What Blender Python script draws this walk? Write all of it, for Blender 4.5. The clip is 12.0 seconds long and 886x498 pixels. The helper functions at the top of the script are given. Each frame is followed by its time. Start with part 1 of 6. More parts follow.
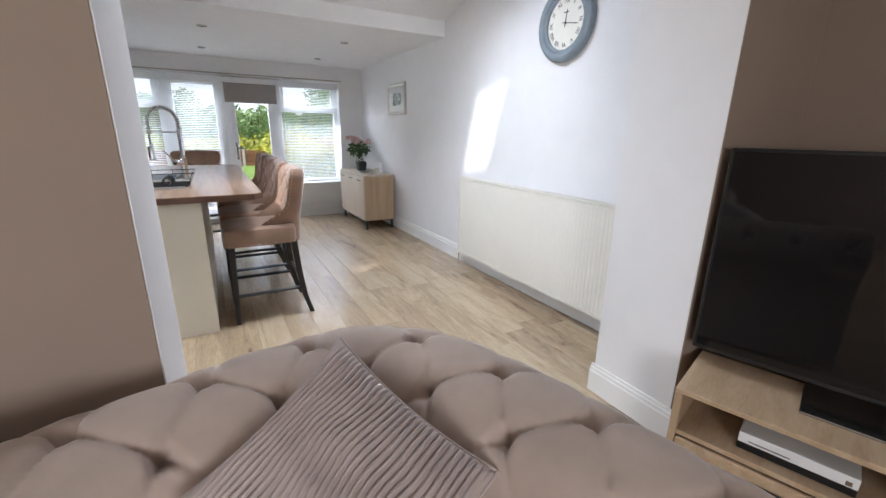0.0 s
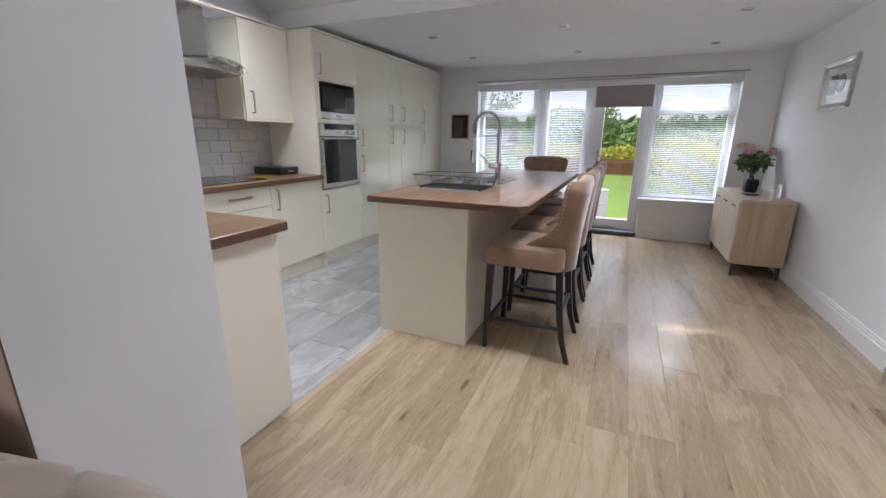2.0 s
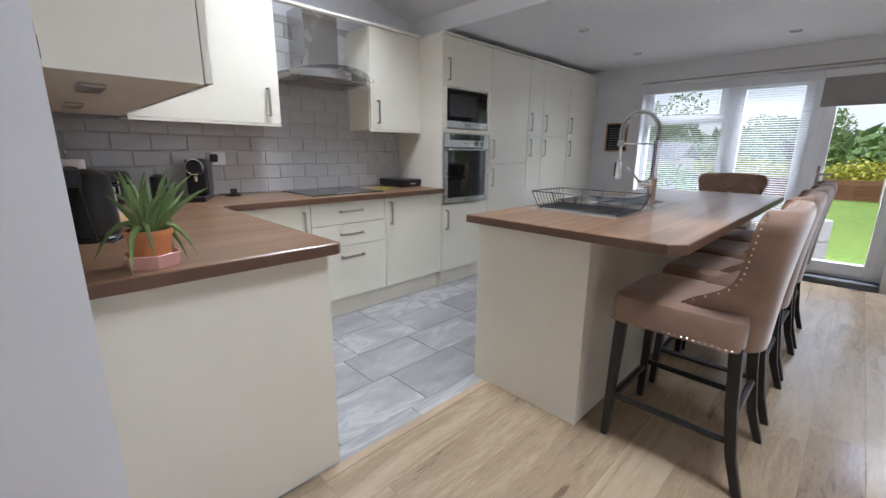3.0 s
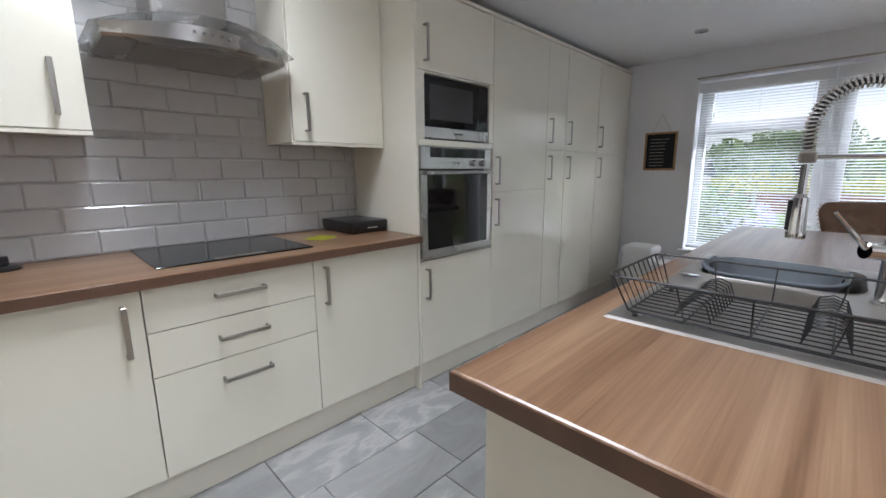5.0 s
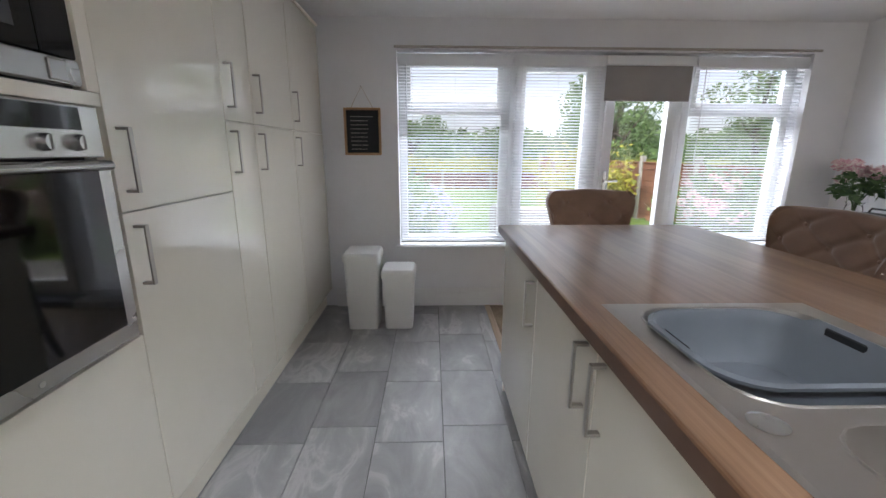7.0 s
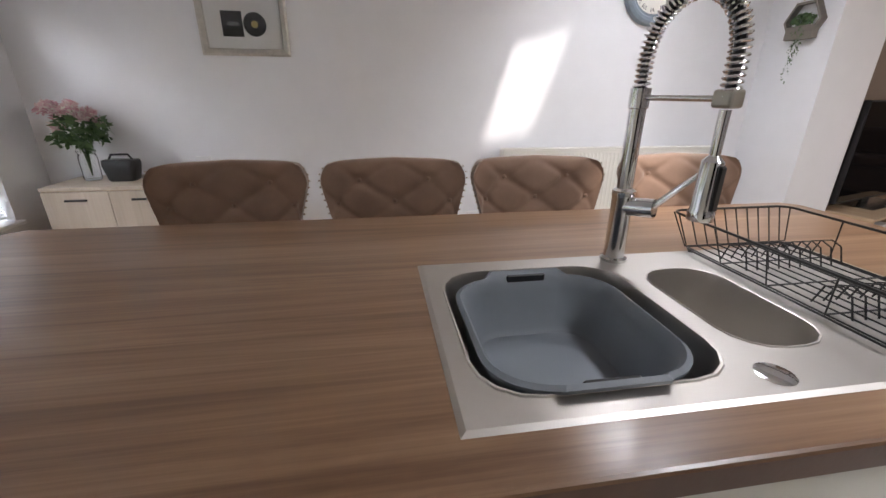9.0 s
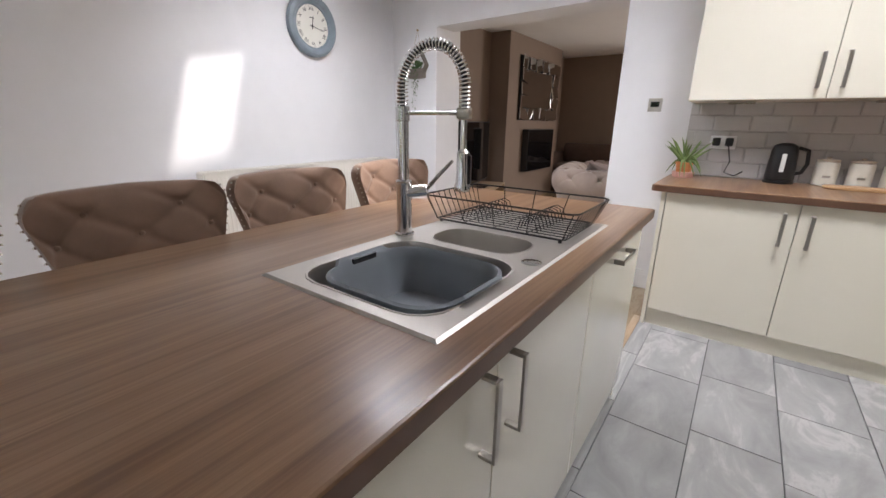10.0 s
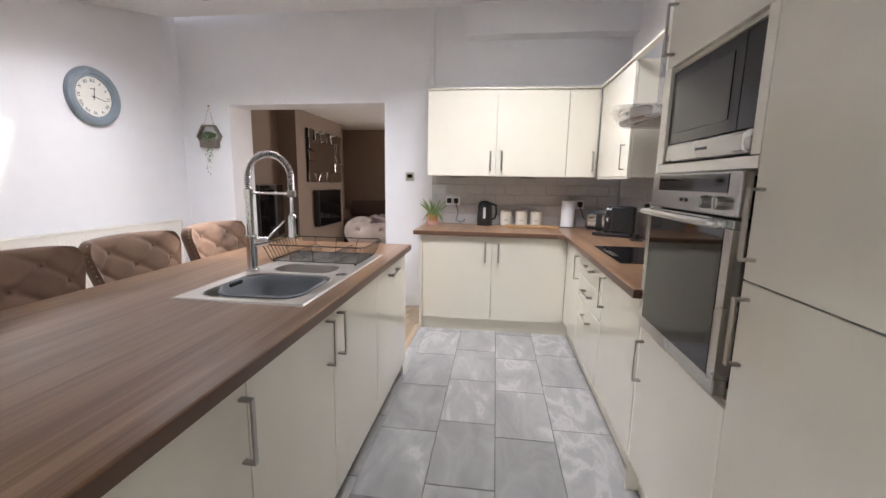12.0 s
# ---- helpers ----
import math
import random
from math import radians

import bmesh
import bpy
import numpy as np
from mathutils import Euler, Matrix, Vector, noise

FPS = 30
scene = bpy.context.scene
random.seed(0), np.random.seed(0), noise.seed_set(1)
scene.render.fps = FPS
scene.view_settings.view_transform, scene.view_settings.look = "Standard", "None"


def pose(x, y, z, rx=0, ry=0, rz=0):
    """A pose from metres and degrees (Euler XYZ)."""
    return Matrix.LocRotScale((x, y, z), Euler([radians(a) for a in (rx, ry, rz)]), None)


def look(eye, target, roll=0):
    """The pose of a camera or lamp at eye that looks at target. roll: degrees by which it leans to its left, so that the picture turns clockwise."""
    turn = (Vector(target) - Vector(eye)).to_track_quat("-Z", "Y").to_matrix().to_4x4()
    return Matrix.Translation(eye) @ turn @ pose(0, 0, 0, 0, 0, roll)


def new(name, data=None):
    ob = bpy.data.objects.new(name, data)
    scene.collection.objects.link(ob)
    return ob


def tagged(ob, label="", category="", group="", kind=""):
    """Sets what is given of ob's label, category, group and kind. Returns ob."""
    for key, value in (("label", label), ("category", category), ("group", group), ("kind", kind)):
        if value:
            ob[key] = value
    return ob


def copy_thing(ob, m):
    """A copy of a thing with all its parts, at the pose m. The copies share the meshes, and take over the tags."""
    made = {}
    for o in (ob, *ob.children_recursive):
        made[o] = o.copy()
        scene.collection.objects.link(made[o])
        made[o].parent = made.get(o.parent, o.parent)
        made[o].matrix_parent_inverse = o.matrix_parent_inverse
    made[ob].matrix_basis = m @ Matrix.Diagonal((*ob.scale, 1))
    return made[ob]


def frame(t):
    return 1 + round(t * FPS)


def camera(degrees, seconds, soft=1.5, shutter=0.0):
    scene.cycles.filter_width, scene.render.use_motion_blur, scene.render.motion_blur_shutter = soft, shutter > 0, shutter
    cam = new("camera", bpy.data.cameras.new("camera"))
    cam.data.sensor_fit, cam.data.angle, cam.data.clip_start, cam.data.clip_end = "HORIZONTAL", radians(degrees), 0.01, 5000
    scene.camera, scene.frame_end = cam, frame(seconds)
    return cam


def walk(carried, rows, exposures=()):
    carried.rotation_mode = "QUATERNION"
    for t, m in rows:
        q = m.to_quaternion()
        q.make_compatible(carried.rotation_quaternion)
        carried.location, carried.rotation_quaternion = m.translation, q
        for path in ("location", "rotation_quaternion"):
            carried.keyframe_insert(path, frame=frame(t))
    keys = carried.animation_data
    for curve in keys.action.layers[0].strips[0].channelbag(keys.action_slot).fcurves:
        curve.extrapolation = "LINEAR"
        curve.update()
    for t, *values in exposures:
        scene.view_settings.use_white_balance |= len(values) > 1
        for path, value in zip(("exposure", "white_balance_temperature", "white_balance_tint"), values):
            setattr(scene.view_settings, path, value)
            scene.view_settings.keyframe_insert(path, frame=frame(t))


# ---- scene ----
cam = camera(94.9, 12.0)
# seconds, eye, target, roll
PATH = [
    (0, (0.588, 0.258, 1.295), (1.531, 1.933, 0.745), 0.8),
    (0.5, (0.718, 0.379, 1.267), (1.2, 2.245, 0.732), -0.8),
    (1, (0.968, 0.554, 1.274), (1.041, 2.482, 0.747), -0.9),
    (1.5, (1.218, 0.702, 1.251), (0.87, 2.599, 0.721), -0.1),
    (2, (1.295, 0.958, 1.259), (0.524, 2.726, 0.73), 0.6),
    (2.5, (1.306, 1.266, 1.233), (0.166, 2.83, 0.728), 0.6),
    (3, (1.231, 1.541, 1.217), (-0.15, 2.912, 0.753), 0.5),
    (3.2, (1.177, 1.657, 1.239), (-0.266, 2.967, 0.789), 0.4),
    (4.8, (0.419, 2.507, 1.242), (-1.024, 3.842, 0.876), -0.3),
    (5, (0.306, 2.607, 1.243), (-1.08, 3.999, 0.87), -0.4),
    (5.5, (0.041, 2.825, 1.253), (-1.119, 4.404, 0.852), -0.2),
    (6, (-0.209, 3.049, 1.262), (-1.009, 4.831, 0.832), 0.2),
    (6.5, (-0.397, 3.303, 1.278), (-0.786, 5.21, 0.819), 0.8),
    (6.7, (-0.447, 3.403, 1.276), (-0.677, 5.335, 0.811), 0.6),
    (8.5, (-0.533, 4.459, 1.276), (1.215, 5.165, 0.606), -0.1),
    (9, (-0.414, 4.582, 1.276), (1.432, 4.287, 0.566), 0.4),
    (9.5, (-0.389, 4.74, 1.247), (1.158, 3.655, 0.592), 1.0),
    (10, (-0.411, 4.965, 1.251), (0.708, 3.419, 0.653), 0.7),
    (10.5, (-0.428, 5.154, 1.285), (0.274, 3.352, 0.775), 0.6),
    (11, (-0.495, 5.432, 1.311), (-0.126, 3.514, 0.881), 0.3),
    (11.5, (-0.597, 5.619, 1.316), (-0.411, 3.66, 0.957), 0.5),
    (12, (-0.703, 5.768, 1.339), (-0.456, 3.811, 1.01), 0.9),
]
EXPOSURES = [(0.0, 0.46, 5950, 11), (0.5, 0.42, 6050, 11), (1.5, 0.23, 6050, 13), (2.0, 0.16, 6100, 14), (2.6, 0.12, 5900, 12), (3.0, 0.15, 5900, 13), (5.0, 0.08, 6000, 12), (6.5, 0.17, 6050, 13), (8.5, 0.1, 6450, 16), (9.5, 0.17, 6450, 16), (10.5, 0.22, 6450, 16), (12.0, 0.36, 6500, 17)]
walk(cam, [(t, look(e, g, r)) for t, e, g, r in PATH], EXPOSURES)

# ---- light ----
SUN_WAY = Vector((0.909, 0.32, -1.0)).normalized()
world = bpy.data.worlds.new("world")
scene.world = world
world.use_nodes = True
wn = world.node_tree.nodes
sky = wn.new("ShaderNodeTexSky")
sky.sky_type = "NISHITA"
sky.sun_disc = False
sky.sun_elevation = math.asin(-SUN_WAY.z)
sky.sun_rotation = math.atan2(-SUN_WAY.x, -SUN_WAY.y)
sky.dust_density = 2.0
veil = wn.new("ShaderNodeMixRGB")
veil.inputs[0].default_value = 0.6       # thin white cloud over the blue
veil.inputs[2].default_value = (8.0, 8.2, 8.5, 1)
world.node_tree.links.new(sky.outputs[0], veil.inputs[1])
world.node_tree.links.new(veil.outputs[0], wn["Background"].inputs[0])
wn["Background"].inputs[1].default_value = 0.15

sun = new("sun", bpy.data.lights.new("sun", "SUN"))
sun.data.energy = 3.2
sun.data.angle = radians(3.0)
sun.data.color = (1.0, 0.95, 0.88)
sun.matrix_world = look((0, 0, 8), Vector((0, 0, 8)) + SUN_WAY)


def window_light(name, at, target, w, h, watts, color=(0.93, 0.97, 1.0)):
    lamp = new(name, bpy.data.lights.new(name, "AREA"))
    lamp.data.shape = "RECTANGLE"
    lamp.data.size, lamp.data.size_y = w, h
    lamp.data.energy = watts
    lamp.data.color = color
    lamp.matrix_world = look(at, target)
    return lamp


GY = 6.84        # garden wall, inner face
RX = 2.785        # wall with the radiator
LX = -1.91       # wall behind the units
OY = 1.57       # wall with the wide opening, kitchen face
LY = 1.205        # the same wall, lounge face
LYR = 1.09       # lounge face of the thicker nib beside the television
# area lamps stand in for the sky's light at the openings
window_light("skylight_light", (1.49, 2.97, 3.02), (1.49, 2.25, 0), 1.0, 0.7, 92)
window_light("skylight_light", (-0.72, 2.97, 3.02), (-0.72, 2.25, 0), 1.0, 0.7, 92)
# added lamp outside above the windows, out of view, to brighten the room
window_light("window_light", (0.9, GY + 1.15, 2.85), (0.9, 4.2, 0.3), 3.4, 1.0, 300)
window_light("lounge_window_light", (-1.3, -3.42, 1.45), (-0.9, 0, 1.0), 1.9, 1.2, 105, (1.0, 0.96, 0.9))

# ---- materials ----


def nodes_of(name):
    m = bpy.data.materials.new(name)
    m.use_nodes = True
    t = m.node_tree
    return m, t, t.nodes["Principled BSDF"]


def ramp(t, fac, stops):
    r = t.nodes.new("ShaderNodeValToRGB")
    els = r.color_ramp.elements
    while len(els) < len(stops):
        els.new(0.5)
    for e, (p, c) in zip(els, stops):
        e.position = p
        e.color = (*c, 1)
    t.links.new(fac, r.inputs[0])
    return r.outputs[0]


def coords(t, scale=(1, 1, 1), kind="Object", rot=(0, 0, 0)):
    c = t.nodes.new("ShaderNodeTexCoord")
    m = t.nodes.new("ShaderNodeMapping")
    m.inputs["Scale"].default_value = scale
    m.inputs["Rotation"].default_value = rot
    t.links.new(c.outputs[kind], m.inputs[0])
    return m.outputs[0]


def noise_of(t, vec, scale, detail=4, rough=0.55, distort=0.0):
    n = t.nodes.new("ShaderNodeTexNoise")
    n.inputs["Scale"].default_value = scale
    n.inputs["Detail"].default_value = detail
    n.inputs["Roughness"].default_value = rough
    n.inputs["Distortion"].default_value = distort
    if vec is not None:
        t.links.new(vec, n.inputs["Vector"])
    return n.outputs[0]


def bump(t, bsdf, height, strength, dist=0.01):
    b = t.nodes.new("ShaderNodeBump")
    b.inputs["Strength"].default_value = strength
    b.inputs["Distance"].default_value = dist
    t.links.new(height, b.inputs["Height"])
    t.links.new(b.outputs[0], bsdf.inputs["Normal"])


def shade(c, k):
    return tuple(min(1, v * k) for v in c)


def plain(name, color, rough=0.5, metal=0.0, vary=0.06, scale=6.0, bumps=0.0, bscale=80, coat=0.0, sheen=0.0, spec=0.5, rvary=0.06):
    """Paint, plastic, metal or cloth with two scales of slight variation."""
    m, t, b = nodes_of(name)
    v = coords(t)
    n = noise_of(t, v, scale)
    t.links.new(ramp(t, n, [(0.3, shade(color, 1 - vary)), (0.7, shade(color, 1 + vary))]), b.inputs["Base Color"])
    fine = noise_of(t, v, bscale, 3)
    r = t.nodes.new("ShaderNodeMapRange")
    r.inputs["To Min"].default_value = max(0.02, rough - rvary)
    r.inputs["To Max"].default_value = min(1, rough + rvary)
    t.links.new(n, r.inputs["Value"])
    t.links.new(r.outputs[0], b.inputs["Roughness"])
    b.inputs["Metallic"].default_value = metal
    b.inputs["Specular IOR Level"].default_value = spec
    if coat:
        b.inputs["Coat Weight"].default_value = coat
        b.inputs["Coat Roughness"].default_value = 0.04
    if sheen:
        b.inputs["Sheen Weight"].default_value = sheen
        b.inputs["Sheen Roughness"].default_value = 0.4
    if bumps:
        bump(t, b, fine, bumps, 0.004)
    return m


def wood(name, stops, along="Y", rough=0.4, grain=1.0, random_on=True, bumps=0.12, coat=0.0, spec=0.5, spread=0.35, stretch=None, knots=False):
    """Wood with long grain, knots and a tone of its own for each board."""
    m, t, b = nodes_of(name)
    sc = {"Y": (11, 1.7, 11), "X": (0.8, 9, 9), "Z": (9, 9, 0.8)}[along]
    sc = stretch or sc
    c = t.nodes.new("ShaderNodeTexCoord")
    add = t.nodes.new("ShaderNodeVectorMath")
    add.operation = "ADD"
    t.links.new(c.outputs["Object"], add.inputs[0])
    info = t.nodes.new("ShaderNodeObjectInfo")
    if random_on:
        mul = t.nodes.new("ShaderNodeMath")
        mul.operation = "MULTIPLY"
        mul.inputs[1].default_value = 60.0
        t.links.new(info.outputs["Random"], mul.inputs[0])
        t.links.new(mul.outputs[0], add.inputs[1])
    mp = t.nodes.new("ShaderNodeMapping")
    mp.inputs["Scale"].default_value = sc
    t.links.new(add.outputs[0], mp.inputs[0])
    big = noise_of(t, mp.outputs[0], 0.9 * grain, 5, 0.6, 1.2)
    mp2 = t.nodes.new("ShaderNodeMapping")
    mp2.inputs["Scale"].default_value = tuple(s * (6 if s > 1 else 1.5) for s in sc)
    t.links.new(add.outputs[0], mp2.inputs[0])
    fine = noise_of(t, mp2.outputs[0], 1.6 * grain, 3, 0.6)
    mix = t.nodes.new("ShaderNodeMath")
    mix.operation = "MULTIPLY_ADD"
    mix.inputs[1].default_value = 0.35
    t.links.new(fine, mix.inputs[0])
    mix2 = t.nodes.new("ShaderNodeMath")
    mix2.operation = "MULTIPLY_ADD"
    mix2.inputs[1].default_value = 0.8
    mix2.inputs[2].default_value = -0.06
    t.links.new(big, mix2.inputs[0])
    t.links.new(mix2.outputs[0], mix.inputs[2])
    fac = mix.outputs[0]
    if random_on:
        tone = t.nodes.new("ShaderNodeMath")
        tone.operation = "MULTIPLY_ADD"
        tone.inputs[1].default_value = spread
        t.links.new(info.outputs["Random"], tone.inputs[0])
        sub = t.nodes.new("ShaderNodeMath")
        sub.operation = "SUBTRACT"
        sub.inputs[1].default_value = spread / 2
        t.links.new(fac, sub.inputs[0])
        t.links.new(sub.outputs[0], tone.inputs[2])
        fac = tone.outputs[0]
    if knots:
        km = t.nodes.new("ShaderNodeMapping")
        km.inputs["Scale"].default_value = (6.0, 1.3, 6.0)
        t.links.new(add.outputs[0], km.inputs[0])
        vo = t.nodes.new("ShaderNodeTexVoronoi")
        vo.inputs["Scale"].default_value = 1.0
        t.links.new(km.outputs[0], vo.inputs["Vector"])
        kr = t.nodes.new("ShaderNodeMapRange")
        kr.inputs["From Min"].default_value = 0.03
        kr.inputs["From Max"].default_value = 0.13
        kr.inputs["To Min"].default_value = -0.22
        kr.inputs["To Max"].default_value = 0.0
        t.links.new(vo.outputs["Distance"], kr.inputs["Value"])
        ka = t.nodes.new("ShaderNodeMath")
        t.links.new(fac, ka.inputs[0])
        t.links.new(kr.outputs[0], ka.inputs[1])
        fac = ka.outputs[0]
    t.links.new(ramp(t, fac, stops), b.inputs["Base Color"])
    b.inputs["Roughness"].default_value = rough
    b.inputs["Specular IOR Level"].default_value = spec
    if coat:
        b.inputs["Coat Weight"].default_value = coat
        b.inputs["Coat Roughness"].default_value = 0.15
    bump(t, b, fine, bumps, 0.002)
    return m


def glass(name, tint=(1, 1, 1), rough=0.0):
    m, t, b = nodes_of(name)
    b.inputs["Base Color"].default_value = (*tint, 1)
    b.inputs["Transmission Weight"].default_value = 1.0
    b.inputs["Roughness"].default_value = rough
    b.inputs["IOR"].default_value = 1.45
    return m


def slate(name):
    """Grey stone-look floor tile with pale clouds and veins."""
    m, t, b = nodes_of(name)
    c = t.nodes.new("ShaderNodeTexCoord")
    info = t.nodes.new("ShaderNodeObjectInfo")
    mul = t.nodes.new("ShaderNodeMath")
    mul.operation = "MULTIPLY"
    mul.inputs[1].default_value = 40.0
    t.links.new(info.outputs["Random"], mul.inputs[0])
    add = t.nodes.new("ShaderNodeVectorMath")
    t.links.new(c.outputs["Object"], add.inputs[0])
    t.links.new(mul.outputs[0], add.inputs[1])
    mp = t.nodes.new("ShaderNodeMapping")
    mp.inputs["Scale"].default_value = (5, 2.2, 1)
    mp.inputs["Rotation"].default_value = (0, 0, 0.5)
    t.links.new(add.outputs[0], mp.inputs[0])
    n = noise_of(t, mp.outputs[0], 1.3, 6, 0.6, 0.6)
    tone = t.nodes.new("ShaderNodeMath")
    tone.operation = "MULTIPLY_ADD"
    tone.inputs[1].default_value = 0.30
    t.links.new(info.outputs["Random"], tone.inputs[0])
    sub = t.nodes.new("ShaderNodeMath")
    sub.operation = "SUBTRACT"
    sub.inputs[1].default_value = 0.15
    t.links.new(n, sub.inputs[0])
    t.links.new(sub.outputs[0], tone.inputs[2])
    t.links.new(ramp(t, tone.outputs[0], [(0.25, (0.23, 0.227, 0.225)), (0.48, (0.305, 0.30, 0.296)), (0.6, (0.36, 0.355, 0.35)), (0.67, (0.47, 0.46, 0.452)), (0.76, (0.33, 0.325, 0.32))]), b.inputs["Base Color"])
    b.inputs["Roughness"].default_value = 0.36
    bump(t, b, noise_of(t, add.outputs[0], 30, 4), 0.12, 0.003)
    return m


def lawn_mat(name, a, c2, scale=14):
    m, t, b = nodes_of(name)
    v = coords(t)
    n = noise_of(t, v, 0.25, 4)
    f = noise_of(t, v, scale, 5)
    mx = t.nodes.new("ShaderNodeMath")
    t.links.new(n, mx.inputs[0])
    t.links.new(f, mx.inputs[1])
    t.links.new(ramp(t, mx.outputs[0], [(0.7, a), (1.3, c2)]), b.inputs["Base Color"])
    b.inputs["Roughness"].default_value = 0.9
    bump(t, b, f, 0.6, 0.03)
    return m


def leaf_mat(name, a, c2, extra=None):
    m, t, b = nodes_of(name)
    g = t.nodes.new("ShaderNodeNewGeometry")
    stops = [(0.0, a), (0.75, c2)]
    if extra:
        stops.append((0.97, extra))
    t.links.new(ramp(t, g.outputs["Random Per Island"], stops), b.inputs["Base Color"])
    b.inputs["Roughness"].default_value = 0.6
    b.inputs["Subsurface Weight"].default_value = 0.0
    return m


M = {}
M["white"] = plain("white_wall_paint", (0.80, 0.80, 0.82), 0.75, vary=0.015, bumps=0.05, bscale=160, spec=0.3)
M["ceil"] = plain("ceiling_paint", (0.82, 0.82, 0.83), 0.85, vary=0.015, bumps=0.04, bscale=160, spec=0.2)
M["brown"] = plain("taupe_wall_paint", (0.26, 0.198, 0.158), 0.8, vary=0.03, bumps=0.05, bscale=160, spec=0.3)
M["gloss"] = plain("white_gloss_woodwork", (0.82, 0.82, 0.82), 0.3, vary=0.015)
M["cream"] = plain("cream_gloss_door", (0.80, 0.755, 0.64), 0.16, vary=0.01, coat=1.0, rvary=0.02)
M["creammatt"] = plain("cream_panel", (0.78, 0.735, 0.63), 0.35, vary=0.015)
M["dark"] = plain("dark_fill", (0.02, 0.02, 0.02), 0.8)
M["steel"] = plain("brushed_steel", (0.50, 0.49, 0.475), 0.27, 1.0, vary=0.02, scale=3, rvary=0.03)
M["sinksteel"] = plain("satin_sink_steel", (0.50, 0.47, 0.435), 0.43, 1.0, vary=0.04, scale=5, rvary=0.05, bumps=0.02, bscale=60)
M["handle"] = plain("satin_nickel", (0.42, 0.39, 0.35), 0.32, 1.0, vary=0.05)
M["chrome"] = plain("chrome", (0.72, 0.72, 0.72), 0.08, 1.0, vary=0.02, rvary=0.02)
M["black"] = plain("black_plastic", (0.012, 0.012, 0.013), 0.3, vary=0.2)
M["blackglass"] = plain("black_glass", (0.006, 0.006, 0.007), 0.05, vary=0.1, coat=0.0, rvary=0.02)
M["blackwood"] = plain("black_wood", (0.014, 0.012, 0.011), 0.35, vary=0.2, bumps=0.05)
M["wire"] = plain("black_wire", (0.012, 0.012, 0.012), 0.4)
M["basin"] = plain("grey_silicone", (0.19, 0.21, 0.235), 0.5, vary=0.05, bumps=0.03)
M["grout"] = plain("grout", (0.44, 0.425, 0.415), 0.9, vary=0.06, scale=30)
M["floorgrout"] = plain("floor_grout", (0.10, 0.10, 0.10), 0.9, vary=0.06, scale=30)
M["metro"] = plain("glazed_metro_tile", (0.50, 0.485, 0.475), 0.16, vary=0.03, coat=0.4, bumps=0.03, bscale=25)
M["slate"] = slate("slate_tile")
M["plank"] = wood("laminate_plank", [(0.26, (0.175, 0.115, 0.073)), (0.37, (0.295, 0.213, 0.138)), (0.47, (0.33, 0.24, 0.152)), (0.56, (0.385, 0.29, 0.187)), (0.72, (0.44, 0.345, 0.235))], "Y", 0.27, 1.0, spread=0.24, stretch=(10, 1.5, 10), knots=True, spec=0.6, coat=0.35)
M["worktop"] = wood("walnut_worktop", [(0.22, (0.088, 0.042, 0.021)), (0.40, (0.168, 0.088, 0.046)), (0.55, (0.245, 0.140, 0.078)), (0.75, (0.345, 0.217, 0.130))], "Y", 0.30, 1.0, False, 0.03, 0.15, stretch=(15, 0.75, 15))
M["edging"] = plain("dark_walnut_edging", (0.115, 0.058, 0.034), 0.38, vary=0.12, scale=14, bumps=0.05, bscale=120)
M["oak"] = wood("pale_oak", [(0.15, (0.26, 0.17, 0.10)), (0.5, (0.42, 0.30, 0.19)), (0.85, (0.54, 0.41, 0.28))], "Y", 0.5, 1.2, True, spread=0.1)
M["greywood"] = wood("grey_stained_wood", [(0.2, (0.13, 0.11, 0.095)), (0.8, (0.26, 0.225, 0.19))], "X", 0.6, 1.0, False)
M["oakz"] = wood("pale_oak_upright", [(0.15, (0.26, 0.17, 0.10)), (0.5, (0.42, 0.30, 0.19)), (0.85, (0.54, 0.41, 0.28))], "Z", 0.5, 1.2, True, spread=0.1)
M["palewood"] = wood("whitewashed_oak", [(0.15, (0.36, 0.29, 0.22)), (0.5, (0.48, 0.40, 0.32)), (0.85, (0.57, 0.50, 0.41))], "Z", 0.5, 1.2, True, spread=0.1)
M["velvet"] = plain("brown_velvet", (0.27, 0.17, 0.118), 0.75, vary=0.14, scale=9, bumps=0.10, bscale=220, sheen=0.6, spec=0.25)
M["sofa"] = plain("mink_velvet", (0.40, 0.32, 0.275), 0.8, vary=0.10, scale=7, bumps=0.10, bscale=220, sheen=0.45, spec=0.25)
M["sofadark"] = plain("dark_brown_fabric", (0.10, 0.065, 0.05), 0.85, vary=0.15, scale=7, bumps=0.2, bscale=160)
M["cushion"] = plain("pleated_taupe_satin", (0.40, 0.335, 0.315), 0.5, vary=0.08, scale=20, bumps=0.12, bscale=200, sheen=0.2)
M["stud"] = plain("nickel_stud", (0.75, 0.70, 0.62), 0.2, 1.0)
M["rad"] = plain("radiator_enamel", (0.80, 0.78, 0.72), 0.35, vary=0.01)
M["upvc"] = plain("white_upvc", (0.82, 0.83, 0.84), 0.3, vary=0.01)
M["blind"] = plain("white_blind_slat", (0.78, 0.79, 0.81), 0.4, vary=0.02)
M["roller"] = plain("grey_roller_blind", (0.36, 0.34, 0.33), 0.9, vary=0.05, bumps=0.1, bscale=300)
M["glass"] = glass("window_glass")
M["hoodglass"] = glass("hood_glass", (0.86, 0.93, 0.91))
M["clockblue"] = plain("grey_blue_clock_rim", (0.20, 0.245, 0.285), 0.4, vary=0.12, scale=14)
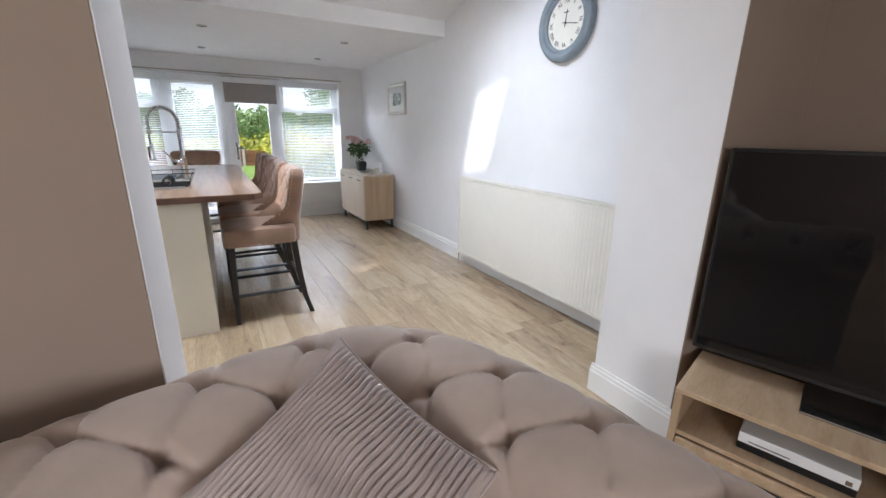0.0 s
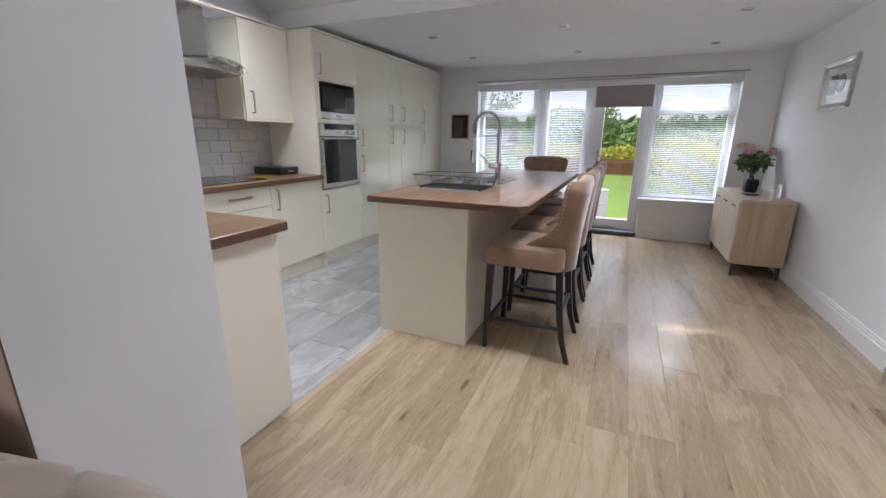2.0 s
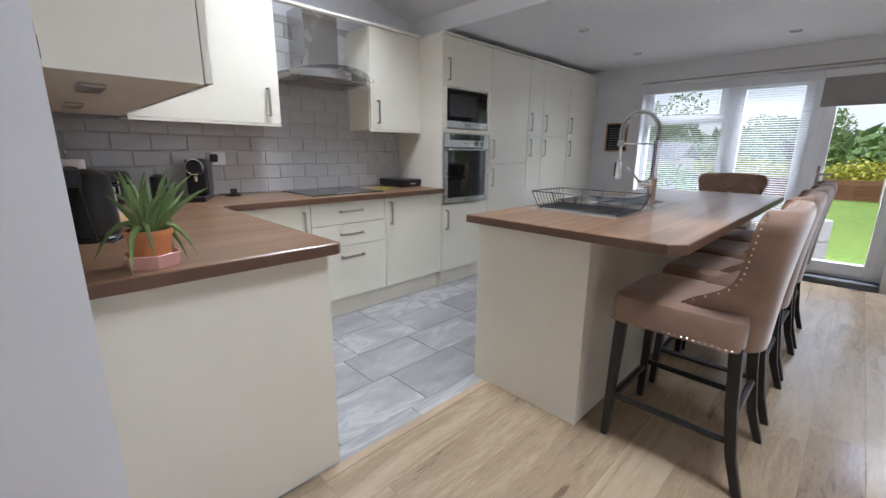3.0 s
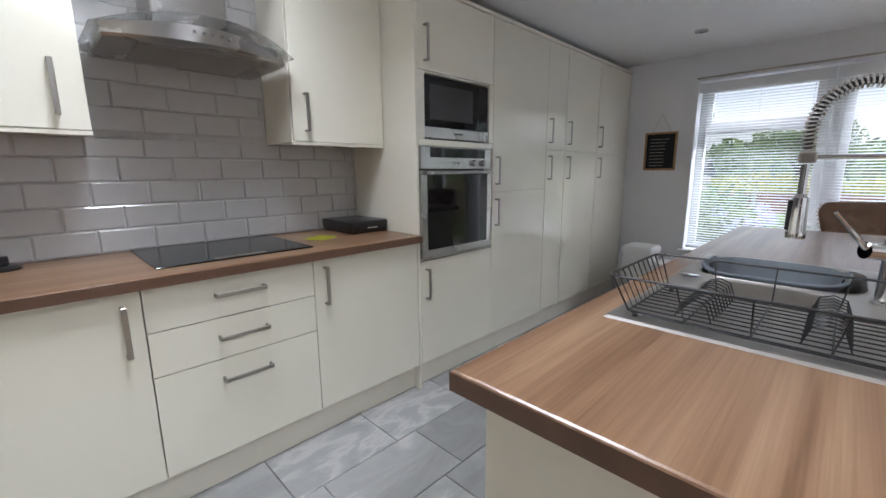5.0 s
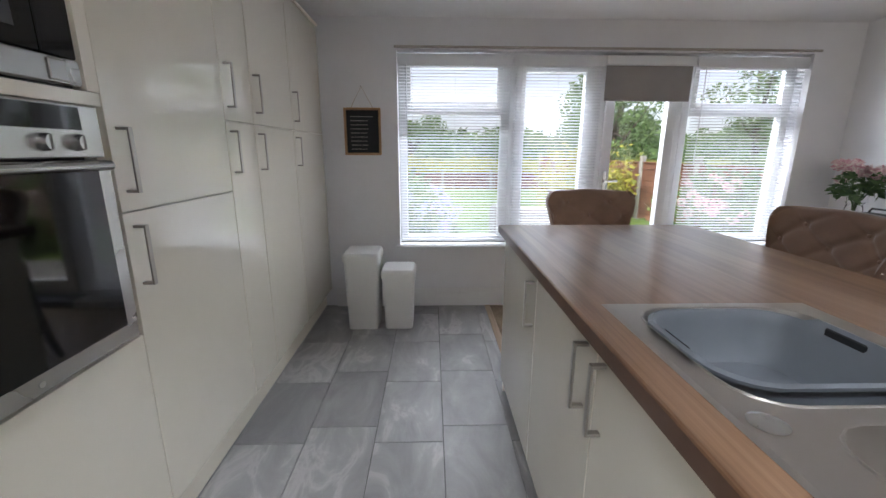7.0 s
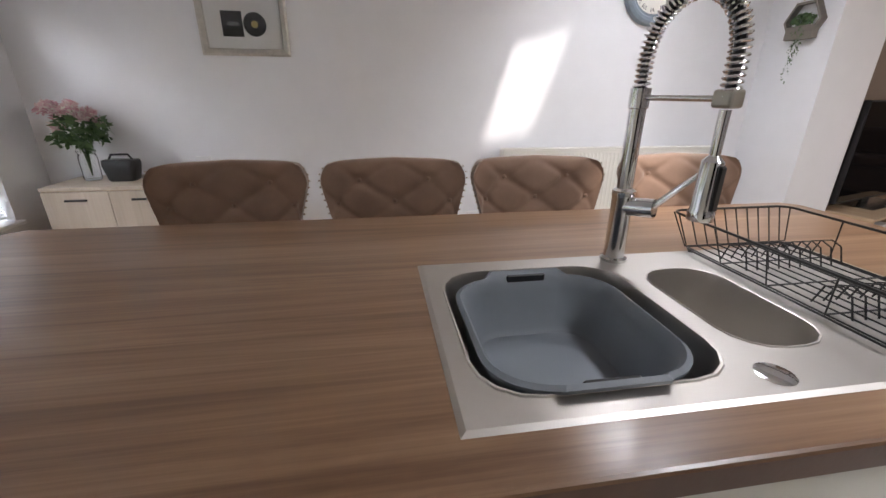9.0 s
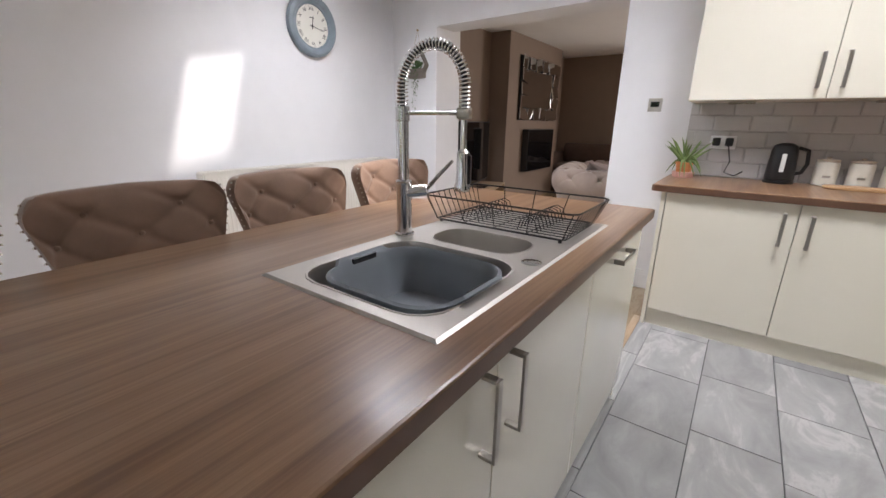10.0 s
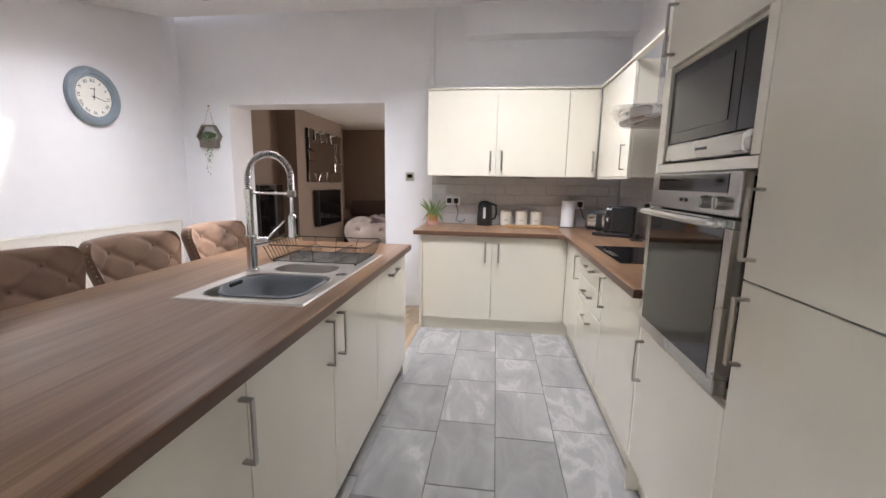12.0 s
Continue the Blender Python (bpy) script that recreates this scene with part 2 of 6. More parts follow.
M["face"] = plain("cream_dial", (0.78, 0.76, 0.70), 0.5, vary=0.03)
M["ink"] = plain("black_ink", (0.02, 0.02, 0.02), 0.6)
M["paper"] = plain("white_card", (0.78, 0.77, 0.75), 0.8, vary=0.02)
M["silver"] = plain("silver_frame", (0.55, 0.52, 0.48), 0.3, 0.8, vary=0.12, scale=30)
M["mirror"] = plain("mirror", (0.86, 0.86, 0.86), 0.01, 1.0, vary=0.0, rvary=0.0)
M["chalk"] = plain("chalkboard", (0.018, 0.019, 0.022), 0.8, vary=0.3, scale=20)
M["orange"] = plain("terracotta_orange", (0.55, 0.20, 0.07), 0.6, vary=0.08, scale=20)
M["pink"] = plain("pink_glaze", (0.62, 0.33, 0.28), 0.35, vary=0.05)
M["canister"] = plain("cream_ceramic", (0.62, 0.58, 0.50), 0.3, vary=0.05, scale=20)
M["towel"] = plain("paper_towel", (0.80, 0.80, 0.80), 0.95, vary=0.02, bumps=0.3, bscale=120)
M["board"] = wood("beech_board", [(0.2, (0.38, 0.20, 0.09)), (0.8, (0.58, 0.36, 0.19))], "X", 0.5, 1.0, False)
M["cloth"] = plain("lime_cloth", (0.42, 0.44, 0.04), 0.9, vary=0.15, scale=40, bumps=0.3, bscale=200)
M["consolewhite"] = plain("white_plastic", (0.72, 0.72, 0.72), 0.35, vary=0.02)
M["binwhite"] = plain("white_bin_plastic", (0.76, 0.76, 0.75), 0.4, vary=0.02)
M["curtain"] = plain("beige_curtain", (0.42, 0.34, 0.24), 0.9, vary=0.08, bumps=0.1)
M["leaf"] = leaf_mat("aloe_leaf", (0.10, 0.17, 0.05), (0.20, 0.28, 0.09))
M["petal"] = leaf_mat("flower_petals", (0.60, 0.26, 0.32), (0.74, 0.58, 0.56), (0.8, 0.76, 0.68))
M["stem"] = leaf_mat("flower_leaves", (0.04, 0.09, 0.03), (0.10, 0.17, 0.06))
M["lens"] = plain("lamp_lens", (0.6, 0.6, 0.58), 0.2)
M["lawn"] = lawn_mat("lawn", (0.10, 0.19, 0.03), (0.22, 0.34, 0.06))
M["field"] = lawn_mat("far_field", (0.20, 0.26, 0.06), (0.34, 0.38, 0.10), 3)
M["patio"] = plain("patio_stone", (0.42, 0.39, 0.35), 0.85, vary=0.12, scale=5, bumps=0.3)
M["fence"] = wood("red_brown_fence", [(0.15, (0.12, 0.05, 0.028)), (0.5, (0.22, 0.095, 0.05)), (0.85, (0.30, 0.15, 0.085))], "X", 0.8, 1.0, True, 0.3)
M["concrete"] = plain("concrete_post", (0.45, 0.42, 0.38), 0.9, vary=0.1, bumps=0.3)
M["hedge"] = leaf_mat("golden_hedge", (0.20, 0.24, 0.02), (0.46, 0.42, 0.03))
M["shrub"] = leaf_mat("shrub_leaves", (0.05, 0.12, 0.03), (0.15, 0.24, 0.05))
M["tree"] = leaf_mat("tree_leaves", (0.07, 0.14, 0.035), (0.18, 0.27, 0.08))
M["hydrangea"] = leaf_mat("hydrangea_heads", (0.26, 0.30, 0.52), (0.52, 0.50, 0.62), (0.6, 0.35, 0.45))
M["bark"] = plain("bark", (0.10, 0.075, 0.055), 0.95, vary=0.3, scale=12, bumps=0.8, bscale=30)
M["rattan"] = plain("grey_rattan", (0.42, 0.40, 0.38), 0.8, vary=0.2, scale=60, bumps=0.6, bscale=90)
M["greycush"] = plain("grey_cushion", (0.16, 0.16, 0.18), 0.9, vary=0.1, bumps=0.1)
M["roofgrey"] = plain("grey_roof_felt", (0.12, 0.13, 0.15), 0.9, vary=0.15)
M["brick"] = plain("render_wall", (0.42, 0.36, 0.32), 0.9, vary=0.1)

# ---- building helpers ----


def box(bm, x0, x1, y0, y1, z0, z1, bevel=0.0, seg=1):
    vs = [bm.verts.new((x, y, z)) for z in (z0, z1) for y in (y0, y1) for x in (x0, x1)]
    fs = [bm.faces.new([vs[i] for i in f]) for f in ((0, 2, 3, 1), (4, 5, 7, 6), (0, 1, 5, 4), (2, 6, 7, 3), (0, 4, 6, 2), (1, 3, 7, 5))]
    if bevel:
        edges = list({e for f in fs for e in f.edges})
        bmesh.ops.bevel(bm, geom=edges, offset=bevel, segments=seg, affect="EDGES", profile=0.5)
    return bm


def cyl(bm, p, q, r, r2=None, n=16, cap=True):
    p, q = Vector(p), Vector(q)
    r2 = r if r2 is None else r2
    w = (q - p).normalized()
    a = w.orthogonal().normalized()
    b = w.cross(a)
    rings = [[bm.verts.new(c + (a * math.cos(2 * math.pi * i / n) + b * math.sin(2 * math.pi * i / n)) * rr) for i in range(n)] for c, rr in ((p, r), (q, r2))]
    for i in range(n):
        j = (i + 1) % n
        bm.faces.new((rings[0][i], rings[0][j], rings[1][j], rings[1][i]))
    if cap:
        bm.faces.new(rings[0][::-1])
        bm.faces.new(rings[1])
    return bm


def tube(bm, pts, r, n=8):
    """A round bar along points."""
    pts = [Vector(p) for p in pts]
    rings, a = [], None
    for i, p in enumerate(pts):
        w = (pts[min(i + 1, len(pts) - 1)] - pts[max(i - 1, 0)]).normalized()
        a = w.orthogonal().normalized() if a is None else (a - w * a.dot(w)).normalized()
        b = w.cross(a)
        rr = r[i] if isinstance(r, (list, tuple)) else r
        rings.append([bm.verts.new(p + (a * math.cos(2 * math.pi * k / n) + b * math.sin(2 * math.pi * k / n)) * rr) for k in range(n)])
    for u, v in zip(rings, rings[1:]):
        for k in range(n):
            j = (k + 1) % n
            bm.faces.new((u[k], u[j], v[j], v[k]))
    bm.faces.new(rings[0][::-1])
    bm.faces.new(rings[-1])
    return bm


def lathe(bm, profile, n=24, at=(0, 0, 0)):
    """Turned shape from (radius, height) pairs."""
    rings = []
    for r, z in profile:
        rings.append([bm.verts.new((at[0] + max(r, 1e-4) * math.cos(2 * math.pi * k / n), at[1] + max(r, 1e-4) * math.sin(2 * math.pi * k / n), at[2] + z)) for k in range(n)])
    for u, v in zip(rings, rings[1:]):
        for k in range(n):
            j = (k + 1) % n
            bm.faces.new((u[k], u[j], v[j], v[k]))
    bm.faces.new(rings[0][::-1])
    bm.faces.new(rings[-1])
    return bm


def sheet(bm, rows, close=False):
    """A skin over a grid of points."""
    vs = [[bm.verts.new(p) for p in r] for r in rows]
    for a, b in zip(vs, vs[1:]):
        n = len(a)
        for k in range(n if close else n - 1):
            j = (k + 1) % n
            bm.faces.new((a[k], a[j], b[j], b[k]))
    return vs


def loft(bm, loops):
    """Closed loops joined into a solid."""
    vs = sheet(bm, loops, True)
    bm.faces.new(vs[0][::-1])
    bm.faces.new(vs[-1])
    return bm


def round_rect(x0, x1, y0, y1, r, n=5):
    pts = []
    for cx, cy, a0 in ((x1 - r, y1 - r, 0), (x0 + r, y1 - r, 90), (x0 + r, y0 + r, 180), (x1 - r, y0 + r, 270)):
        for k in range(n + 1):
            a = radians(a0 + 90 * k / n)
            pts.append((cx + r * math.cos(a), cy + r * math.sin(a)))
    return pts


def mesh_of(name, bm, mat, smooth=False):
    bmesh.ops.recalc_face_normals(bm, faces=bm.faces)
    me = bpy.data.meshes.new(name)
    bm.to_mesh(me)
    bm.free()
    for m in (mat if isinstance(mat, (list, tuple)) else (mat,)):
        me.materials.append(m)
    if smooth:
        me.shade_smooth()
        me.set_sharp_from_angle(angle=radians(38))
    return me


def part(name, bm, mat, parent, label="", smooth=False):
    ob = new(name, mesh_of(name, bm, mat, smooth))
    ob.parent = parent
    return tagged(ob, label=label)


def thing(name, at, label, category, group="", turn=0):
    ob = new(name)
    ob.empty_display_size = 0.1
    ob.matrix_basis = pose(*at, 0, 0, turn)
    return tagged(ob, label, category, group)


def structure(name, bm, mat, label="", smooth=False):
    ob = new(name, mesh_of(name, bm, mat, smooth))
    return tagged(ob, label or name.replace("_", " "), "", "", "structure")


def BM():
    return bmesh.new()


def piece(name, mesh, at, parent, turn=(0, 0, 0)):
    ob = new(name, mesh)
    ob.parent = parent
    ob.matrix_basis = pose(*at, *turn)
    return ob

# ---- structure ----
CZ = 2.22        # flat ceiling over the garden end
BY = 4.19        # where the flat ceiling ends
TOP = 3.35


def roof_z(y):
    return 2.36 + 0.24 * (BY - y)


WX = (-0.745, 0.13, 0.85, 1.53, 2.42)     # uprights of the garden windows and doors
WB = 0.515       # underside of the windows
JL, JR, HEAD = 0.447, 2.205, 2.115     # opening to the lounge
bm = BM()
box(bm, LX - 0.2, WX[0], GY, GY + 0.28, 0, TOP)
box(bm, WX[4], RX + 0.2, GY, GY + 0.28, 0, TOP)
box(bm, WX[0], WX[4], GY, GY + 0.28, 2.00, TOP)
box(bm, WX[0], WX[1], GY, GY + 0.28, 0, WB)
box(bm, WX[3], WX[4], GY, GY + 0.28, 0, WB)
structure("wall_garden", bm, M["white"], "white painted wall with windows and garden doors")
structure("wall_radiator", box(BM(), RX, RX + 0.2, LYR - 0.003, GY, 0, TOP), M["white"], "white painted plaster wall")
structure("wall_units", box(BM(), LX - 0.2, LX, LY, GY, 0, TOP), M["white"], "white painted plaster wall")
bm = BM()
box(bm, LX, JL, LY, OY, 0, TOP)
box(bm, JR, RX, LYR, OY, 0, TOP)
box(bm, JL, JR, LY, OY, HEAD, TOP)
for v in bm.verts:      # the kitchen face runs slightly out of square past the opening
    if abs(v.co.y - OY) < 1e-4 and v.co.x > JL:
        v.co.y = OY - 0.04 * (v.co.x - JL)
structure("wall_opening", bm, M["white"], "white wall with a wide opening to the lounge")
bm = BM()
box(bm, LX - 0.7, JL - 0.003, LY - 0.003, LY, 0, 2.5)
box(bm, JR + 0.003, RX, LYR - 0.003, LYR, 0, 2.45)
box(bm, JL - 0.003, JR + 0.003, LY - 0.003, LY, HEAD + 0.003, 2.5)
structure("wall_lounge_inner", bm, M["brown"], "taupe painted lounge wall")
# lounge shell
FY = -3.4
bm = BM()
box(bm, RX, RX + 0.2, FY, LYR - 0.003, 0, 2.6)
box(bm, 2.48, RX, -2.5, -0.55, 0, 2.45)
structure("wall_lounge_chimney", bm, M["brown"], "taupe wall with a chimney breast")
structure("wall_lounge_far", box(BM(), LX - 0.9, LX - 0.7, FY, LY, 0, 2.6), M["brown"], "taupe painted lounge wall")
bm = BM()
box(bm, LX - 0.9, -2.4, FY - 0.25, FY, 0, 2.6)
box(bm, -0.2, RX + 0.2, FY - 0.25, FY, 0, 2.6)
box(bm, -2.4, -0.2, FY - 0.25, FY, 0, 0.8)
box(bm, -2.4, -0.2, FY - 0.25, FY, 2.1, 2.6)
structure("wall_lounge_front", bm, M["brown"], "taupe lounge wall with a wide window")
structure("ceiling_lounge", box(BM(), LX - 0.9, RX + 0.2, FY - 0.25, LY, 2.45, 2.6), M["ceil"], "white lounge ceiling")
# kitchen ceiling: flat part, beam, sloping part with two roof windows
structure("ceiling_flat", box(BM(), LX, RX, BY + 0.16, GY, CZ, CZ + 0.2), M["ceil"], "white flat ceiling")
structure("beam", box(BM(), LX, RX, BY, BY + 0.16, CZ - 0.004, 2.56), M["ceil"], "white boxed ceiling beam")
SKY_Y = (2.74, 3.24)
SKY_X = ((-1.14, -0.30), (1.07, 1.91))
bm = BM()


def slab(x0, x1, y0, y1):
    vs = [bm.verts.new((x, y, roof_z(y) + dz)) for dz in (0, 0.12) for y in (y0, y1) for x in (x0, x1)]
    for f in ((0, 2, 3, 1), (4, 5, 7, 6), (0, 1, 5, 4), (2, 6, 7, 3), (0, 4, 6, 2), (1, 3, 7, 5)):
        bm.faces.new([vs[i] for i in f])


slab(LX, RX, OY, SKY_Y[0])
slab(LX, RX, SKY_Y[1], BY)
xs = [LX, SKY_X[0][0], SKY_X[0][1], SKY_X[1][0], SKY_X[1][1], RX]
for i in (0, 2, 4):
    slab(xs[i], xs[i + 1], *SKY_Y)
structure("ceiling_sloping", bm, M["ceil"], "white sloping ceiling with roof windows")
for i, (a, b) in enumerate(SKY_X):
    bm = BM()
    for x0, x1, y0, y1 in ((a - 0.05, a + 0.03, SKY_Y[0] - 0.05, SKY_Y[1] + 0.05), (b - 0.03, b + 0.05, SKY_Y[0] - 0.05, SKY_Y[1] + 0.05), (a + 0.03, b - 0.03, SKY_Y[0] - 0.05, SKY_Y[0] + 0.03), (a + 0.03, b - 0.03, SKY_Y[1] - 0.03, SKY_Y[1] + 0.05)):
        vs = [bm.verts.new((x, y, roof_z(y) + dz)) for dz in (0.124, 0.16) for y in (y0, y1) for x in (x0, x1)]
        for f in ((0, 2, 3, 1), (4, 5, 7, 6), (0, 1, 5, 4), (2, 6, 7, 3), (0, 4, 6, 2), (1, 3, 7, 5)):
            bm.faces.new([vs[k] for k in f])
    structure("roof_window_%d" % (i + 1), bm, M["upvc"], "white roof window frame")
structure("bulkhead", box(BM(), LX, -0.345, OY, OY + 0.17, 2.675, 2.965), M["white"], "white boxed bulkhead over the cupboards")
structure("pipe_casing", box(BM(), -0.065, -0.025, OY, OY + 0.03, 2.17, 2.98, 0.004), M["white"], "white pipe casing on the wall")
# skirting
bm = BM()


def skirt(x0, x1, y0, y1, way):
    """way: the side that faces the room."""
    for k, (z0, z1, d) in enumerate(((0.0, 0.115, 0.02), (0.115, 0.135, 0.014), (0.135, 0.15, 0.008))):
        if way == "-x":
            box(bm, x1 - d, x1, y0, y1, z0, z1)
        elif way == "+x":
            box(bm, x0, x0 + d, y0, y1, z0, z1)
        elif way == "-y":
            box(bm, x0, x1, y1 - d, y1, z0, z1)
        else:
            box(bm, x0, x1, y0, y0 + d, z0, z1)


skirt(RX - 0.02, RX, OY + 0.02, GY - 0.02, "-x")
skirt(JR - 0.02, JR, LYR - 0.02, OY - 0.055, "-x")
skirt(JR, RX - 0.02, OY - 0.085, OY - 0.062, "+y")
skirt(JR + 0.0, RX, LYR - 0.023, LYR - 0.003, "-y")
skirt(JL, JL + 0.02, LY - 0.02, OY + 0.02, "+x")
skirt(0.0, JL, OY, OY + 0.02, "+y")
skirt(-1.28, WX[1], GY - 0.02, GY, "-y")
skirt(WX[3], RX - 0.02, GY - 0.02, GY, "-y")
structure("baseboard", bm, M["gloss"], "white moulded skirting board")

# floor: sub-floor, planks, stone tiles and the metal strip between them
structure("floor_base", box(BM(), LX - 0.9, RX + 0.2, FY - 0.25, GY + 0.28, -0.25, -0.008), M["floorgrout"], "floor screed under the planks and tiles")
EDGE = -0.008
structure("floor_trim", box(BM(), EDGE - 0.03, EDGE + 0.015, 2.14, GY, -0.008, 0.004, 0.002), M["oak"], "oak threshold strip between tiles and planks")

# ---- windows and garden doors ----


def frame_rect(bm, x0, x1, z0, z1, y0, y1, w, wb=None):
    wb = wb or w
    box(bm, x0, x0 + w, y0, y1, z0, z1, 0.004)
    box(bm, x1 - w, x1, y0, y1, z0, z1, 0.004)
    box(bm, x0 + w, x1 - w, y0, y1, z0, z0 + wb, 0.004)
    box(bm, x0 + w, x1 - w, y0, y1, z1 - w, z1, 0.004)


def pane_in(parent, x0, x1, z0, z1, y):
    p = part("pane", box(BM(), x0, x1, y - 0.004, y + 0.004, z0, z1), M["glass"], parent)
    p.visible_shadow = False


WY = GY + 0.13
for nm, x0, x1 in (("window_1", WX[0], WX[1]), ("window_2", WX[3], WX[4])):
    w = thing(nm, (0, 0, 0), "white plastic garden window with a top fanlight", "window")
    w["kind"] = "structure"
    bm = BM()
    frame_rect(bm, x0, x1, WB, 2.00, WY, WY + 0.07, 0.06)
    box(bm, x0 + 0.06, x1 - 0.06, WY, WY + 0.07, 1.555, 1.615, 0.004)
    fr = part("window_frame", bm, M["upvc"], w)
    bm = BM()
    frame_rect(bm, x0 + 0.055, x1 - 0.055, 1.61, 1.945, WY - 0.015, WY - 0.001, 0.045)
    part("fanlight", bm, M["upvc"], w)
    pane_in(w, x0 + 0.06, x1 - 0.06, 1.615, 1.94, WY + 0.035)
    pane_in(w, x0 + 0.06, x1 - 0.06, WB + 0.06, 1.555, WY + 0.035)
    part("window_sill", box(BM(), x0 - 0.03, x1 + 0.03, GY - 0.035, WY, WB - 0.02, WB + 0.005, 0.006), M["upvc"], w)
for nm, x0, x1, handle in (("door_1", WX[1], WX[2], 0), ("door_2", WX[2], WX[3], 1)):
    d = thing(nm, (0, 0, 0), "white plastic glazed garden door, closed", "door")
    d["kind"] = "structure"
    bm = BM()
    frame_rect(bm, x0, x1, 0.06, 2.00, WY, WY + 0.07, 0.05)
    part("door_frame", bm, M["upvc"], d)
    bm = BM()
    frame_rect(bm, x0 + 0.05, x1 - 0.05, 0.09, 1.95, WY - 0.02, WY + 0.05, 0.075, 0.11)
    part("door_leaf", bm, M["upvc"], d)
    pane_in(d, x0 + 0.12, x1 - 0.12, 0.19, 1.88, WY + 0.02)
    if handle:
        bm = BM()
        box(bm, x0 + 0.075, x0 + 0.105, WY - 0.028, WY - 0.0205, 0.88, 1.12, 0.003)
        box(bm, x0 + 0.08, x0 + 0.19, WY - 0.06, WY - 0.045, 1.03, 1.05, 0.004)
        box(bm, x0 + 0.082, x0 + 0.098, WY - 0.05, WY - 0.027, 1.03, 1.05)
        part("door_handle", bm, M["chrome"], d)
    structure("door_step_%d" % (handle + 1), box(BM(), x0, x1, GY - 0.02, GY + 0.28, -0.008, 0.06, 0.006), M["roofgrey"] if handle else M["upvc"], "dark threshold under the garden door")

# blinds
slat = BM()
rows = []
for k in range(5):
    u = k / 4 - 0.5
    rows.append([(-0.5, u * 0.025, -0.0035 * (2 * u) ** 2), (0.5, u * 0.025, -0.0035 * (2 * u) ** 2)])
sheet(slat, rows)
slat_mesh = mesh_of("slat", slat, M["blind"])


def blind(x0, x1, z0, y, label, tilt):
    b = thing("venetian_blind", ((x0 + x1) / 2, y, 1.92), label, "blind", "venetian blinds")
    w = x1 - x0
    part("headrail", box(BM(), -w / 2, w / 2, -0.022, 0.03, 0.0, 0.05, 0.003), M["blind"], b)
    part("valance", box(BM(), -w / 2 - 0.004, w / 2 + 0.004, -0.034, -0.024, -0.02, 0.06, 0.003), M["blind"], b)
    z = -0.025
    while 1.92 + z > z0 + 0.03:
        s = piece("slat", slat_mesh, (0, 0, z), b, (tilt, 0, 0))
        s.scale = (w - 0.01, 1, 1)
        z -= 0.0225
    part("bottom_rail", box(BM(), -w / 2, w / 2, -0.013, 0.013, z0 - 1.92, z0 - 1.92 + 0.018, 0.003), M["blind"], b)
    for k, fx in enumerate((-0.38, 0.0, 0.38)):
        part("ladder_cord", cyl(BM(), (fx * w, -0.014, z0 - 1.92), (fx * w, -0.014, 0), 0.0012, n=5), M["blind"], b)
    part("tilt_wand", cyl(BM(), (-w / 2 + 0.06, -0.04, -0.75), (-w / 2 + 0.06, -0.04, -0.01), 0.004, n=6), M["blind"], b)


blind(WX[0] + 0.01, WX[1] - 0.005, 0.535, GY + 0.05, "white venetian blind lowered over the garden window", 20)
blind(WX[1] + 0.01, WX[2] - 0.015, 0.09, GY + 0.05, "white venetian blind lowered over the closed garden door", 20)
blind(WX[3] + 0.02, WX[4] - 0.01, 0.535, GY + 0.05, "white venetian blind lowered over the garden window", 20)
rb = thing("roller_blind", ((WX[2] + WX[3]) / 2, GY + 0.06, 1.885), "grey fabric roller blind, mostly rolled up over the garden door", "blind")
part("cassette", box(BM(), -0.35, 0.35, -0.04, 0.04, 0.03, 0.1, 0.008), M["upvc"], rb)
part("fabric", box(BM(), -0.335, 0.335, -0.012, -0.009, -0.21, 0.04), M["roller"], rb)
part("hem_bar", box(BM(), -0.335, 0.335, -0.016, -0.004, -0.228, -0.21, 0.003), M["roller"], rb)
cp = thing("curtain_pole", (0.86, GY - 0.03, 2.02), "slim grey curtain track above the windows", "curtain track")
part("track", box(BM(), -1.62, 1.60, 0.008, 0.03, -0.007, 0.007, 0.002), M["handle"], cp)

# lounge window and curtains
lw = thing("window_3", (0, 0, 0), "white framed lounge window", "window")
lw["kind"] = "structure"
bm = BM()
frame_rect(bm, -2.4, -0.2, 0.8, 2.1, FY - 0.15, FY - 0.08, 0.06)
for x in (-1.67, -0.93):
    box(bm, x - 0.03, x + 0.03, FY - 0.15, FY - 0.08, 0.86, 2.04)
part("window_frame", bm, M["upvc"], lw)


def curtain(x0, x1):
    c = thing("curtain", (x0, FY + 0.08, 0.1), "beige lined curtain hanging beside the lounge window", "curtain", "lounge curtains")
    rows = []
    for z in (0, 0.6, 1.2, 1.8, 2.15):
        rows.append([(u * (x1 - x0) / 40, 0.04 * math.sin(u * 0.9) * (1 - 0.25 * z / 2.15), z) for u in range(41)])
    bm = BM()
    sheet(bm, rows)
    bmesh.ops.solidify(bm, geom=bm.faces[:], thickness=0.004)
    part("drape", bm, M["curtain"], c, smooth=True)


curtain(-2.6, -2.25)
curtain(-0.40, 0.10)

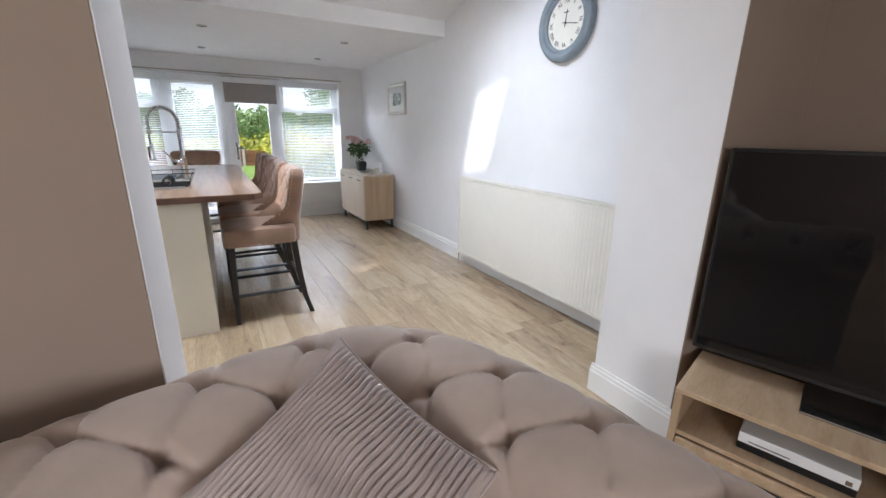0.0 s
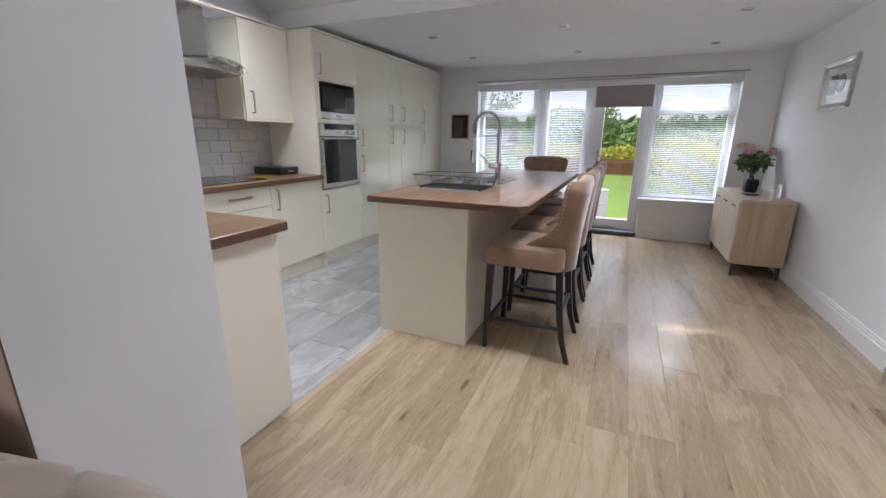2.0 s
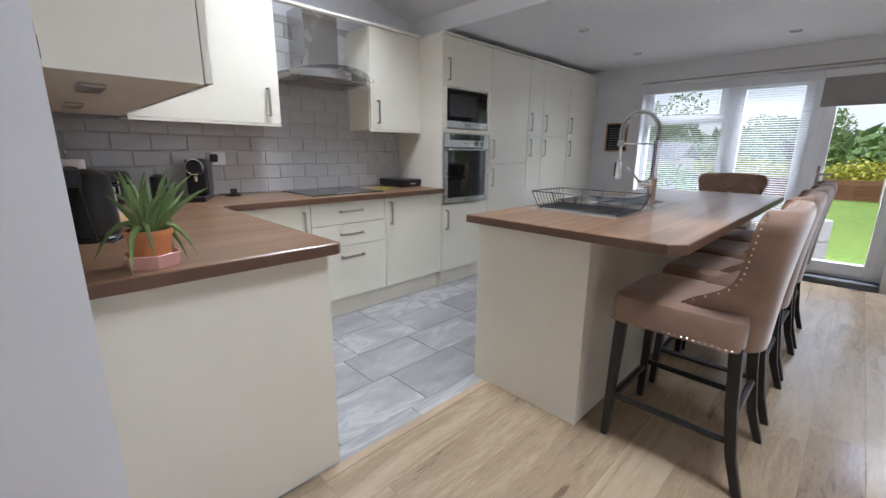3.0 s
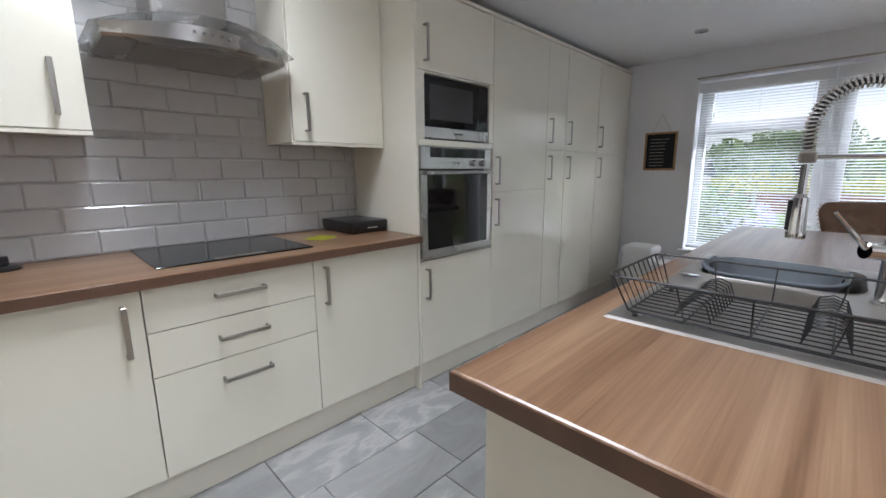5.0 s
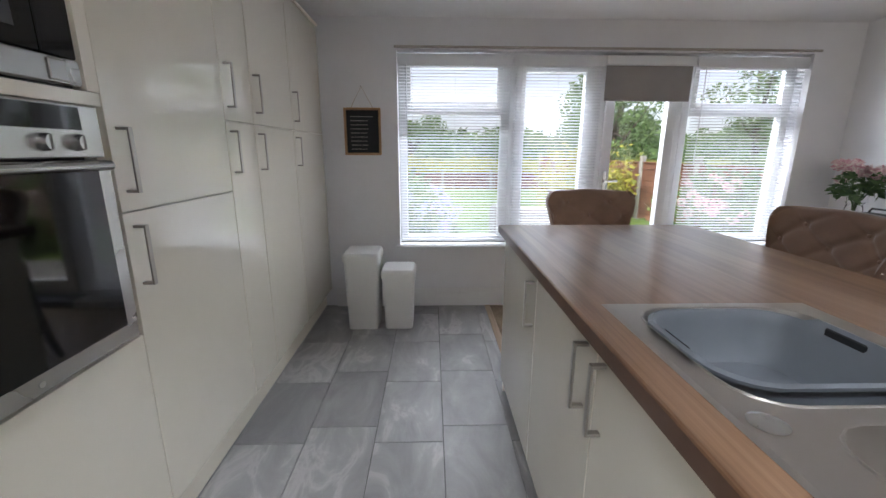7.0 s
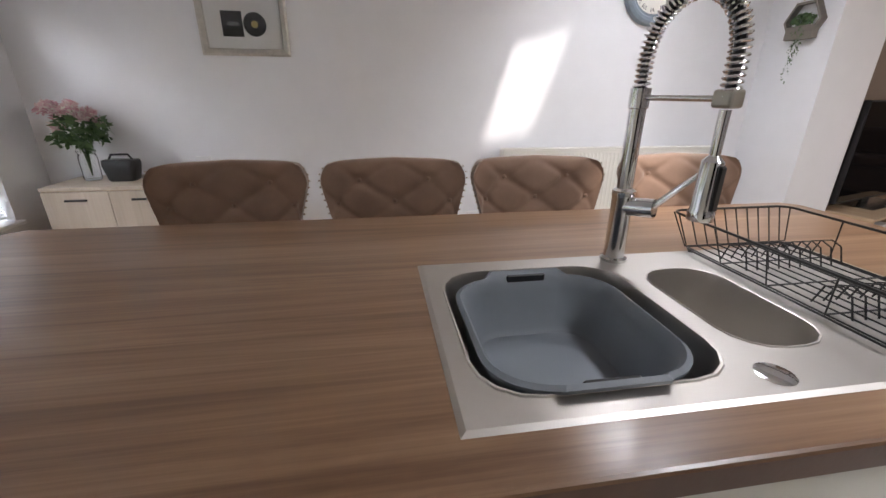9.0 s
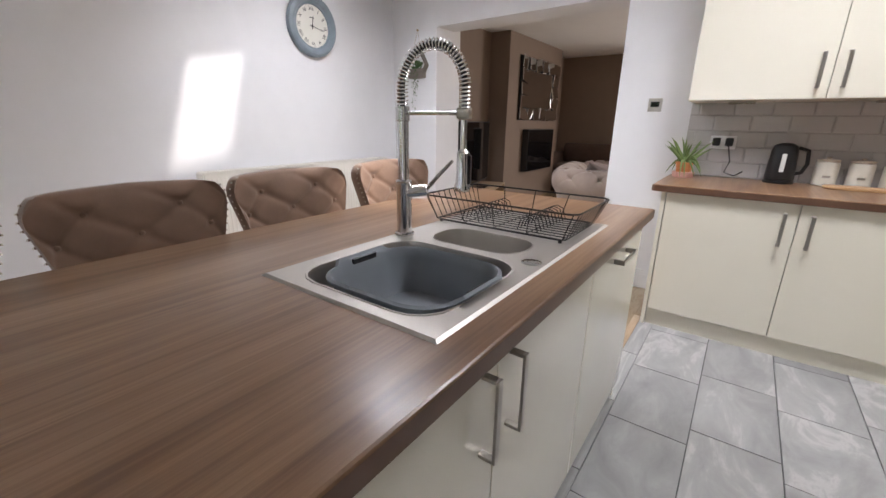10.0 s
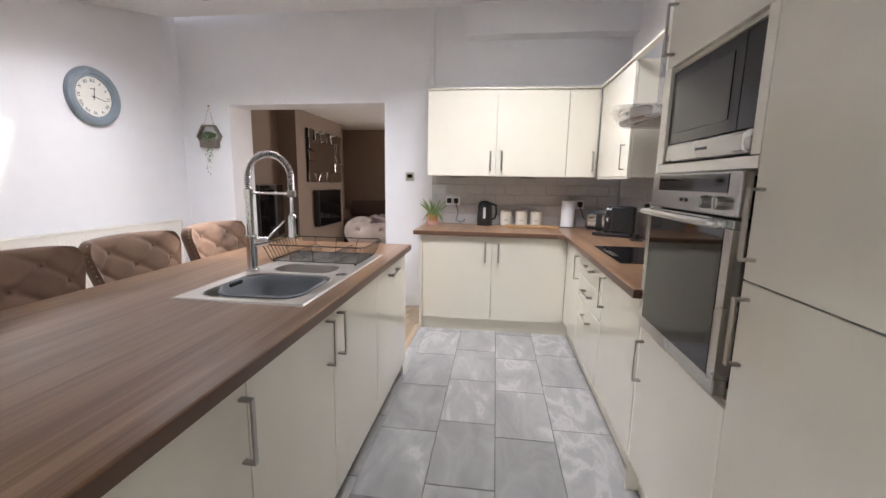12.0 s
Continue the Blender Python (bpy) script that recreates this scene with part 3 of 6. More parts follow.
# downlights
for x, y in ((-0.605, 5.0), (0.665, 5.02), (2.01, 5.03), (-0.595, 6.15), (0.655, 6.21), (2.0, 6.25), (1.72, 2.42), (0.95, 2.42)):
    flat = y > BY
    z = CZ if flat else roof_z(y)
    d = thing("downlight", (x, y, z), "small recessed ceiling downlight with a brushed rim", "ceiling light", "ceiling downlights")
    if not flat:
        d.matrix_basis = pose(x, y, z, math.degrees(-math.atan(0.24)), 0, 0)
    part("rim", lathe(BM(), [(0.026, -0.001), (0.030, -0.006), (0.042, -0.006), (0.044, 0.0)], 20), M["steel"], d, smooth=True)
    part("lamp", lathe(BM(), [(0.0, -0.0025), (0.025, -0.0025), (0.025, -0.001)], 16), M["lens"], d)

# ---- kitchen units ----
DOOR_T = 0.02
FX = -1.322          # fronts of the run along the wall
PY = 2.235           # fronts of the peninsula
UZ0, UZ1 = 1.39, 2.17


def bar_handle(parent, p, way, length, upright=True):
    """A square bow handle: p is its middle on the door's face, way its outward side."""
    bm = BM()
    w = Vector(way)
    up = Vector((0, 0, 1)) if upright else w.cross(Vector((0, 0, 1)))
    side = w.cross(up)
    p = Vector(p)

    def bar(c, lu, ls, lw):
        vs = []
        for a in (-1, 1):
            for b in (-1, 1):
                for d in (-1, 1):
                    vs.append(bm.verts.new(c + up * lu * a / 2 + side * ls * b / 2 + w * lw * d / 2))
        for f in ((0, 1, 3, 2), (4, 6, 7, 5), (0, 4, 5, 1), (2, 3, 7, 6), (0, 2, 6, 4), (1, 5, 7, 3)):
            bm.faces.new([vs[i] for i in f])

    bar(p + w * 0.033, length, 0.016, 0.006)
    for s in (-1, 1):
        bar(p + up * s * (length / 2 - 0.004) + w * 0.0155, 0.008, 0.016, 0.029)
    bmesh.ops.bevel(bm, geom=bm.edges[:], offset=0.0012, segments=1, affect="EDGES")
    return part("handle", bm, M["handle"], parent, "satin nickel bow handle")


def front(parent, name, axis, face, a0, a1, z0, z1, mat=None):
    """A gloss door or drawer front with narrow gaps round it. axis: the way it faces."""
    g = 0.0018
    bm = BM()
    if axis == "+x":
        box(bm, face - DOOR_T, face, a0 + g, a1 - g, z0 + g, z1 - g, 0.0022, 2)
    elif axis == "+y":
        box(bm, a0 + g, a1 - g, face - DOOR_T, face, z0 + g, z1 - g, 0.0022, 2)
    elif axis == "-x":
        box(bm, face, face + DOOR_T, a0 + g, a1 - g, z0 + g, z1 - g, 0.0022, 2)
    return part(name, bm, mat or M["cream"], parent)


def unit(label, category="kitchen cabinet", group="fitted kitchen units", name="base_cabinet"):
    return thing(name, (0, 0, 0), label, category, group)


def carcass(u, x0, x1, y0, y1, z0, z1):
    return part("body", box(BM(), x0, x1, y0, y1, z0, z1), M["creammatt"], u)


# base units along the wall
CF = FX - DOOR_T - 0.003
u = unit("cream gloss corner base cabinet with one door under the worktop")
carcass(u, LX + 0.01, CF, 2.24, 2.815, 0.15, 0.868)
d = front(u, "door", "+x", FX, 2.285, 2.818, 0.15, 0.868)
bar_handle(d, (FX, 2.765, 0.735), (1, 0, 0), 0.175)
part("corner_post", box(BM(), CF, FX - 0.004, 2.24, 2.283, 0.15, 0.868), M["cream"], u)
u = unit("cream gloss drawer base cabinet under the hob")
carcass(u, LX + 0.01, CF, 2.82, 3.433, 0.15, 0.868)
for z0, z1, hz in ((0.15, 0.543, 0.465), (0.543, 0.707, 0.633), (0.707, 0.868, 0.80)):
    d = front(u, "drawer_front", "+x", FX, 2.818, 3.435, z0, z1)
    bar_handle(d, (FX, 3.127, hz), (1, 0, 0), 0.185, False)
u = unit("cream gloss base cabinet with one door beside the oven housing")
carcass(u, LX + 0.01, CF, 3.437, 4.045, 0.15, 0.868)
d = front(u, "door", "+x", FX, 3.435, 4.047, 0.15, 0.868)
bar_handle(d, (FX, 3.487, 0.745), (1, 0, 0), 0.175)
# peninsula units
for x0, x1, hx in ((-0.69, -0.072, -0.632), (-1.325, -0.69, -0.745)):
    u = unit("cream gloss peninsula base cabinet with one door")
    carcass(u, x0 + 0.002, x1 - 0.002, OY + 0.05, PY - DOOR_T - 0.003, 0.115, 0.868)
    d = front(u, "door", "+y", PY, x0, x1, 0.115, 0.868)
    bar_handle(d, (hx, PY, 0.73), (0, 1, 0), 0.175)
part("corner_post", box(BM(), -1.365, -1.327, PY - 0.022, PY - 0.004, 0.115, 0.868), M["cream"], u)
u = thing("end_panel", (0, 0, 0), "cream end panel closing the peninsula", "panel")
part("board", box(BM(), -0.069, -0.046, OY + 0.001, PY, 0, 0.868, 0.001), M["creammatt"], u)
u = thing("plinth", (0, 0, 0), "cream plinth boards under the wall units", "plinth", "plinths")
part("board", box(BM(), FX - 0.07, FX - 0.052, PY - 0.027, GY - 0.002, 0, 0.148), M["creammatt"], u)
u = thing("plinth", (0, 0, 0), "cream plinth board under the peninsula", "plinth", "plinths")
part("board", box(BM(), FX - 0.05, -0.071, PY - 0.046, PY - 0.028, 0, 0.113), M["creammatt"], u)

# worktops
WZ0, WZ1 = 0.87, 0.91


def worktop(label, outline, z0=WZ0, z1=WZ1):
    """A slab with a rolled edge, grain along its length."""
    u = thing("worktop", (0, 0, 0), label, "worktop")
    bm = BM()
    loops = []
    for z, d in ((z0, 0.004), (z0 + 0.004, 0), (z1 - 0.006, 0), (z1 - 0.002, 0.002), (z1, 0.006)):
        cx = sum(p[0] for p in outline) / len(outline)
        cy = sum(p[1] for p in outline) / len(outline)
        loops.append([(x - d * (1 if x > cx else -1), y - d * (1 if y > cy else -1), z) for x, y in outline])
    loft(bm, loops)
    part("slab", bm, M["worktop"], u)
    bm = BM()
    sheet(bm, [[(x + 0.0012 * (1 if x > cx else -1), y + 0.0012 * (1 if y > cy else -1), z) for x, y in outline] for z in (z0 + 0.002, z1 - 0.004)], True)
    part("edging", bm, M["edging"], u, "dark brown laminate edge")
    return u


worktop("walnut-effect laminate worktop along the tiled wall", [(LX + 0.001, OY + 0.002), (-1.284, OY + 0.002), (-1.284, 4.048), (LX + 0.001, 4.048)])
worktop("walnut-effect laminate peninsula worktop", [(-1.2835, OY + 0.002), (0.008, OY + 0.002), (0.010, 2.243), (-0.006, 2.26), (-1.235, 2.26), (-1.2835, 2.298)])

# oven housing
u = unit("tall cream gloss housing with built-in oven and microwave", "oven housing", name="oven_housing")
part("side_panel", box(BM(), LX + 0.01, FX - 0.001, 4.05, 4.066, 0.0, 2.145), M["creammatt"], u)
part("side_panel", box(BM(), LX + 0.01, CF, 4.672, 4.69, 0.15, 2.145), M["creammatt"], u)
part("shelf", box(BM(), LX + 0.01, CF, 4.066, 4.672, 0.15, 0.168), M["creammatt"], u)
part("shelf", box(BM(), LX + 0.01, CF, 4.066, 4.672, 0.748, 0.76), M["creammatt"], u)
part("shelf", box(BM(), LX + 0.01, CF, 4.066, 4.672, 1.382, 1.412), M["creammatt"], u)
part("shelf", box(BM(), LX + 0.01, CF, 4.066, 4.672, 1.75, 1.762), M["creammatt"], u)
part("back_board", box(BM(), LX + 0.01, LX + 0.03, 4.066, 4.672, 0.168, 2.145), M["creammatt"], u)
d = front(u, "door", "+x", FX, 4.066, 4.69, 0.15, 0.757)
bar_handle(d, (FX, 4.108, 0.625), (1, 0, 0), 0.175)
d = front(u, "door", "+x", FX, 4.066, 4.69, 1.758, 2.145)
bar_handle(d, (FX, 4.115, 1.885), (1, 0, 0), 0.175)
front(u, "filler", "+x", FX, 4.066, 4.69, 1.379, 1.415)
part("surround", box(BM(), FX - DOOR_T, FX, 4.066, 4.112, 1.415, 1.757), M["creammatt"], u)
part("surround", box(BM(), FX - DOOR_T, FX, 4.652, 4.69, 1.415, 1.757), M["creammatt"], u)

# oven
o = thing("oven", (FX, 4.363, 0.765), "stainless steel built-in single oven with a dark glass door", "oven")
part("body", box(BM(), -0.5, -0.022, -0.27, 0.27, 0.02, 0.60), M["dark"], o)
bm = BM()
box(bm, -0.02, 0.012, -0.292, 0.292, 0.492, 0.612, 0.003)
pn = part("control_panel", bm, M["steel"], o)
part("display", box(BM(), 0.0115, 0.0135, -0.225, 0.235, 0.555, 0.606), M["blackglass"], pn)
for y in (0.13, 0.215):
    bm = BM()
    cyl(bm, (0.012, y, 0.527), (0.033, y, 0.527), 0.02, 0.017, 20)
    box(bm, 0.0325, 0.036, y - 0.003, y + 0.003, 0.512, 0.542)
    part("knob", bm, M["steel"], pn, smooth=True)
for y in (-0.035, 0.0):
    part("button", cyl(BM(), (0.012, y, 0.527), (0.016, y, 0.527), 0.0065, n=12), M["black"], pn)
bm = BM()
box(bm, -0.02, 0.018, -0.292, 0.292, 0.008, 0.055, 0.003)
box(bm, -0.02, 0.018, -0.292, 0.292, 0.462, 0.486, 0.003)
box(bm, -0.02, 0.018, -0.292, -0.252, 0.055, 0.462)
box(bm, -0.02, 0.018, 0.252, 0.292, 0.055, 0.462)
dr = part("oven_door", bm, M["steel"], o)
part("door_glass", box(BM(), -0.015, 0.0195, -0.253, 0.253, 0.054, 0.463), M["blackglass"], dr)
bm = BM()
tube(bm, [(0.03, -0.255, 0.474), (0.052, -0.25, 0.474), (0.052, 0.25, 0.474), (0.03, 0.255, 0.474)], 0.012, 10)
for y in (-0.25, 0.25):
    box(bm, 0.017, 0.05, y - 0.012, y + 0.012, 0.463, 0.485, 0.003)
part("door_handle", bm, M["steel"], dr, smooth=True)
part("badge", box(BM(), 0.018, 0.0192, -0.035, 0.035, 0.441, 0.447), M["ink"], dr)
part("badge", cyl(BM(), (0.018, 0, 0.03), (0.0195, 0, 0.03), 0.007, n=12), M["chrome"], dr)

# microwave
o = thing("microwave", (FX - 0.03, 4.382, 1.42), "black built-in microwave with a steel base strip", "microwave")
part("body", box(BM(), -0.36, -0.001, -0.27, 0.268, 0.0, 0.325), M["black"], o)
dr = part("door", box(BM(), 0.0, 0.02, -0.268, 0.175, 0.062, 0.318, 0.003), M["blackglass"], o)
part("window", box(BM(), 0.0205, 0.022, -0.225, 0.125, 0.10, 0.28), plain("microwave_mesh", (0.035, 0.035, 0.037), 0.25), dr)
part("strip", box(BM(), 0.0, 0.024, -0.268, 0.268, 0.002, 0.06, 0.003), M["steel"], o)
part("control_panel", box(BM(), 0.0, 0.021, 0.177, 0.268, 0.062, 0.318, 0.003), M["blackglass"], o)
part("badge", box(BM(), 0.0242, 0.0252, -0.035, 0.035, 0.027, 0.035), M["ink"], o)
part("button", box(BM(), 0.0242, 0.029, 0.18, 0.262, 0.008, 0.054, 0.003), M["steel"], o)

# tall units
for y0, y1, seam in ((4.69, 5.325, 1.108), (5.325, 5.605, 1.393), (5.605, 6.165, 1.393), (6.165, 6.835, 1.393)):
    u = unit("tall cream gloss larder cabinet with two doors", "tall cabinet", name="tall_cabinet")
    carcass(u, LX + 0.01, CF, y0 + 0.002, y1 - 0.002, 0.15, 2.145)
    d = front(u, "door", "+x", FX, y0, y1, 0.15, seam)
    bar_handle(d, (FX, y0 + 0.037, seam - 0.125), (1, 0, 0), 0.175)
    d = front(u, "door", "+x", FX, y0, y1, seam, 2.145)
    bar_handle(d, (FX, y0 + 0.037, seam + 0.14), (1, 0, 0), 0.175)
c = thing("cornice", (0, 0, 0), "cream cornice strip on top of the tall units", "cornice", "cornices")
part("strip", box(BM(), LX + 0.02, FX + 0.012, 4.052, 6.836, 2.146, 2.165, 0.003), M["creammatt"], c)

# wall cupboards
WF = -1.59


def wall_cupboard(y0, y1, hy):
    u = unit("cream gloss wall cupboard with one door", "wall cupboard", name="wall_cupboard")
    carcass(u, LX + 0.005, WF - DOOR_T - 0.003, y0, y1, UZ0, UZ1 - 0.02)
    d = front(u, "door", "+x", WF, y0, y1, UZ0, UZ1 - 0.02)
    bar_handle(d, (WF, hy, 1.525), (1, 0, 0), 0.175)
    part("pelmet", box(BM(), WF - 0.03, WF - 0.003, y0, y1, UZ0 - 0.014, UZ0 - 0.001), M["creammatt"], u)


wall_cupboard(1.945, 2.79, 2.707)
wall_cupboard(3.52, 4.046, 3.585)
UF = 1.93
for x0, x1, hx in ((-0.695, -0.06, -0.645), (-1.32, -0.695, -0.745), (-1.585, -1.32, -1.545)):
    u = unit("cream gloss wall cupboard with one door", "wall cupboard", name="wall_cupboard")
    carcass(u, x0 + 0.001, x1 - 0.001, OY + 0.005, UF - DOOR_T - 0.003, UZ0, UZ1 - 0.02)
    d = front(u, "door", "+y", UF, x0, x1, UZ0, UZ1 - 0.02)
    bar_handle(d, (hx, UF, 1.53), (0, 1, 0), 0.175)
for x in (-0.33, -1.0):
    l = thing("cupboard_light", (x, 1.69, UZ0), "slim steel light under the wall cupboard", "under-cabinet light", "under-cabinet lights")
    part("case", box(BM(), -0.07, 0.07, -0.03, 0.03, -0.014, -0.0005, 0.003), M["steel"], l)
for y in (2.25, 3.80):
    l = thing("cupboard_light", (-1.70, y, UZ0), "slim steel light under the wall cupboard", "under-cabinet light", "under-cabinet lights")
    part("case", box(BM(), -0.03, 0.03, -0.07, 0.07, -0.014, -0.0005, 0.003), M["steel"], l)
c = thing("cornice", (0, 0, 0), "cream cornice strip bridging the wall cupboards over the hood", "cornice", "cornices")
bm = BM()
box(bm, WF - 0.03, WF + 0.015, 1.91, 4.046, UZ1 - 0.018, UZ1, 0.003)
box(bm, WF + 0.0155, -0.054, UF - 0.03, UF + 0.015, UZ1 - 0.018, UZ1, 0.003)
part("strip", bm, M["creammatt"], c)

# cooker hood
h = thing("cooker_hood", (LX + 0.011, 3.158, 1.70), "stainless steel chimney hood with a curved glass canopy", "cooker hood")
part("chimney", box(BM(), 0.0, 0.24, -0.135, 0.135, 0.10, 0.50, 0.004), M["steel"], h)
bm = BM()
lo = []
for z, s in ((0.0, 0.97), (0.008, 1.0), (0.042, 1.0), (0.075, 0.62)):
    pts = []
    for k in range(17):
        a = -1 + 2 * k / 16
        pts.append((0.10 + (0.37 * s) * (1 - 0.26 * a * a), 0.315 * a * (0.5 + 0.5 * s), z + 0.022 * (1 - a * a) * (1 if z > 0.01 else 0)))
    pts += [(0.0, 0.315 * (0.5 + 0.5 * s), z), (0.0, -0.315 * (0.5 + 0.5 * s), z)]
    lo.append(pts)
loft(bm, lo)
part("body", bm, M["steel"], h, smooth=True)
bm = BM()
rows = []
for i in range(9):
    f = i / 8
    rows.append([(f * (0.53 - 0.13 * (2 * k / 16 - 1) ** 2), 0.345 * (2 * k / 16 - 1), 0.098 - 0.055 * (2 * k / 16 - 1) ** 2 - 0.012 * f) for k in range(17)])
sheet(bm, rows)
bmesh.ops.solidify(bm, geom=bm.faces[:], thickness=0.006)
part("glass_canopy", bm, M["hoodglass"], h, "curved clear glass canopy", smooth=True)
for k in range(5):
    y = -0.06 + 0.03 * k
    part("button", cyl(BM(), (0.466, y, 0.04), (0.476, y, 0.04), 0.006, n=10), M["chrome"], h)
part("filter", box(BM(), 0.05, 0.36, -0.21, 0.21, -0.004, -0.0005, 0.001), M["handle"], h)

# hob
h = thing("hob", (-1.642, 3.18, WZ1), "black ceramic glass hob set into the worktop", "hob")
part("glass", box(BM(), -0.252, 0.252, -0.30, 0.30, 0.0003, 0.006, 0.002), M["blackglass"], h)
part("touch_controls", box(BM(), 0.20, 0.235, -0.1, 0.1, 0.0061, 0.0064), M["handle"], h)

# island
IX0, IX1, IY0, IY1 = -0.142, 0.852, 3.072, 5.62
IF = -0.118
island = [("dishwasher", 3.145, 3.815), ("sink_cabinet", 3.815, 4.385), ("sink_cabinet", 4.385, 4.915), ("base_cabinet", 4.915, 5.545)]
for nm, y0, y1 in island:
    lab = {"dishwasher": "integrated dishwasher behind a cream gloss front", "sink_cabinet": "cream gloss island sink cabinet with one door", "base_cabinet": "cream gloss island cabinet with one door"}[nm]
    u = unit(lab, "dishwasher" if nm == "dishwasher" else "kitchen cabinet", "island units", nm)
    bm = BM()
    side = 0.868 if nm == "base_cabinet" else 0.66
    box(bm, IF + DOOR_T + 0.003, 0.475, y0 + 0.002, y0 + 0.018, 0.10, side)
    box(bm, IF + DOOR_T + 0.003, 0.475, y1 - 0.018, y1 - 0.002, 0.10, side)
    box(bm, IF + DOOR_T + 0.003, 0.475, y0 + 0.018, y1 - 0.018, 0.10, 0.118)
    part("body", bm, M["creammatt"], u)
    d = front(u, "door", "-x", IF, y0, y1, 0.10, 0.866)
    if nm == "dishwasher":
        bar_handle(d, (IF, 3.50, 0.81), (-1, 0, 0), 0.175, False)
    elif y0 < 4:
        bar_handle(d, (IF, y1 - 0.047, 0.757), (-1, 0, 0), 0.172)
    else:
        bar_handle(d, (IF, y0 + (0.055 if nm == 'sink_cabinet' else 0.03), 0.757 if nm == 'sink_cabinet' else 0.74), (-1, 0, 0), 0.172)
u = thing("end_panel", (0, 0, 0), "cream end panel of the island", "panel")
part("board", box(BM(), -0.10, 0.503, 3.12, 3.142, 0.0, 0.868, 0.001), M["creammatt"], u)
u = thing("end_panel", (0, 0, 0), "cream end panel of the island", "panel")
part("board", box(BM(), -0.10, 0.503, 5.548, 5.57, 0.0, 0.868, 0.001), M["creammatt"], u)
u = thing("back_panel", (0, 0, 0), "cream back panel of the island facing the stools", "panel")
part("board", box(BM(), 0.479, 0.500, 3.1425, 5.5475, 0.0, 0.868), M["creammatt"], u)
u = thing("plinth", (0, 0, 0), "cream plinth board under the island", "plinth", "plinths")
part("board", box(BM(), -0.07, -0.053, 3.1425, 5.5475, 0.0, 0.098), M["creammatt"], u)
# island top, four strips round the sink's cut-out
SX0, SX1, SY0, SY1 = -0.068, 0.436, 3.505, 4.505
u = thing("worktop", (0, 0, 0), "walnut-effect laminate island worktop with a breakfast bar overhang", "worktop")
bm = BM()
cut = (SX0 + 0.02, SX1 - 0.02, SY0 + 0.02, SY1 - 0.02)


def ring(d, z):
    c = 0.05
    return [(IX0 + d, IY0 + d, z), (IX1 - c, IY0 + d, z), (IX1 - d, IY0 + c, z), (IX1 - d, IY1 - c, z), (IX1 - c, IY1 - d, z), (IX0 + d, IY1 - d, z)]


def inner(z):
    return [(cut[0], cut[2], z), (cut[1], cut[2], z), (cut[1], cut[2] + 0.001, z), (cut[1], cut[3] - 0.001, z), (cut[1], cut[3], z), (cut[0], cut[3], z)]


sheet(bm, [inner(WZ0), ring(0.004, WZ0), ring(0, WZ0 + 0.004), ring(0, WZ1 - 0.006), ring(0.002, WZ1 - 0.002), ring(0.006, WZ1), inner(WZ1), inner(WZ0)], True)
bmesh.ops.remove_doubles(bm, verts=bm.verts[:], dist=0.0005)
part("slab", bm, M["worktop"], u)
bm = BM()
sheet(bm, [ring(-0.0012, WZ0 + 0.002), ring(-0.0012, WZ1 - 0.004)], True)
part("edging", bm, M["edging"], u, "dark brown laminate edge")

# ---- sink, tap, drainer ----
s = thing("sink", ((SX0 + SX1) / 2, (SY0 + SY1) / 2, WZ1), "stainless steel one and a half bowl sink with drainer", "sink")
HX, HY = (SX1 - SX0) / 2, (SY1 - SY0) / 2


def bowl_cut(x0, x1, y0, y1, r):
    return round_rect(x0, x1, y0, y1, r, 4)


big = bowl_cut(-0.207, 0.195, 0.075, HY - 0.035, 0.085)
small = bowl_cut(-0.158, 0.148, -0.137, 0.036, 0.07)
# rim plate: rows of quads between the plate's edge and the two bowls
bm = BM()


def plate(x0, x1, y0, y1, loop, z):
    n = len(loop)
    outer = []
    for px, py in loop:
        cx, cy = (x0 + x1) / 2, (y0 + y1) / 2
        dx, dy = px - cx, py - cy
        k = min(((x1 - cx) / abs(dx)) if dx else 9, ((y1 - cy) / abs(dy)) if dy else 9)
        outer.append((cx + dx * k, cy + dy * k, z))
    # corners of the rectangle take the nearest points
    for c in ((x0, y0), (x1, y0), (x0, y1), (x1, y1)):
        i = min(range(n), key=lambda q: (outer[q][0] - c[0]) ** 2 + (outer[q][1] - c[1]) ** 2)
        outer[i] = (c[0], c[1], z)
    sheet(bm, [outer, [(a, b, z) for a, b in loop]], True)


T = 0.005
plate(-HX + 0.008, HX - 0.008, 0.0575, HY - 0.008, big, T)
plate(-HX + 0.008, HX - 0.008, -0.15, 0.0575, small, T)
for loop, depth in ((big, 0.17), (small, 0.11)):
    cx = sum(p[0] for p in loop) / len(loop)
    cy = sum(p[1] for p in loop) / len(loop)
    rows = []
    for k, z in ((1.0, T), (0.992, T + 0.0025), (0.975, T + 0.002), (0.962, T - 0.007), (0.95, -0.03), (0.93, -depth + 0.02), (0.86, -depth), (0.2, -depth - 0.003)):
        rows.append([(cx + (a - cx) * k, cy + (b - cy) * k, z) for a, b in loop])
    vs = sheet(bm, rows, True)
    bm.faces.new(vs[-1])
# drainer with raised ribs
rows = []
NY = 60
for i in range(NY + 1):
    y = -HY + 0.008 + (HY - 0.158) * i / NY
    rows.append([])
    for k in range(13):
        x = -HX + 0.008 + (2 * HX - 0.016) * k / 12
        inside = 1 if 1 <= k <= 11 and 3 <= i <= NY - 2 else 0
        rib = 0.004 * max(0, math.sin(2 * math.pi * (x + 0.02) / 0.075)) if inside else 0
        rows[-1].append((x, y, T - 0.004 * inside + rib))
sheet(bm, rows)
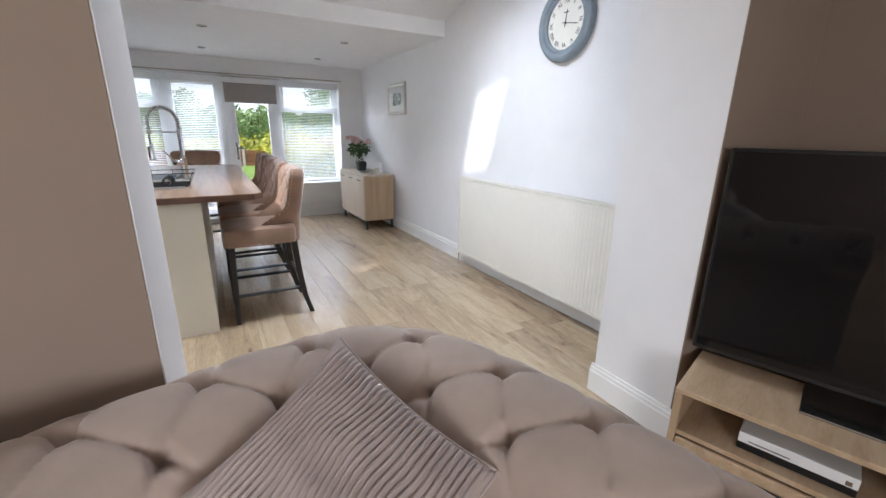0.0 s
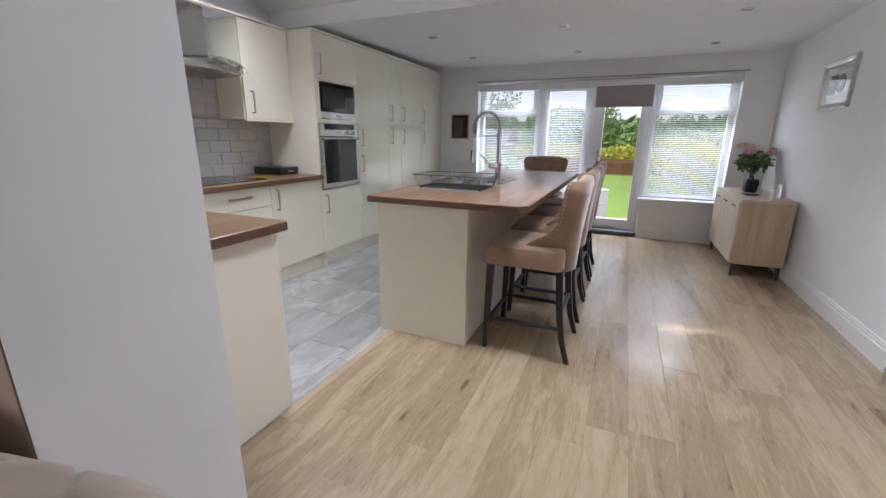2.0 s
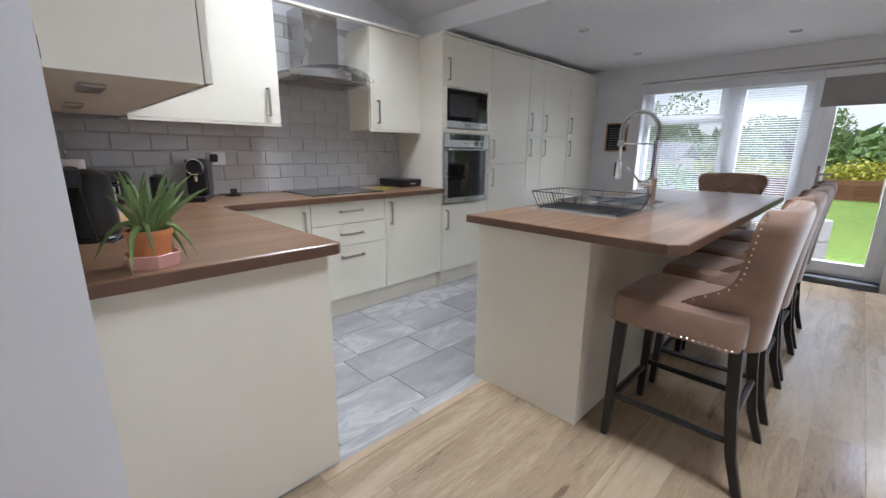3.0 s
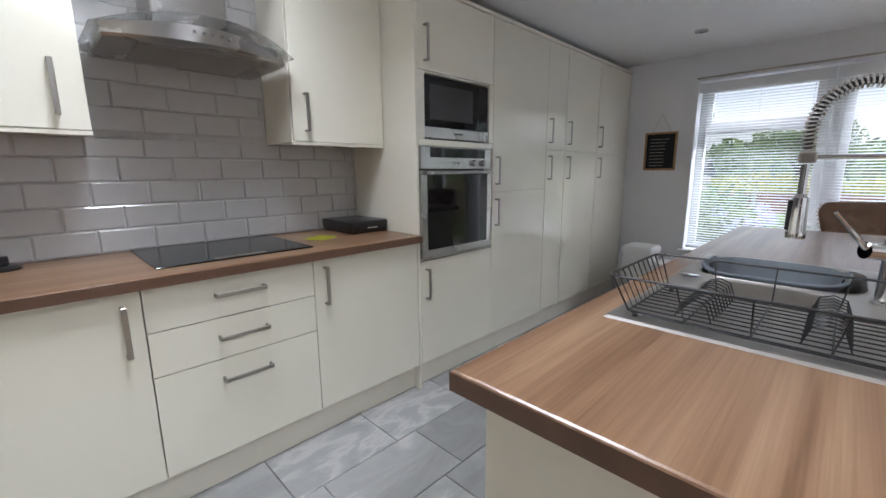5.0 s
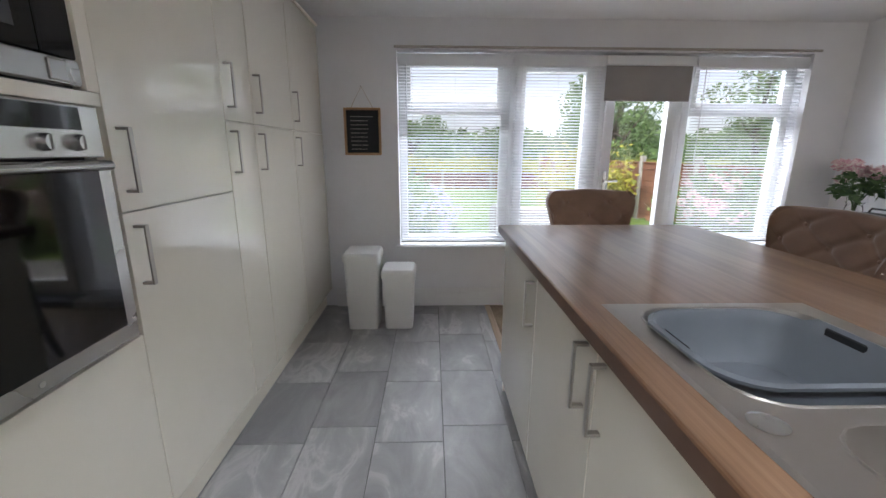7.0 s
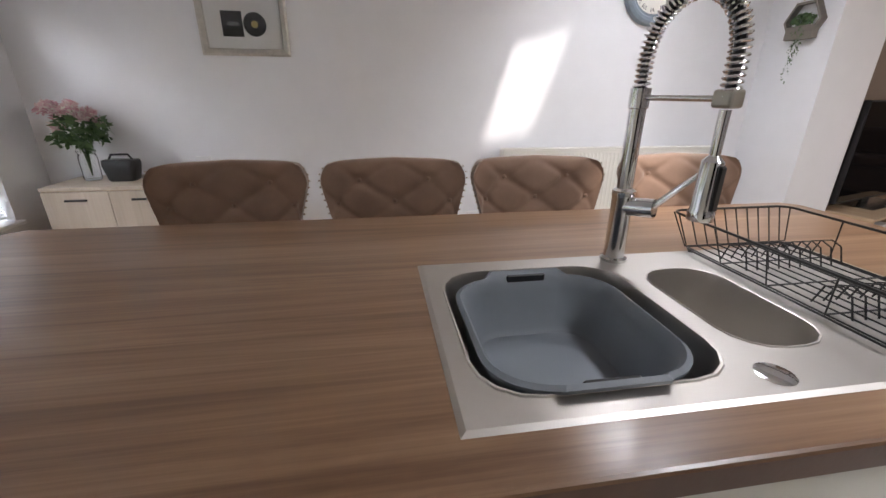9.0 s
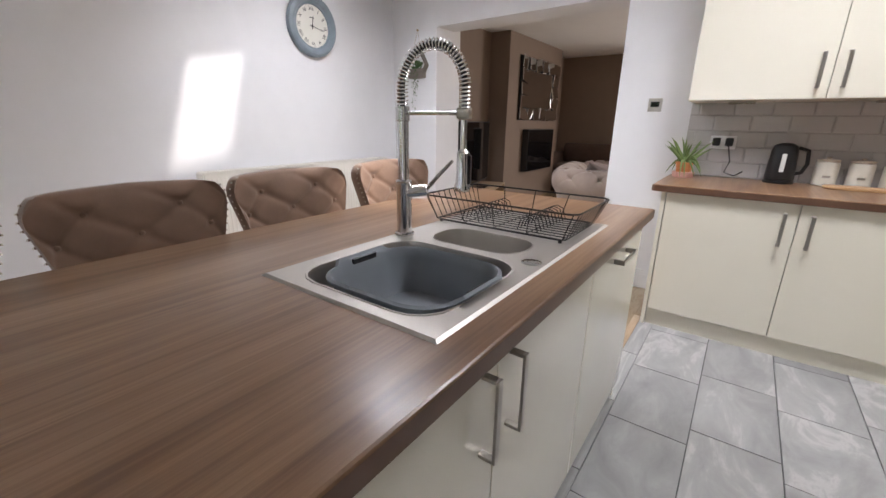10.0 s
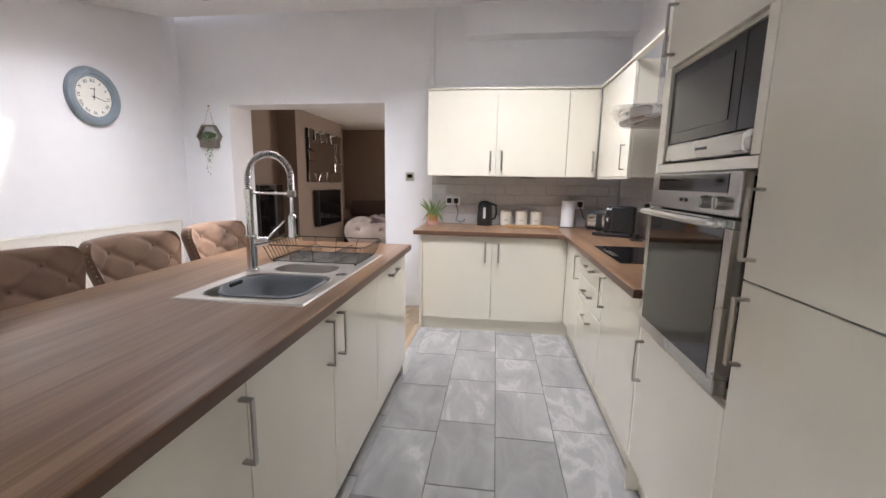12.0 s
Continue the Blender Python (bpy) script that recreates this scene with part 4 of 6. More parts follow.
# turned-down rim
o = [(-HX + 0.008, -HY + 0.008), (HX - 0.008, -HY + 0.008), (HX - 0.008, HY - 0.008), (-HX + 0.008, HY - 0.008)]
o2 = [(-HX, -HY), (HX, -HY), (HX, HY), (-HX, HY)]
sheet(bm, [[(a, b, T) for a, b in o], [(a, b, 0.0006) for a, b in o2]], True)
bmesh.ops.remove_doubles(bm, verts=bm.verts[:], dist=0.0004)
part("basin", bm, M["sinksteel"], s, smooth=True)
part("overflow", lathe(BM(), [(0.0, T + 0.0015), (0.02, T + 0.002), (0.026, T + 0.0005)], 20, (-0.208, 0.045, 0)), M["chrome"], s, smooth=True)
part("drain", lathe(BM(), [(0.0, -0.168), (0.04, -0.167), (0.042, -0.170)], 20, (0.0, 0.2625, 0)), M["chrome"], s)
part("drain", lathe(BM(), [(0.0, -0.107), (0.032, -0.106), (0.034, -0.11)], 20, (0.03, -0.0375, 0)), M["chrome"], s)

# washing-up bowl, sitting in the large bowl
w = thing("washing_up_bowl", (SX0 + HX - 0.027, SY0 + HY + 0.283, WZ1 - 0.1655), "grey silicone washing-up bowl with two handles sitting in the sink", "washing-up bowl")
bm = BM()
rows = []
for k, z, lip in ((0.80, 0.0, 0), (0.84, 0.008, 0), (0.97, 0.15, 0), (0.99, 0.164, 0), (1.04, 0.168, 1), (1.045, 0.174, 1), (1.0, 0.178, 1), (0.965, 0.172, 0), (0.94, 0.15, 0), (0.82, 0.072, 0), (0.76, 0.062, 0)):
    rows.append([])
    for a, b in round_rect(-0.166, 0.166, -0.156, 0.156, 0.085, 8):
        up = 0.018 * max(0.0, 1 - (b / 0.085) ** 4) if abs(b) < 0.085 and abs(a) > 0.1 else 0
        out = (1 if a > 0 else -1) * 1.4 * up if z > 0.16 else 0
        rows[-1].append((a * k + out, b * k, z + (up if z > 0.16 else 0)))
vs = sheet(bm, rows, True)
bm.faces.new(vs[0][::-1])
bm.faces.new(vs[-1])
part("tub", bm, M["basin"], w, smooth=True)
# black blocks in the tub's wall stand for the dark of the hand holes
for sx in (-1, 1):
    part("handle_slot", box(BM(), sx * 0.168 - 0.003, sx * 0.168 + 0.003, -0.042, 0.042, 0.158, 0.182, 0.003), M["black"], w)

# spring tap
TX, TY = 0.403, 4.045
t = thing("spring_tap", (TX, TY, WZ1 + 0.0055), "chrome spring-neck kitchen tap with a pull-down spray head", "tap", turn=11)
bm = BM()
lathe(bm, [(0.0, 0), (0.030, 0), (0.030, 0.006), (0.023, 0.01), (0.023, 0.15), (0.0245, 0.152), (0.0245, 0.165), (0.0165, 0.17), (0.0165, 0.335), (0.020, 0.337), (0.020, 0.375), (0.0, 0.376)], 24)
part("column", bm, M["chrome"], t, smooth=True)
AR = 0.095
arch = [(0, 0, 0.37), (0, 0, 0.42)] + [(-AR + AR * math.cos(a), 0, 0.425 + AR * 1.12 * math.sin(a)) for a in [math.pi * k / 16 for k in range(1, 17)]] + [(-2 * AR, 0, 0.36)]
part("hose", tube(BM(), arch, 0.0085, 8), M["black"], t, smooth=True)
# the spring: a coil round the hose
bm = BM()
path = [Vector(p) for p in arch]
cum = [0]
for a, b in zip(path, path[1:]):
    cum.append(cum[-1] + (b - a).length)
turns, coil = 44, []
for k in range(turns * 9 + 1):
    d = cum[-1] * k / (turns * 9)
    i = max(j for j in range(len(cum)) if cum[j] <= d + 1e-9)
    i = min(i, len(path) - 2)
    q = path[i].lerp(path[i + 1], (d - cum[i]) / (cum[i + 1] - cum[i]))
    wv = (path[i + 1] - path[i]).normalized()
    n1 = Vector((0, 1, 0))
    n2 = wv.cross(n1)
    an = 2 * math.pi * k / 9
    coil.append(q + (n1 * math.cos(an) + n2 * math.sin(an)) * 0.0145)
tube(bm, coil, 0.0026, 5)
part("spring", bm, M["chrome"], t, smooth=True)
bm = BM()
cyl(bm, (0, 0, 0.357), (-2 * AR, 0, 0.357), 0.0055, n=10)
part("support_arm", bm, M["chrome"], t, smooth=True)
part("clip", box(BM(), -2 * AR - 0.018, -2 * AR + 0.018, -0.016, 0.016, 0.342, 0.372, 0.005, 2), M["handle"], t)
bm = BM()
lathe(bm, [(0.0, 0.15), (0.022, 0.15), (0.023, 0.165), (0.020, 0.172), (0.018, 0.255), (0.009, 0.265), (0.009, 0.34), (0.0, 0.34)], 20, (-2 * AR, 0, 0))
part("spray_head", bm, M["chrome"], t, smooth=True)
part("trigger", box(BM(), -2 * AR - 0.024, -2 * AR - 0.016, -0.008, 0.008, 0.17, 0.25, 0.003), M["black"], t)
bm = BM()
cyl(bm, (0, 0, 0.128), (-0.062, -0.03, 0.135), 0.021, 0.021, 20)
part("valve", bm, M["chrome"], t, smooth=True)
part("lever", tube(BM(), [(-0.06, -0.028, 0.14), (-0.10, -0.05, 0.19), (-0.13, -0.065, 0.225)], [0.007, 0.006, 0.005], 8), M["chrome"], t, smooth=True)

# dish rack: wire basket
r = thing("dish_rack", (0.205, 3.69, WZ1 + 0.012), "black wire dish rack on the drainer", "dish rack")
RXH, RYH, RH = 0.272, 0.168, 0.085
bm = BM()
for z, g in ((RH, 1.0), (0.0, 0.86)):
    lp = [(a * g, b * g, z) for a, b in round_rect(-RXH, RXH, -RYH, RYH, 0.03, 4)]
    tube(bm, lp + lp[:1], 0.003 if z else 0.0022, 6)
part("rim", bm, M["wire"], r, smooth=True)
for k in range(5):
    x = -RXH * 0.84 + RXH * 1.68 * k / 4
    part("wire", tube(BM(), [(x * 1.14, -RYH, RH), (x, -RYH * 0.86, 0.004), (x, RYH * 0.86, 0.004), (x * 1.14, RYH, RH)], 0.0018, 5), M["wire"], r)
for k in range(10):
    y = -RYH * 0.8 + RYH * 1.6 * k / 9
    part("wire", tube(BM(), [(-RXH, y * 1.1, RH), (-RXH * 0.86, y, 0.0), (RXH * 0.86, y, 0.0), (RXH, y * 1.1, RH)], 0.0018, 5), M["wire"], r)
for sx in (-0.105, 0.105):
    for k in range(10):
        y = -RYH * 0.72 + RYH * 1.44 * k / 9
        part("plate_prong", tube(BM(), [(sx - 0.035, y, 0.004), (sx - 0.022, y, 0.042), (sx, y, 0.05), (sx + 0.022, y, 0.042), (sx + 0.035, y, 0.004)], 0.0017, 5), M["wire"], r)
for a in (-1, 1):
    for b in (-1, 1):
        part("foot", cyl(BM(), (a * RXH * 0.8, b * RYH * 0.8, -0.0115), (a * RXH * 0.8, b * RYH * 0.8, 0.0), 0.006, n=8), M["wire"], r)

# ---- bar stools ----


def tufted(u, v, rows_v, cols):
    """Depth of a buttoned surface: diamond creases with a button at each crossing."""
    a = u * cols
    b = v * rows_v
    p, q = a + b, a - b
    dp = abs(p - round(p))
    dq = abs(q - round(q))
    crease = math.exp(-(dp / 0.10) ** 2) + math.exp(-(dq / 0.10) ** 2)
    btn = math.exp(-((dp * dp + dq * dq) / 0.035))
    return min(1.0, 0.48 * crease + 0.75 * btn)


def bar_stool(at, turn):
    """The sitter looks along local -x; the back rises at local +x."""
    s = thing("bar_stool", at, "brown velvet bar stool, buttoned wing back, black wooden legs", "bar stool", "stools round the island", turn)
    # seat pad
    bm = BM()
    loops = []
    for z, d in ((0.545, 0.012), (0.548, 0.0), (0.63, 0.0), (0.655, 0.01), (0.668, 0.035), (0.672, 0.08), (0.674, 0.14)):
        loops.append([(x, y, z) for x, y in round_rect(-0.27 + d, 0.19 - d * 0.3, -0.235 + d, 0.235 - d, 0.05 if d < 0.05 else 0.03, 4)])
    loft(bm, loops)
    seat = part("seat", bm, M["velvet"], s, smooth=True)
    # wing back: a curved shell
    NU, NV = 96, 70
    inner, outer = [], []
    for j in range(NV + 1):
        v = j / NV
        z = 0.53 + 0.53 * v
        half = 0.172 + 0.083 * min(1, max(0, v - 0.25) / 0.6) - (0.0 if v < 0.9 else 0.012 * (v - 0.9) / 0.1)
        top = 0.0 if v < 0.86 else 1 - math.sqrt(max(0, 1 - ((v - 0.86) / 0.14) ** 2))
        ri, ro = [], []
        wing = 0.20 / (1 + math.exp((v - 0.36) / 0.055)) + 0.06 * (0.6 + 0.4 * v)
        for i in range(NU + 1):
            u = i / NU * 2 - 1
            y = half * (1 - 0.10 * top) * math.sin(u * math.pi / 2 * 0.98) / math.sin(math.pi / 2 * 0.98)
            lean = 0.20 + 0.055 * v - 0.02 * math.sin(v * math.pi)
            sweep = wing * abs(u) ** 3.2
            edge = 1 - abs(u) ** 6
            tk = 0.075 * (0.40 + 0.65 * edge) * (1 - 0.75 * top)
            dep = 0.0
            if v > 0.28:
                dep = 0.019 * tufted((u + 1) / 2, (v - 0.28) / 0.72, 2.5, 3.0) * edge * min(1, (1 - v) * 9)
            ri.append((lean - sweep - tk / 2 + dep, y, z - 0.012 * top * abs(u)))
            ro.append((lean - sweep + tk / 2 + 0.012 * edge * math.sin(v * 3.1), y * 1.012, z - 0.012 * top * abs(u)))
        inner.append(ri)
        outer.append(ro)
    bm = BM()
    loops = [a + b[::-1] for a, b in zip(inner, outer)]
    loft(bm, loops)
    back = part("backrest", bm, M["velvet"], s, smooth=True)
    # buttons
    for ka in range(1, 6):
        for kb in range(1, 5):
            if (ka + kb) % 2:
                continue
            u, v = ka / 3.0 - 1, 0.28 + 0.72 * kb / 5.0
            i = round((u + 1) / 2 * NU)
            j = round(v * NV)
            p = inner[j][i]
            part("button", lathe(BM(), [(0.0, 0.004), (0.006, 0.003), (0.009, -0.001)], 10, (0, 0, 0)), M["velvet"], back).matrix_basis = pose(p[0] - 0.001, p[1], p[2], 0, -90, 0)
    # stud trim along both wing edges and the seat's skirt
    for side in (0, NU):
        bm = BM()
        for j in range(1, NV, 3):
            a = Vector(inner[j][side])
            o2 = Vector(outer[j][side])
            c = (a + o2) / 2 + Vector((0, (0.006 if side else -0.006), 0))
            lathe(bm, [(0.0, 0.0035), (0.003, 0.003), (0.0048, -0.002)], 6, c)
        tagged(part("stud_trim", bm, M["stud"], back), "row of nickel studs", "", "", "stuff")
    bm = BM()
    for k in range(26):
        y = -0.225 + 0.45 * k / 25
        cyl(bm, (-0.271, y, 0.557), (-0.273, y, 0.557), 0.004, 0.0025, 6)
    for sy in (-1, 1):
        for k in range(22):
            x = -0.255 + 0.42 * k / 21
            cyl(bm, (x, sy * 0.2355, 0.557), (x, sy * 0.2375, 0.557), 0.004, 0.0025, 6)
    tagged(part("stud_trim", bm, M["stud"], seat), "row of nickel studs", "", "", "stuff")
    # legs
    for sx, sy in ((-1, -1), (-1, 1), (1, -1), (1, 1)):
        if sx < 0:
            pts = [(-0.225, sy * 0.195, 0.55), (-0.232, sy * 0.203, 0.3), (-0.24, sy * 0.212, 0.0)]
        else:
            pts = [(0.17, sy * 0.185, 0.56), (0.19, sy * 0.195, 0.32), (0.215, sy * 0.203, 0.14), (0.255, sy * 0.212, 0.0)]
        bl = BM()
        loops = []
        for k, p in enumerate(pts):
            h = 0.021 - 0.006 * k / (len(pts) - 1)
            loops.append([(p[0] - h, p[1] - h, p[2]), (p[0] + h, p[1] - h, p[2]), (p[0] + h, p[1] + h, p[2]), (p[0] - h, p[1] + h, p[2])])
        loft(bl, loops)
        bmesh.ops.bevel(bl, geom=bl.edges[:], offset=0.003, segments=1, affect="EDGES")
        part("leg", bl, M["blackwood"], s, smooth=True)
    for z, a, b in ((0.20, (-0.235, -0.207), (0.203, -0.2)), (0.20, (-0.235, 0.207), (0.203, 0.2)), (0.17, (-0.236, -0.207), (-0.236, 0.207)), (0.28, (0.195, -0.196), (0.195, 0.196))):
        bm = BM()
        if a[1] == b[1] or abs(a[1] - b[1]) < 0.02:
            tube(bm, [(a[0], a[1], z), ((a[0] + b[0]) / 2, (a[1] + b[1]) / 2, z), (b[0], b[1], z)], 0.0135, 6)
        else:
            tube(bm, [(a[0], a[1], z), (b[0], b[1], z)], 0.0135, 6)
        part("stretcher", bm, M["blackwood"], s)
    return s


stool = bar_stool((0.86, 3.385, 0), 0)
for y, tn in ((3.985, 0.0), (4.53, -1.0), (5.08, 1.0)):
    copy_thing(stool, pose(0.86, y, 0, 0, 0, tn))
copy_thing(stool, pose(0.44, 5.73, 0, 0, 0, 90))

# ---- radiator wall ----
r = thing("radiator", (RX, 2.695, 0.125), "long white panel radiator under the clock", "radiator")
L2 = 0.93
bm = BM()
rows = []
N = 56
for z in (0.035, 0.06, 0.70, 0.725):
    row = []
    for k in range(N * 4 + 1):
        y = -L2 + 0.03 + (2 * L2 - 0.06) * k / (N * 4)
        g = (0, 1, 1, 0)[k % 4] if 0.05 < z < 0.71 else 0
        row.append((-0.128 + 0.007 * g, y, z))
    rows.append(row)
sheet(bm, rows)
box(bm, -0.126, -0.115, -L2 + 0.012, L2 - 0.012, 0.012, 0.748)
part("front_panel", bm, M["rad"], r)
part("back_panel", box(BM(), -0.055, -0.04, -L2 + 0.012, L2 - 0.012, 0.012, 0.748), M["rad"], r)
for sy in (-1, 1):
    part("side_panel", box(BM(), -0.132, -0.038, sy * L2 - 0.005, sy * L2 + 0.005, 0.005, 0.755, 0.003), M["rad"], r)
bm = BM()
box(bm, -0.132, -0.122, -L2 + 0.006, L2 - 0.006, 0.752, 0.762)
box(bm, -0.048, -0.038, -L2 + 0.006, L2 - 0.006, 0.752, 0.762)
for k in range(90):
    y = -L2 + 0.012 + (2 * L2 - 0.024) * k / 89
    box(bm, -0.122, -0.048, y - 0.0045, y + 0.0045, 0.754, 0.761)
part("top_grille", bm, M["rad"], r)
for sy in (-1, 1):
    part("bracket", box(BM(), -0.04, -0.001, sy * 0.6 - 0.02, sy * 0.6 + 0.02, 0.1, 0.7), M["rad"], r)
    bm = BM()
    cyl(bm, (-0.085, sy * (L2 + 0.006), 0.06), (-0.085, sy * (L2 + 0.05), 0.06), 0.012, n=12)
    cyl(bm, (-0.085, sy * (L2 + 0.05), 0.09), (-0.085, sy * (L2 + 0.05), -0.13), 0.0075, n=10)
    part("valve", bm, M["chrome"], r, smooth=True)
part("bleed_valve", cyl(BM(), (-0.085, -L2 - 0.006, 0.73), (-0.085, -L2 - 0.024, 0.73), 0.008, n=10), M["chrome"], r)

# wall clock
c = thing("wall_clock", (RX, 2.505, 2.01), "large round grey-blue wall clock with Roman numerals", "clock")


def on_wall(ob):
    """Turns a part made flat, its front up, to face -x with its top up."""
    ob.matrix_basis = Matrix(((0, 0, -1, 0), (-1, 0, 0, 0), (0, 1, 0, 0), (0, 0, 0, 1)))
    return ob


on_wall(part("rim", lathe(BM(), [(0.165, 0.014), (0.165, 0.028), (0.18, 0.03), (0.192, 0.045), (0.215, 0.05), (0.235, 0.04), (0.245, 0.018), (0.243, 0.001)], 56), M["clockblue"], c, smooth=True))
dial = on_wall(part("dial", lathe(BM(), [(0.0, 0.016), (0.172, 0.016), (0.172, 0.002)], 48), M["face"], c))


def flat_text(txt, size, mat, parent, at, turn=0, name="lettering"):
    cu = bpy.data.curves.new(name, "FONT")
    cu.body, cu.size, cu.align_x, cu.align_y = txt, size, "CENTER", "CENTER"
    cu.extrude = 0.0006
    tmp = bpy.data.objects.new(name, cu)
    scene.collection.objects.link(tmp)
    bpy.context.view_layer.update()
    me = bpy.data.meshes.new_from_object(tmp.evaluated_get(bpy.context.evaluated_depsgraph_get()))
    bpy.data.objects.remove(tmp)
    me.materials.clear()
    me.materials.append(mat)
    ob = new(name, me)
    ob.parent = parent
    ob.matrix_basis = pose(*at, 0, 0, turn)
    return ob


for k, numeral in enumerate(("XII", "I", "II", "III", "IIII", "V", "VI", "VII", "VIII", "IX", "X", "XI")):
    a = radians(90 - 30 * k)
    flat_text(numeral, 0.040, M["ink"], dial, (0.132 * math.cos(a), 0.132 * math.sin(a), 0.0172), -30 * k, "numeral")
bm = BM()
for k in range(60):
    a = radians(6 * k)
    p = Vector((math.cos(a), math.sin(a), 0))
    q = Vector((-p.y, p.x, 0))
    w = 0.0012 if k % 5 else 0.0022
    vs = [bm.verts.new(p * rr + q * ss + Vector((0, 0, 0.0168))) for rr, ss in ((0.157, -w), (0.163, -w), (0.163, w), (0.157, w))]
    bm.faces.new(vs)
part("minute_track", bm, M["ink"], dial)


def pointer(name, deg, length, w):
    bm = BM()
    box(bm, -w, w, -0.025, length * 0.75, 0.020, 0.0215)
    vs = [bm.verts.new(p) for p in ((-w * 2, length * 0.72, 0.0212), (w * 2, length * 0.72, 0.0212), (0, length, 0.0212))]
    bm.faces.new(vs)
    part(name, bm, M["ink"], dial).matrix_basis = pose(0, 0, 0, 0, 0, -deg)


pointer("hour_pointer", 8, 0.085, 0.003)
pointer("minute_pointer", 101, 0.125, 0.0022)
part("centre_cap", lathe(BM(), [(0, 0.026), (0.006, 0.025), (0.007, 0.016)], 14), M["ink"], dial)
part("maker_mark", box(BM(), -0.022, 0.022, 0.062, 0.068, 0.0165, 0.0172), M["ink"], dial)

# framed picture
f = thing("framed_picture", (RX, 5.41, 1.70), "silver-framed picture of a record and its dark sleeve", "picture")
bm = BM()
PW, PH, FWD = 0.278, 0.19, 0.045
loops = []
for d, z in ((0, 0.001), (0, 0.022), (0.012, 0.028), (FWD - 0.006, 0.018), (FWD, 0.008)):
    loops.append([(-PW + d, -PH + d, z), (PW - d, -PH + d, z), (PW - d, PH - d, z), (-PW + d, PH - d, z)])
sheet(bm, loops, True)
on_wall(part("moulding", bm, M["silver"], f))
mt = on_wall(part("mount", box(BM(), -PW + 0.04, PW - 0.04, -PH + 0.04, PH - 0.04, 0.002, 0.009), M["paper"], f))
part("sleeve", box(BM(), -0.135, -0.005, -0.075, 0.075, 0.009, 0.0105), M["ink"], mt)
part("record", lathe(BM(), [(0.0, 0.0125), (0.07, 0.0125), (0.072, 0.009)], 32, (0.07, 0, 0)), M["black"], mt)
part("record_label", lathe(BM(), [(0.0, 0.0132), (0.022, 0.0132), (0.022, 0.0126)], 20, (0.07, 0, 0)), plain("gold_label", (0.45, 0.33, 0.12), 0.4), mt)
part("caption_plate", box(BM(), -0.10, -0.03, -0.01, 0.012, 0.0106, 0.0112), plain("grey_print", (0.18, 0.18, 0.18), 0.5), mt)
part("glazing", box(BM(), -PW + 0.042, PW - 0.042, -PH + 0.042, PH - 0.042, 0.0135, 0.0145), M["glass"], mt).visible_shadow = False

# socket on the radiator wall
def wall_plate(name, at, axis, label, cat, w=0.147, h=0.086):
    p = thing(name, at, label, cat)
    bm = BM()
    if axis == "x":
        box(bm, 0.0, 0.009, -w / 2, w / 2, -h / 2, h / 2, 0.003)
    elif axis == "-x":
        box(bm, -0.009, 0.0, -w / 2, w / 2, -h / 2, h / 2, 0.003)
    else:
        box(bm, -w / 2, w / 2, 0, 0.009, -h / 2, h / 2, 0.003)
    part("faceplate", bm, M["gloss"], p)
    return p


wall_plate("wall_socket", (RX, 3.80, 0.33), "-x", "white double wall socket low on the wall", "socket")

# hexagonal wall planter
h = thing("hanging_planter", (2.44, OY - 0.08, 1.785), "hexagonal wooden wall planter with trailing plant on a cord", "wall planter")
h.scale = (1.4, 0.8, 1.4)
bm = BM()
hexo = [(0.10 * math.cos(radians(60 * k)), 0.10 * math.sin(radians(60 * k))) for k in range(6)]
loops = [[(a * s2, y, b * s2) for a, b in hexo] for s2, y in ((1, 0.002), (1, 0.07), (0.88, 0.07), (0.88, 0.008))]
vs = sheet(bm, loops, True)
part("hexagon", bm, M["greywood"], h)
part("trough", box(BM(), -0.075, 0.075, 0.01, 0.075, -0.085, -0.022, 0.003), M["greywood"], h)
part("cord", tube(BM(), [(-0.04, 0.03, 0.086), (0, 0.012, 0.23), (0.04, 0.03, 0.086)], 0.002, 5), M["oak"], h)
part("peg", cyl(BM(), (0, 0.0, 0.232), (0, 0.025, 0.232), 0.006, n=8), M["oak"], h)


def leaf_ball(bm, n, centre, rad, size, rng, flat=1.0):
    for _ in range(n):
        d = Vector((rng.gauss(0, 1), rng.gauss(0, 1), rng.gauss(0, 1) * flat)).normalized()
        p = Vector(centre) + Vector((d.x * rad[0], d.y * rad[1], d.z * rad[2])) * (0.55 + 0.5 * rng.random())
        a = Vector((rng.gauss(0, 1), rng.gauss(0, 1), rng.gauss(0, 1))).normalized()
        b = a.orthogonal().normalized()
        s2 = size * (0.6 + 0.8 * rng.random())
        vs = [bm.verts.new(p + a * s2 * u + b * s2 * v) for u, v in ((-1, 0), (-0.2, 0.45), (1, 0), (-0.2, -0.45))]
        bm.faces.new(vs)
    return bm


rng = random.Random(5)
bm = BM()
leaf_ball(bm, 140, (0, 0.05, 0.005), (0.07, 0.035, 0.03), 0.013, rng)
for k in range(4):
    for j in range(26):
        leaf_ball(bm, 1, (-0.02 + 0.012 * k + 0.012 * math.sin(j * 0.7), 0.075, -0.02 - 0.011 * j * (0.5 + 0.17 * k)), (0.008, 0.008, 0.006), 0.008, rng)
part("foliage", bm, M["stem"], h)

# room thermostat
p = wall_plate("thermostat", (0.183, OY, 1.382), "y", "small grey room thermostat on the wall", "thermostat", 0.09, 0.09)
p.children[0].data.materials[0] = M["silver"]
part("screen", box(BM(), -0.028, 0.028, 0.0092, 0.0105, -0.014, 0.022), M["blackglass"], p)

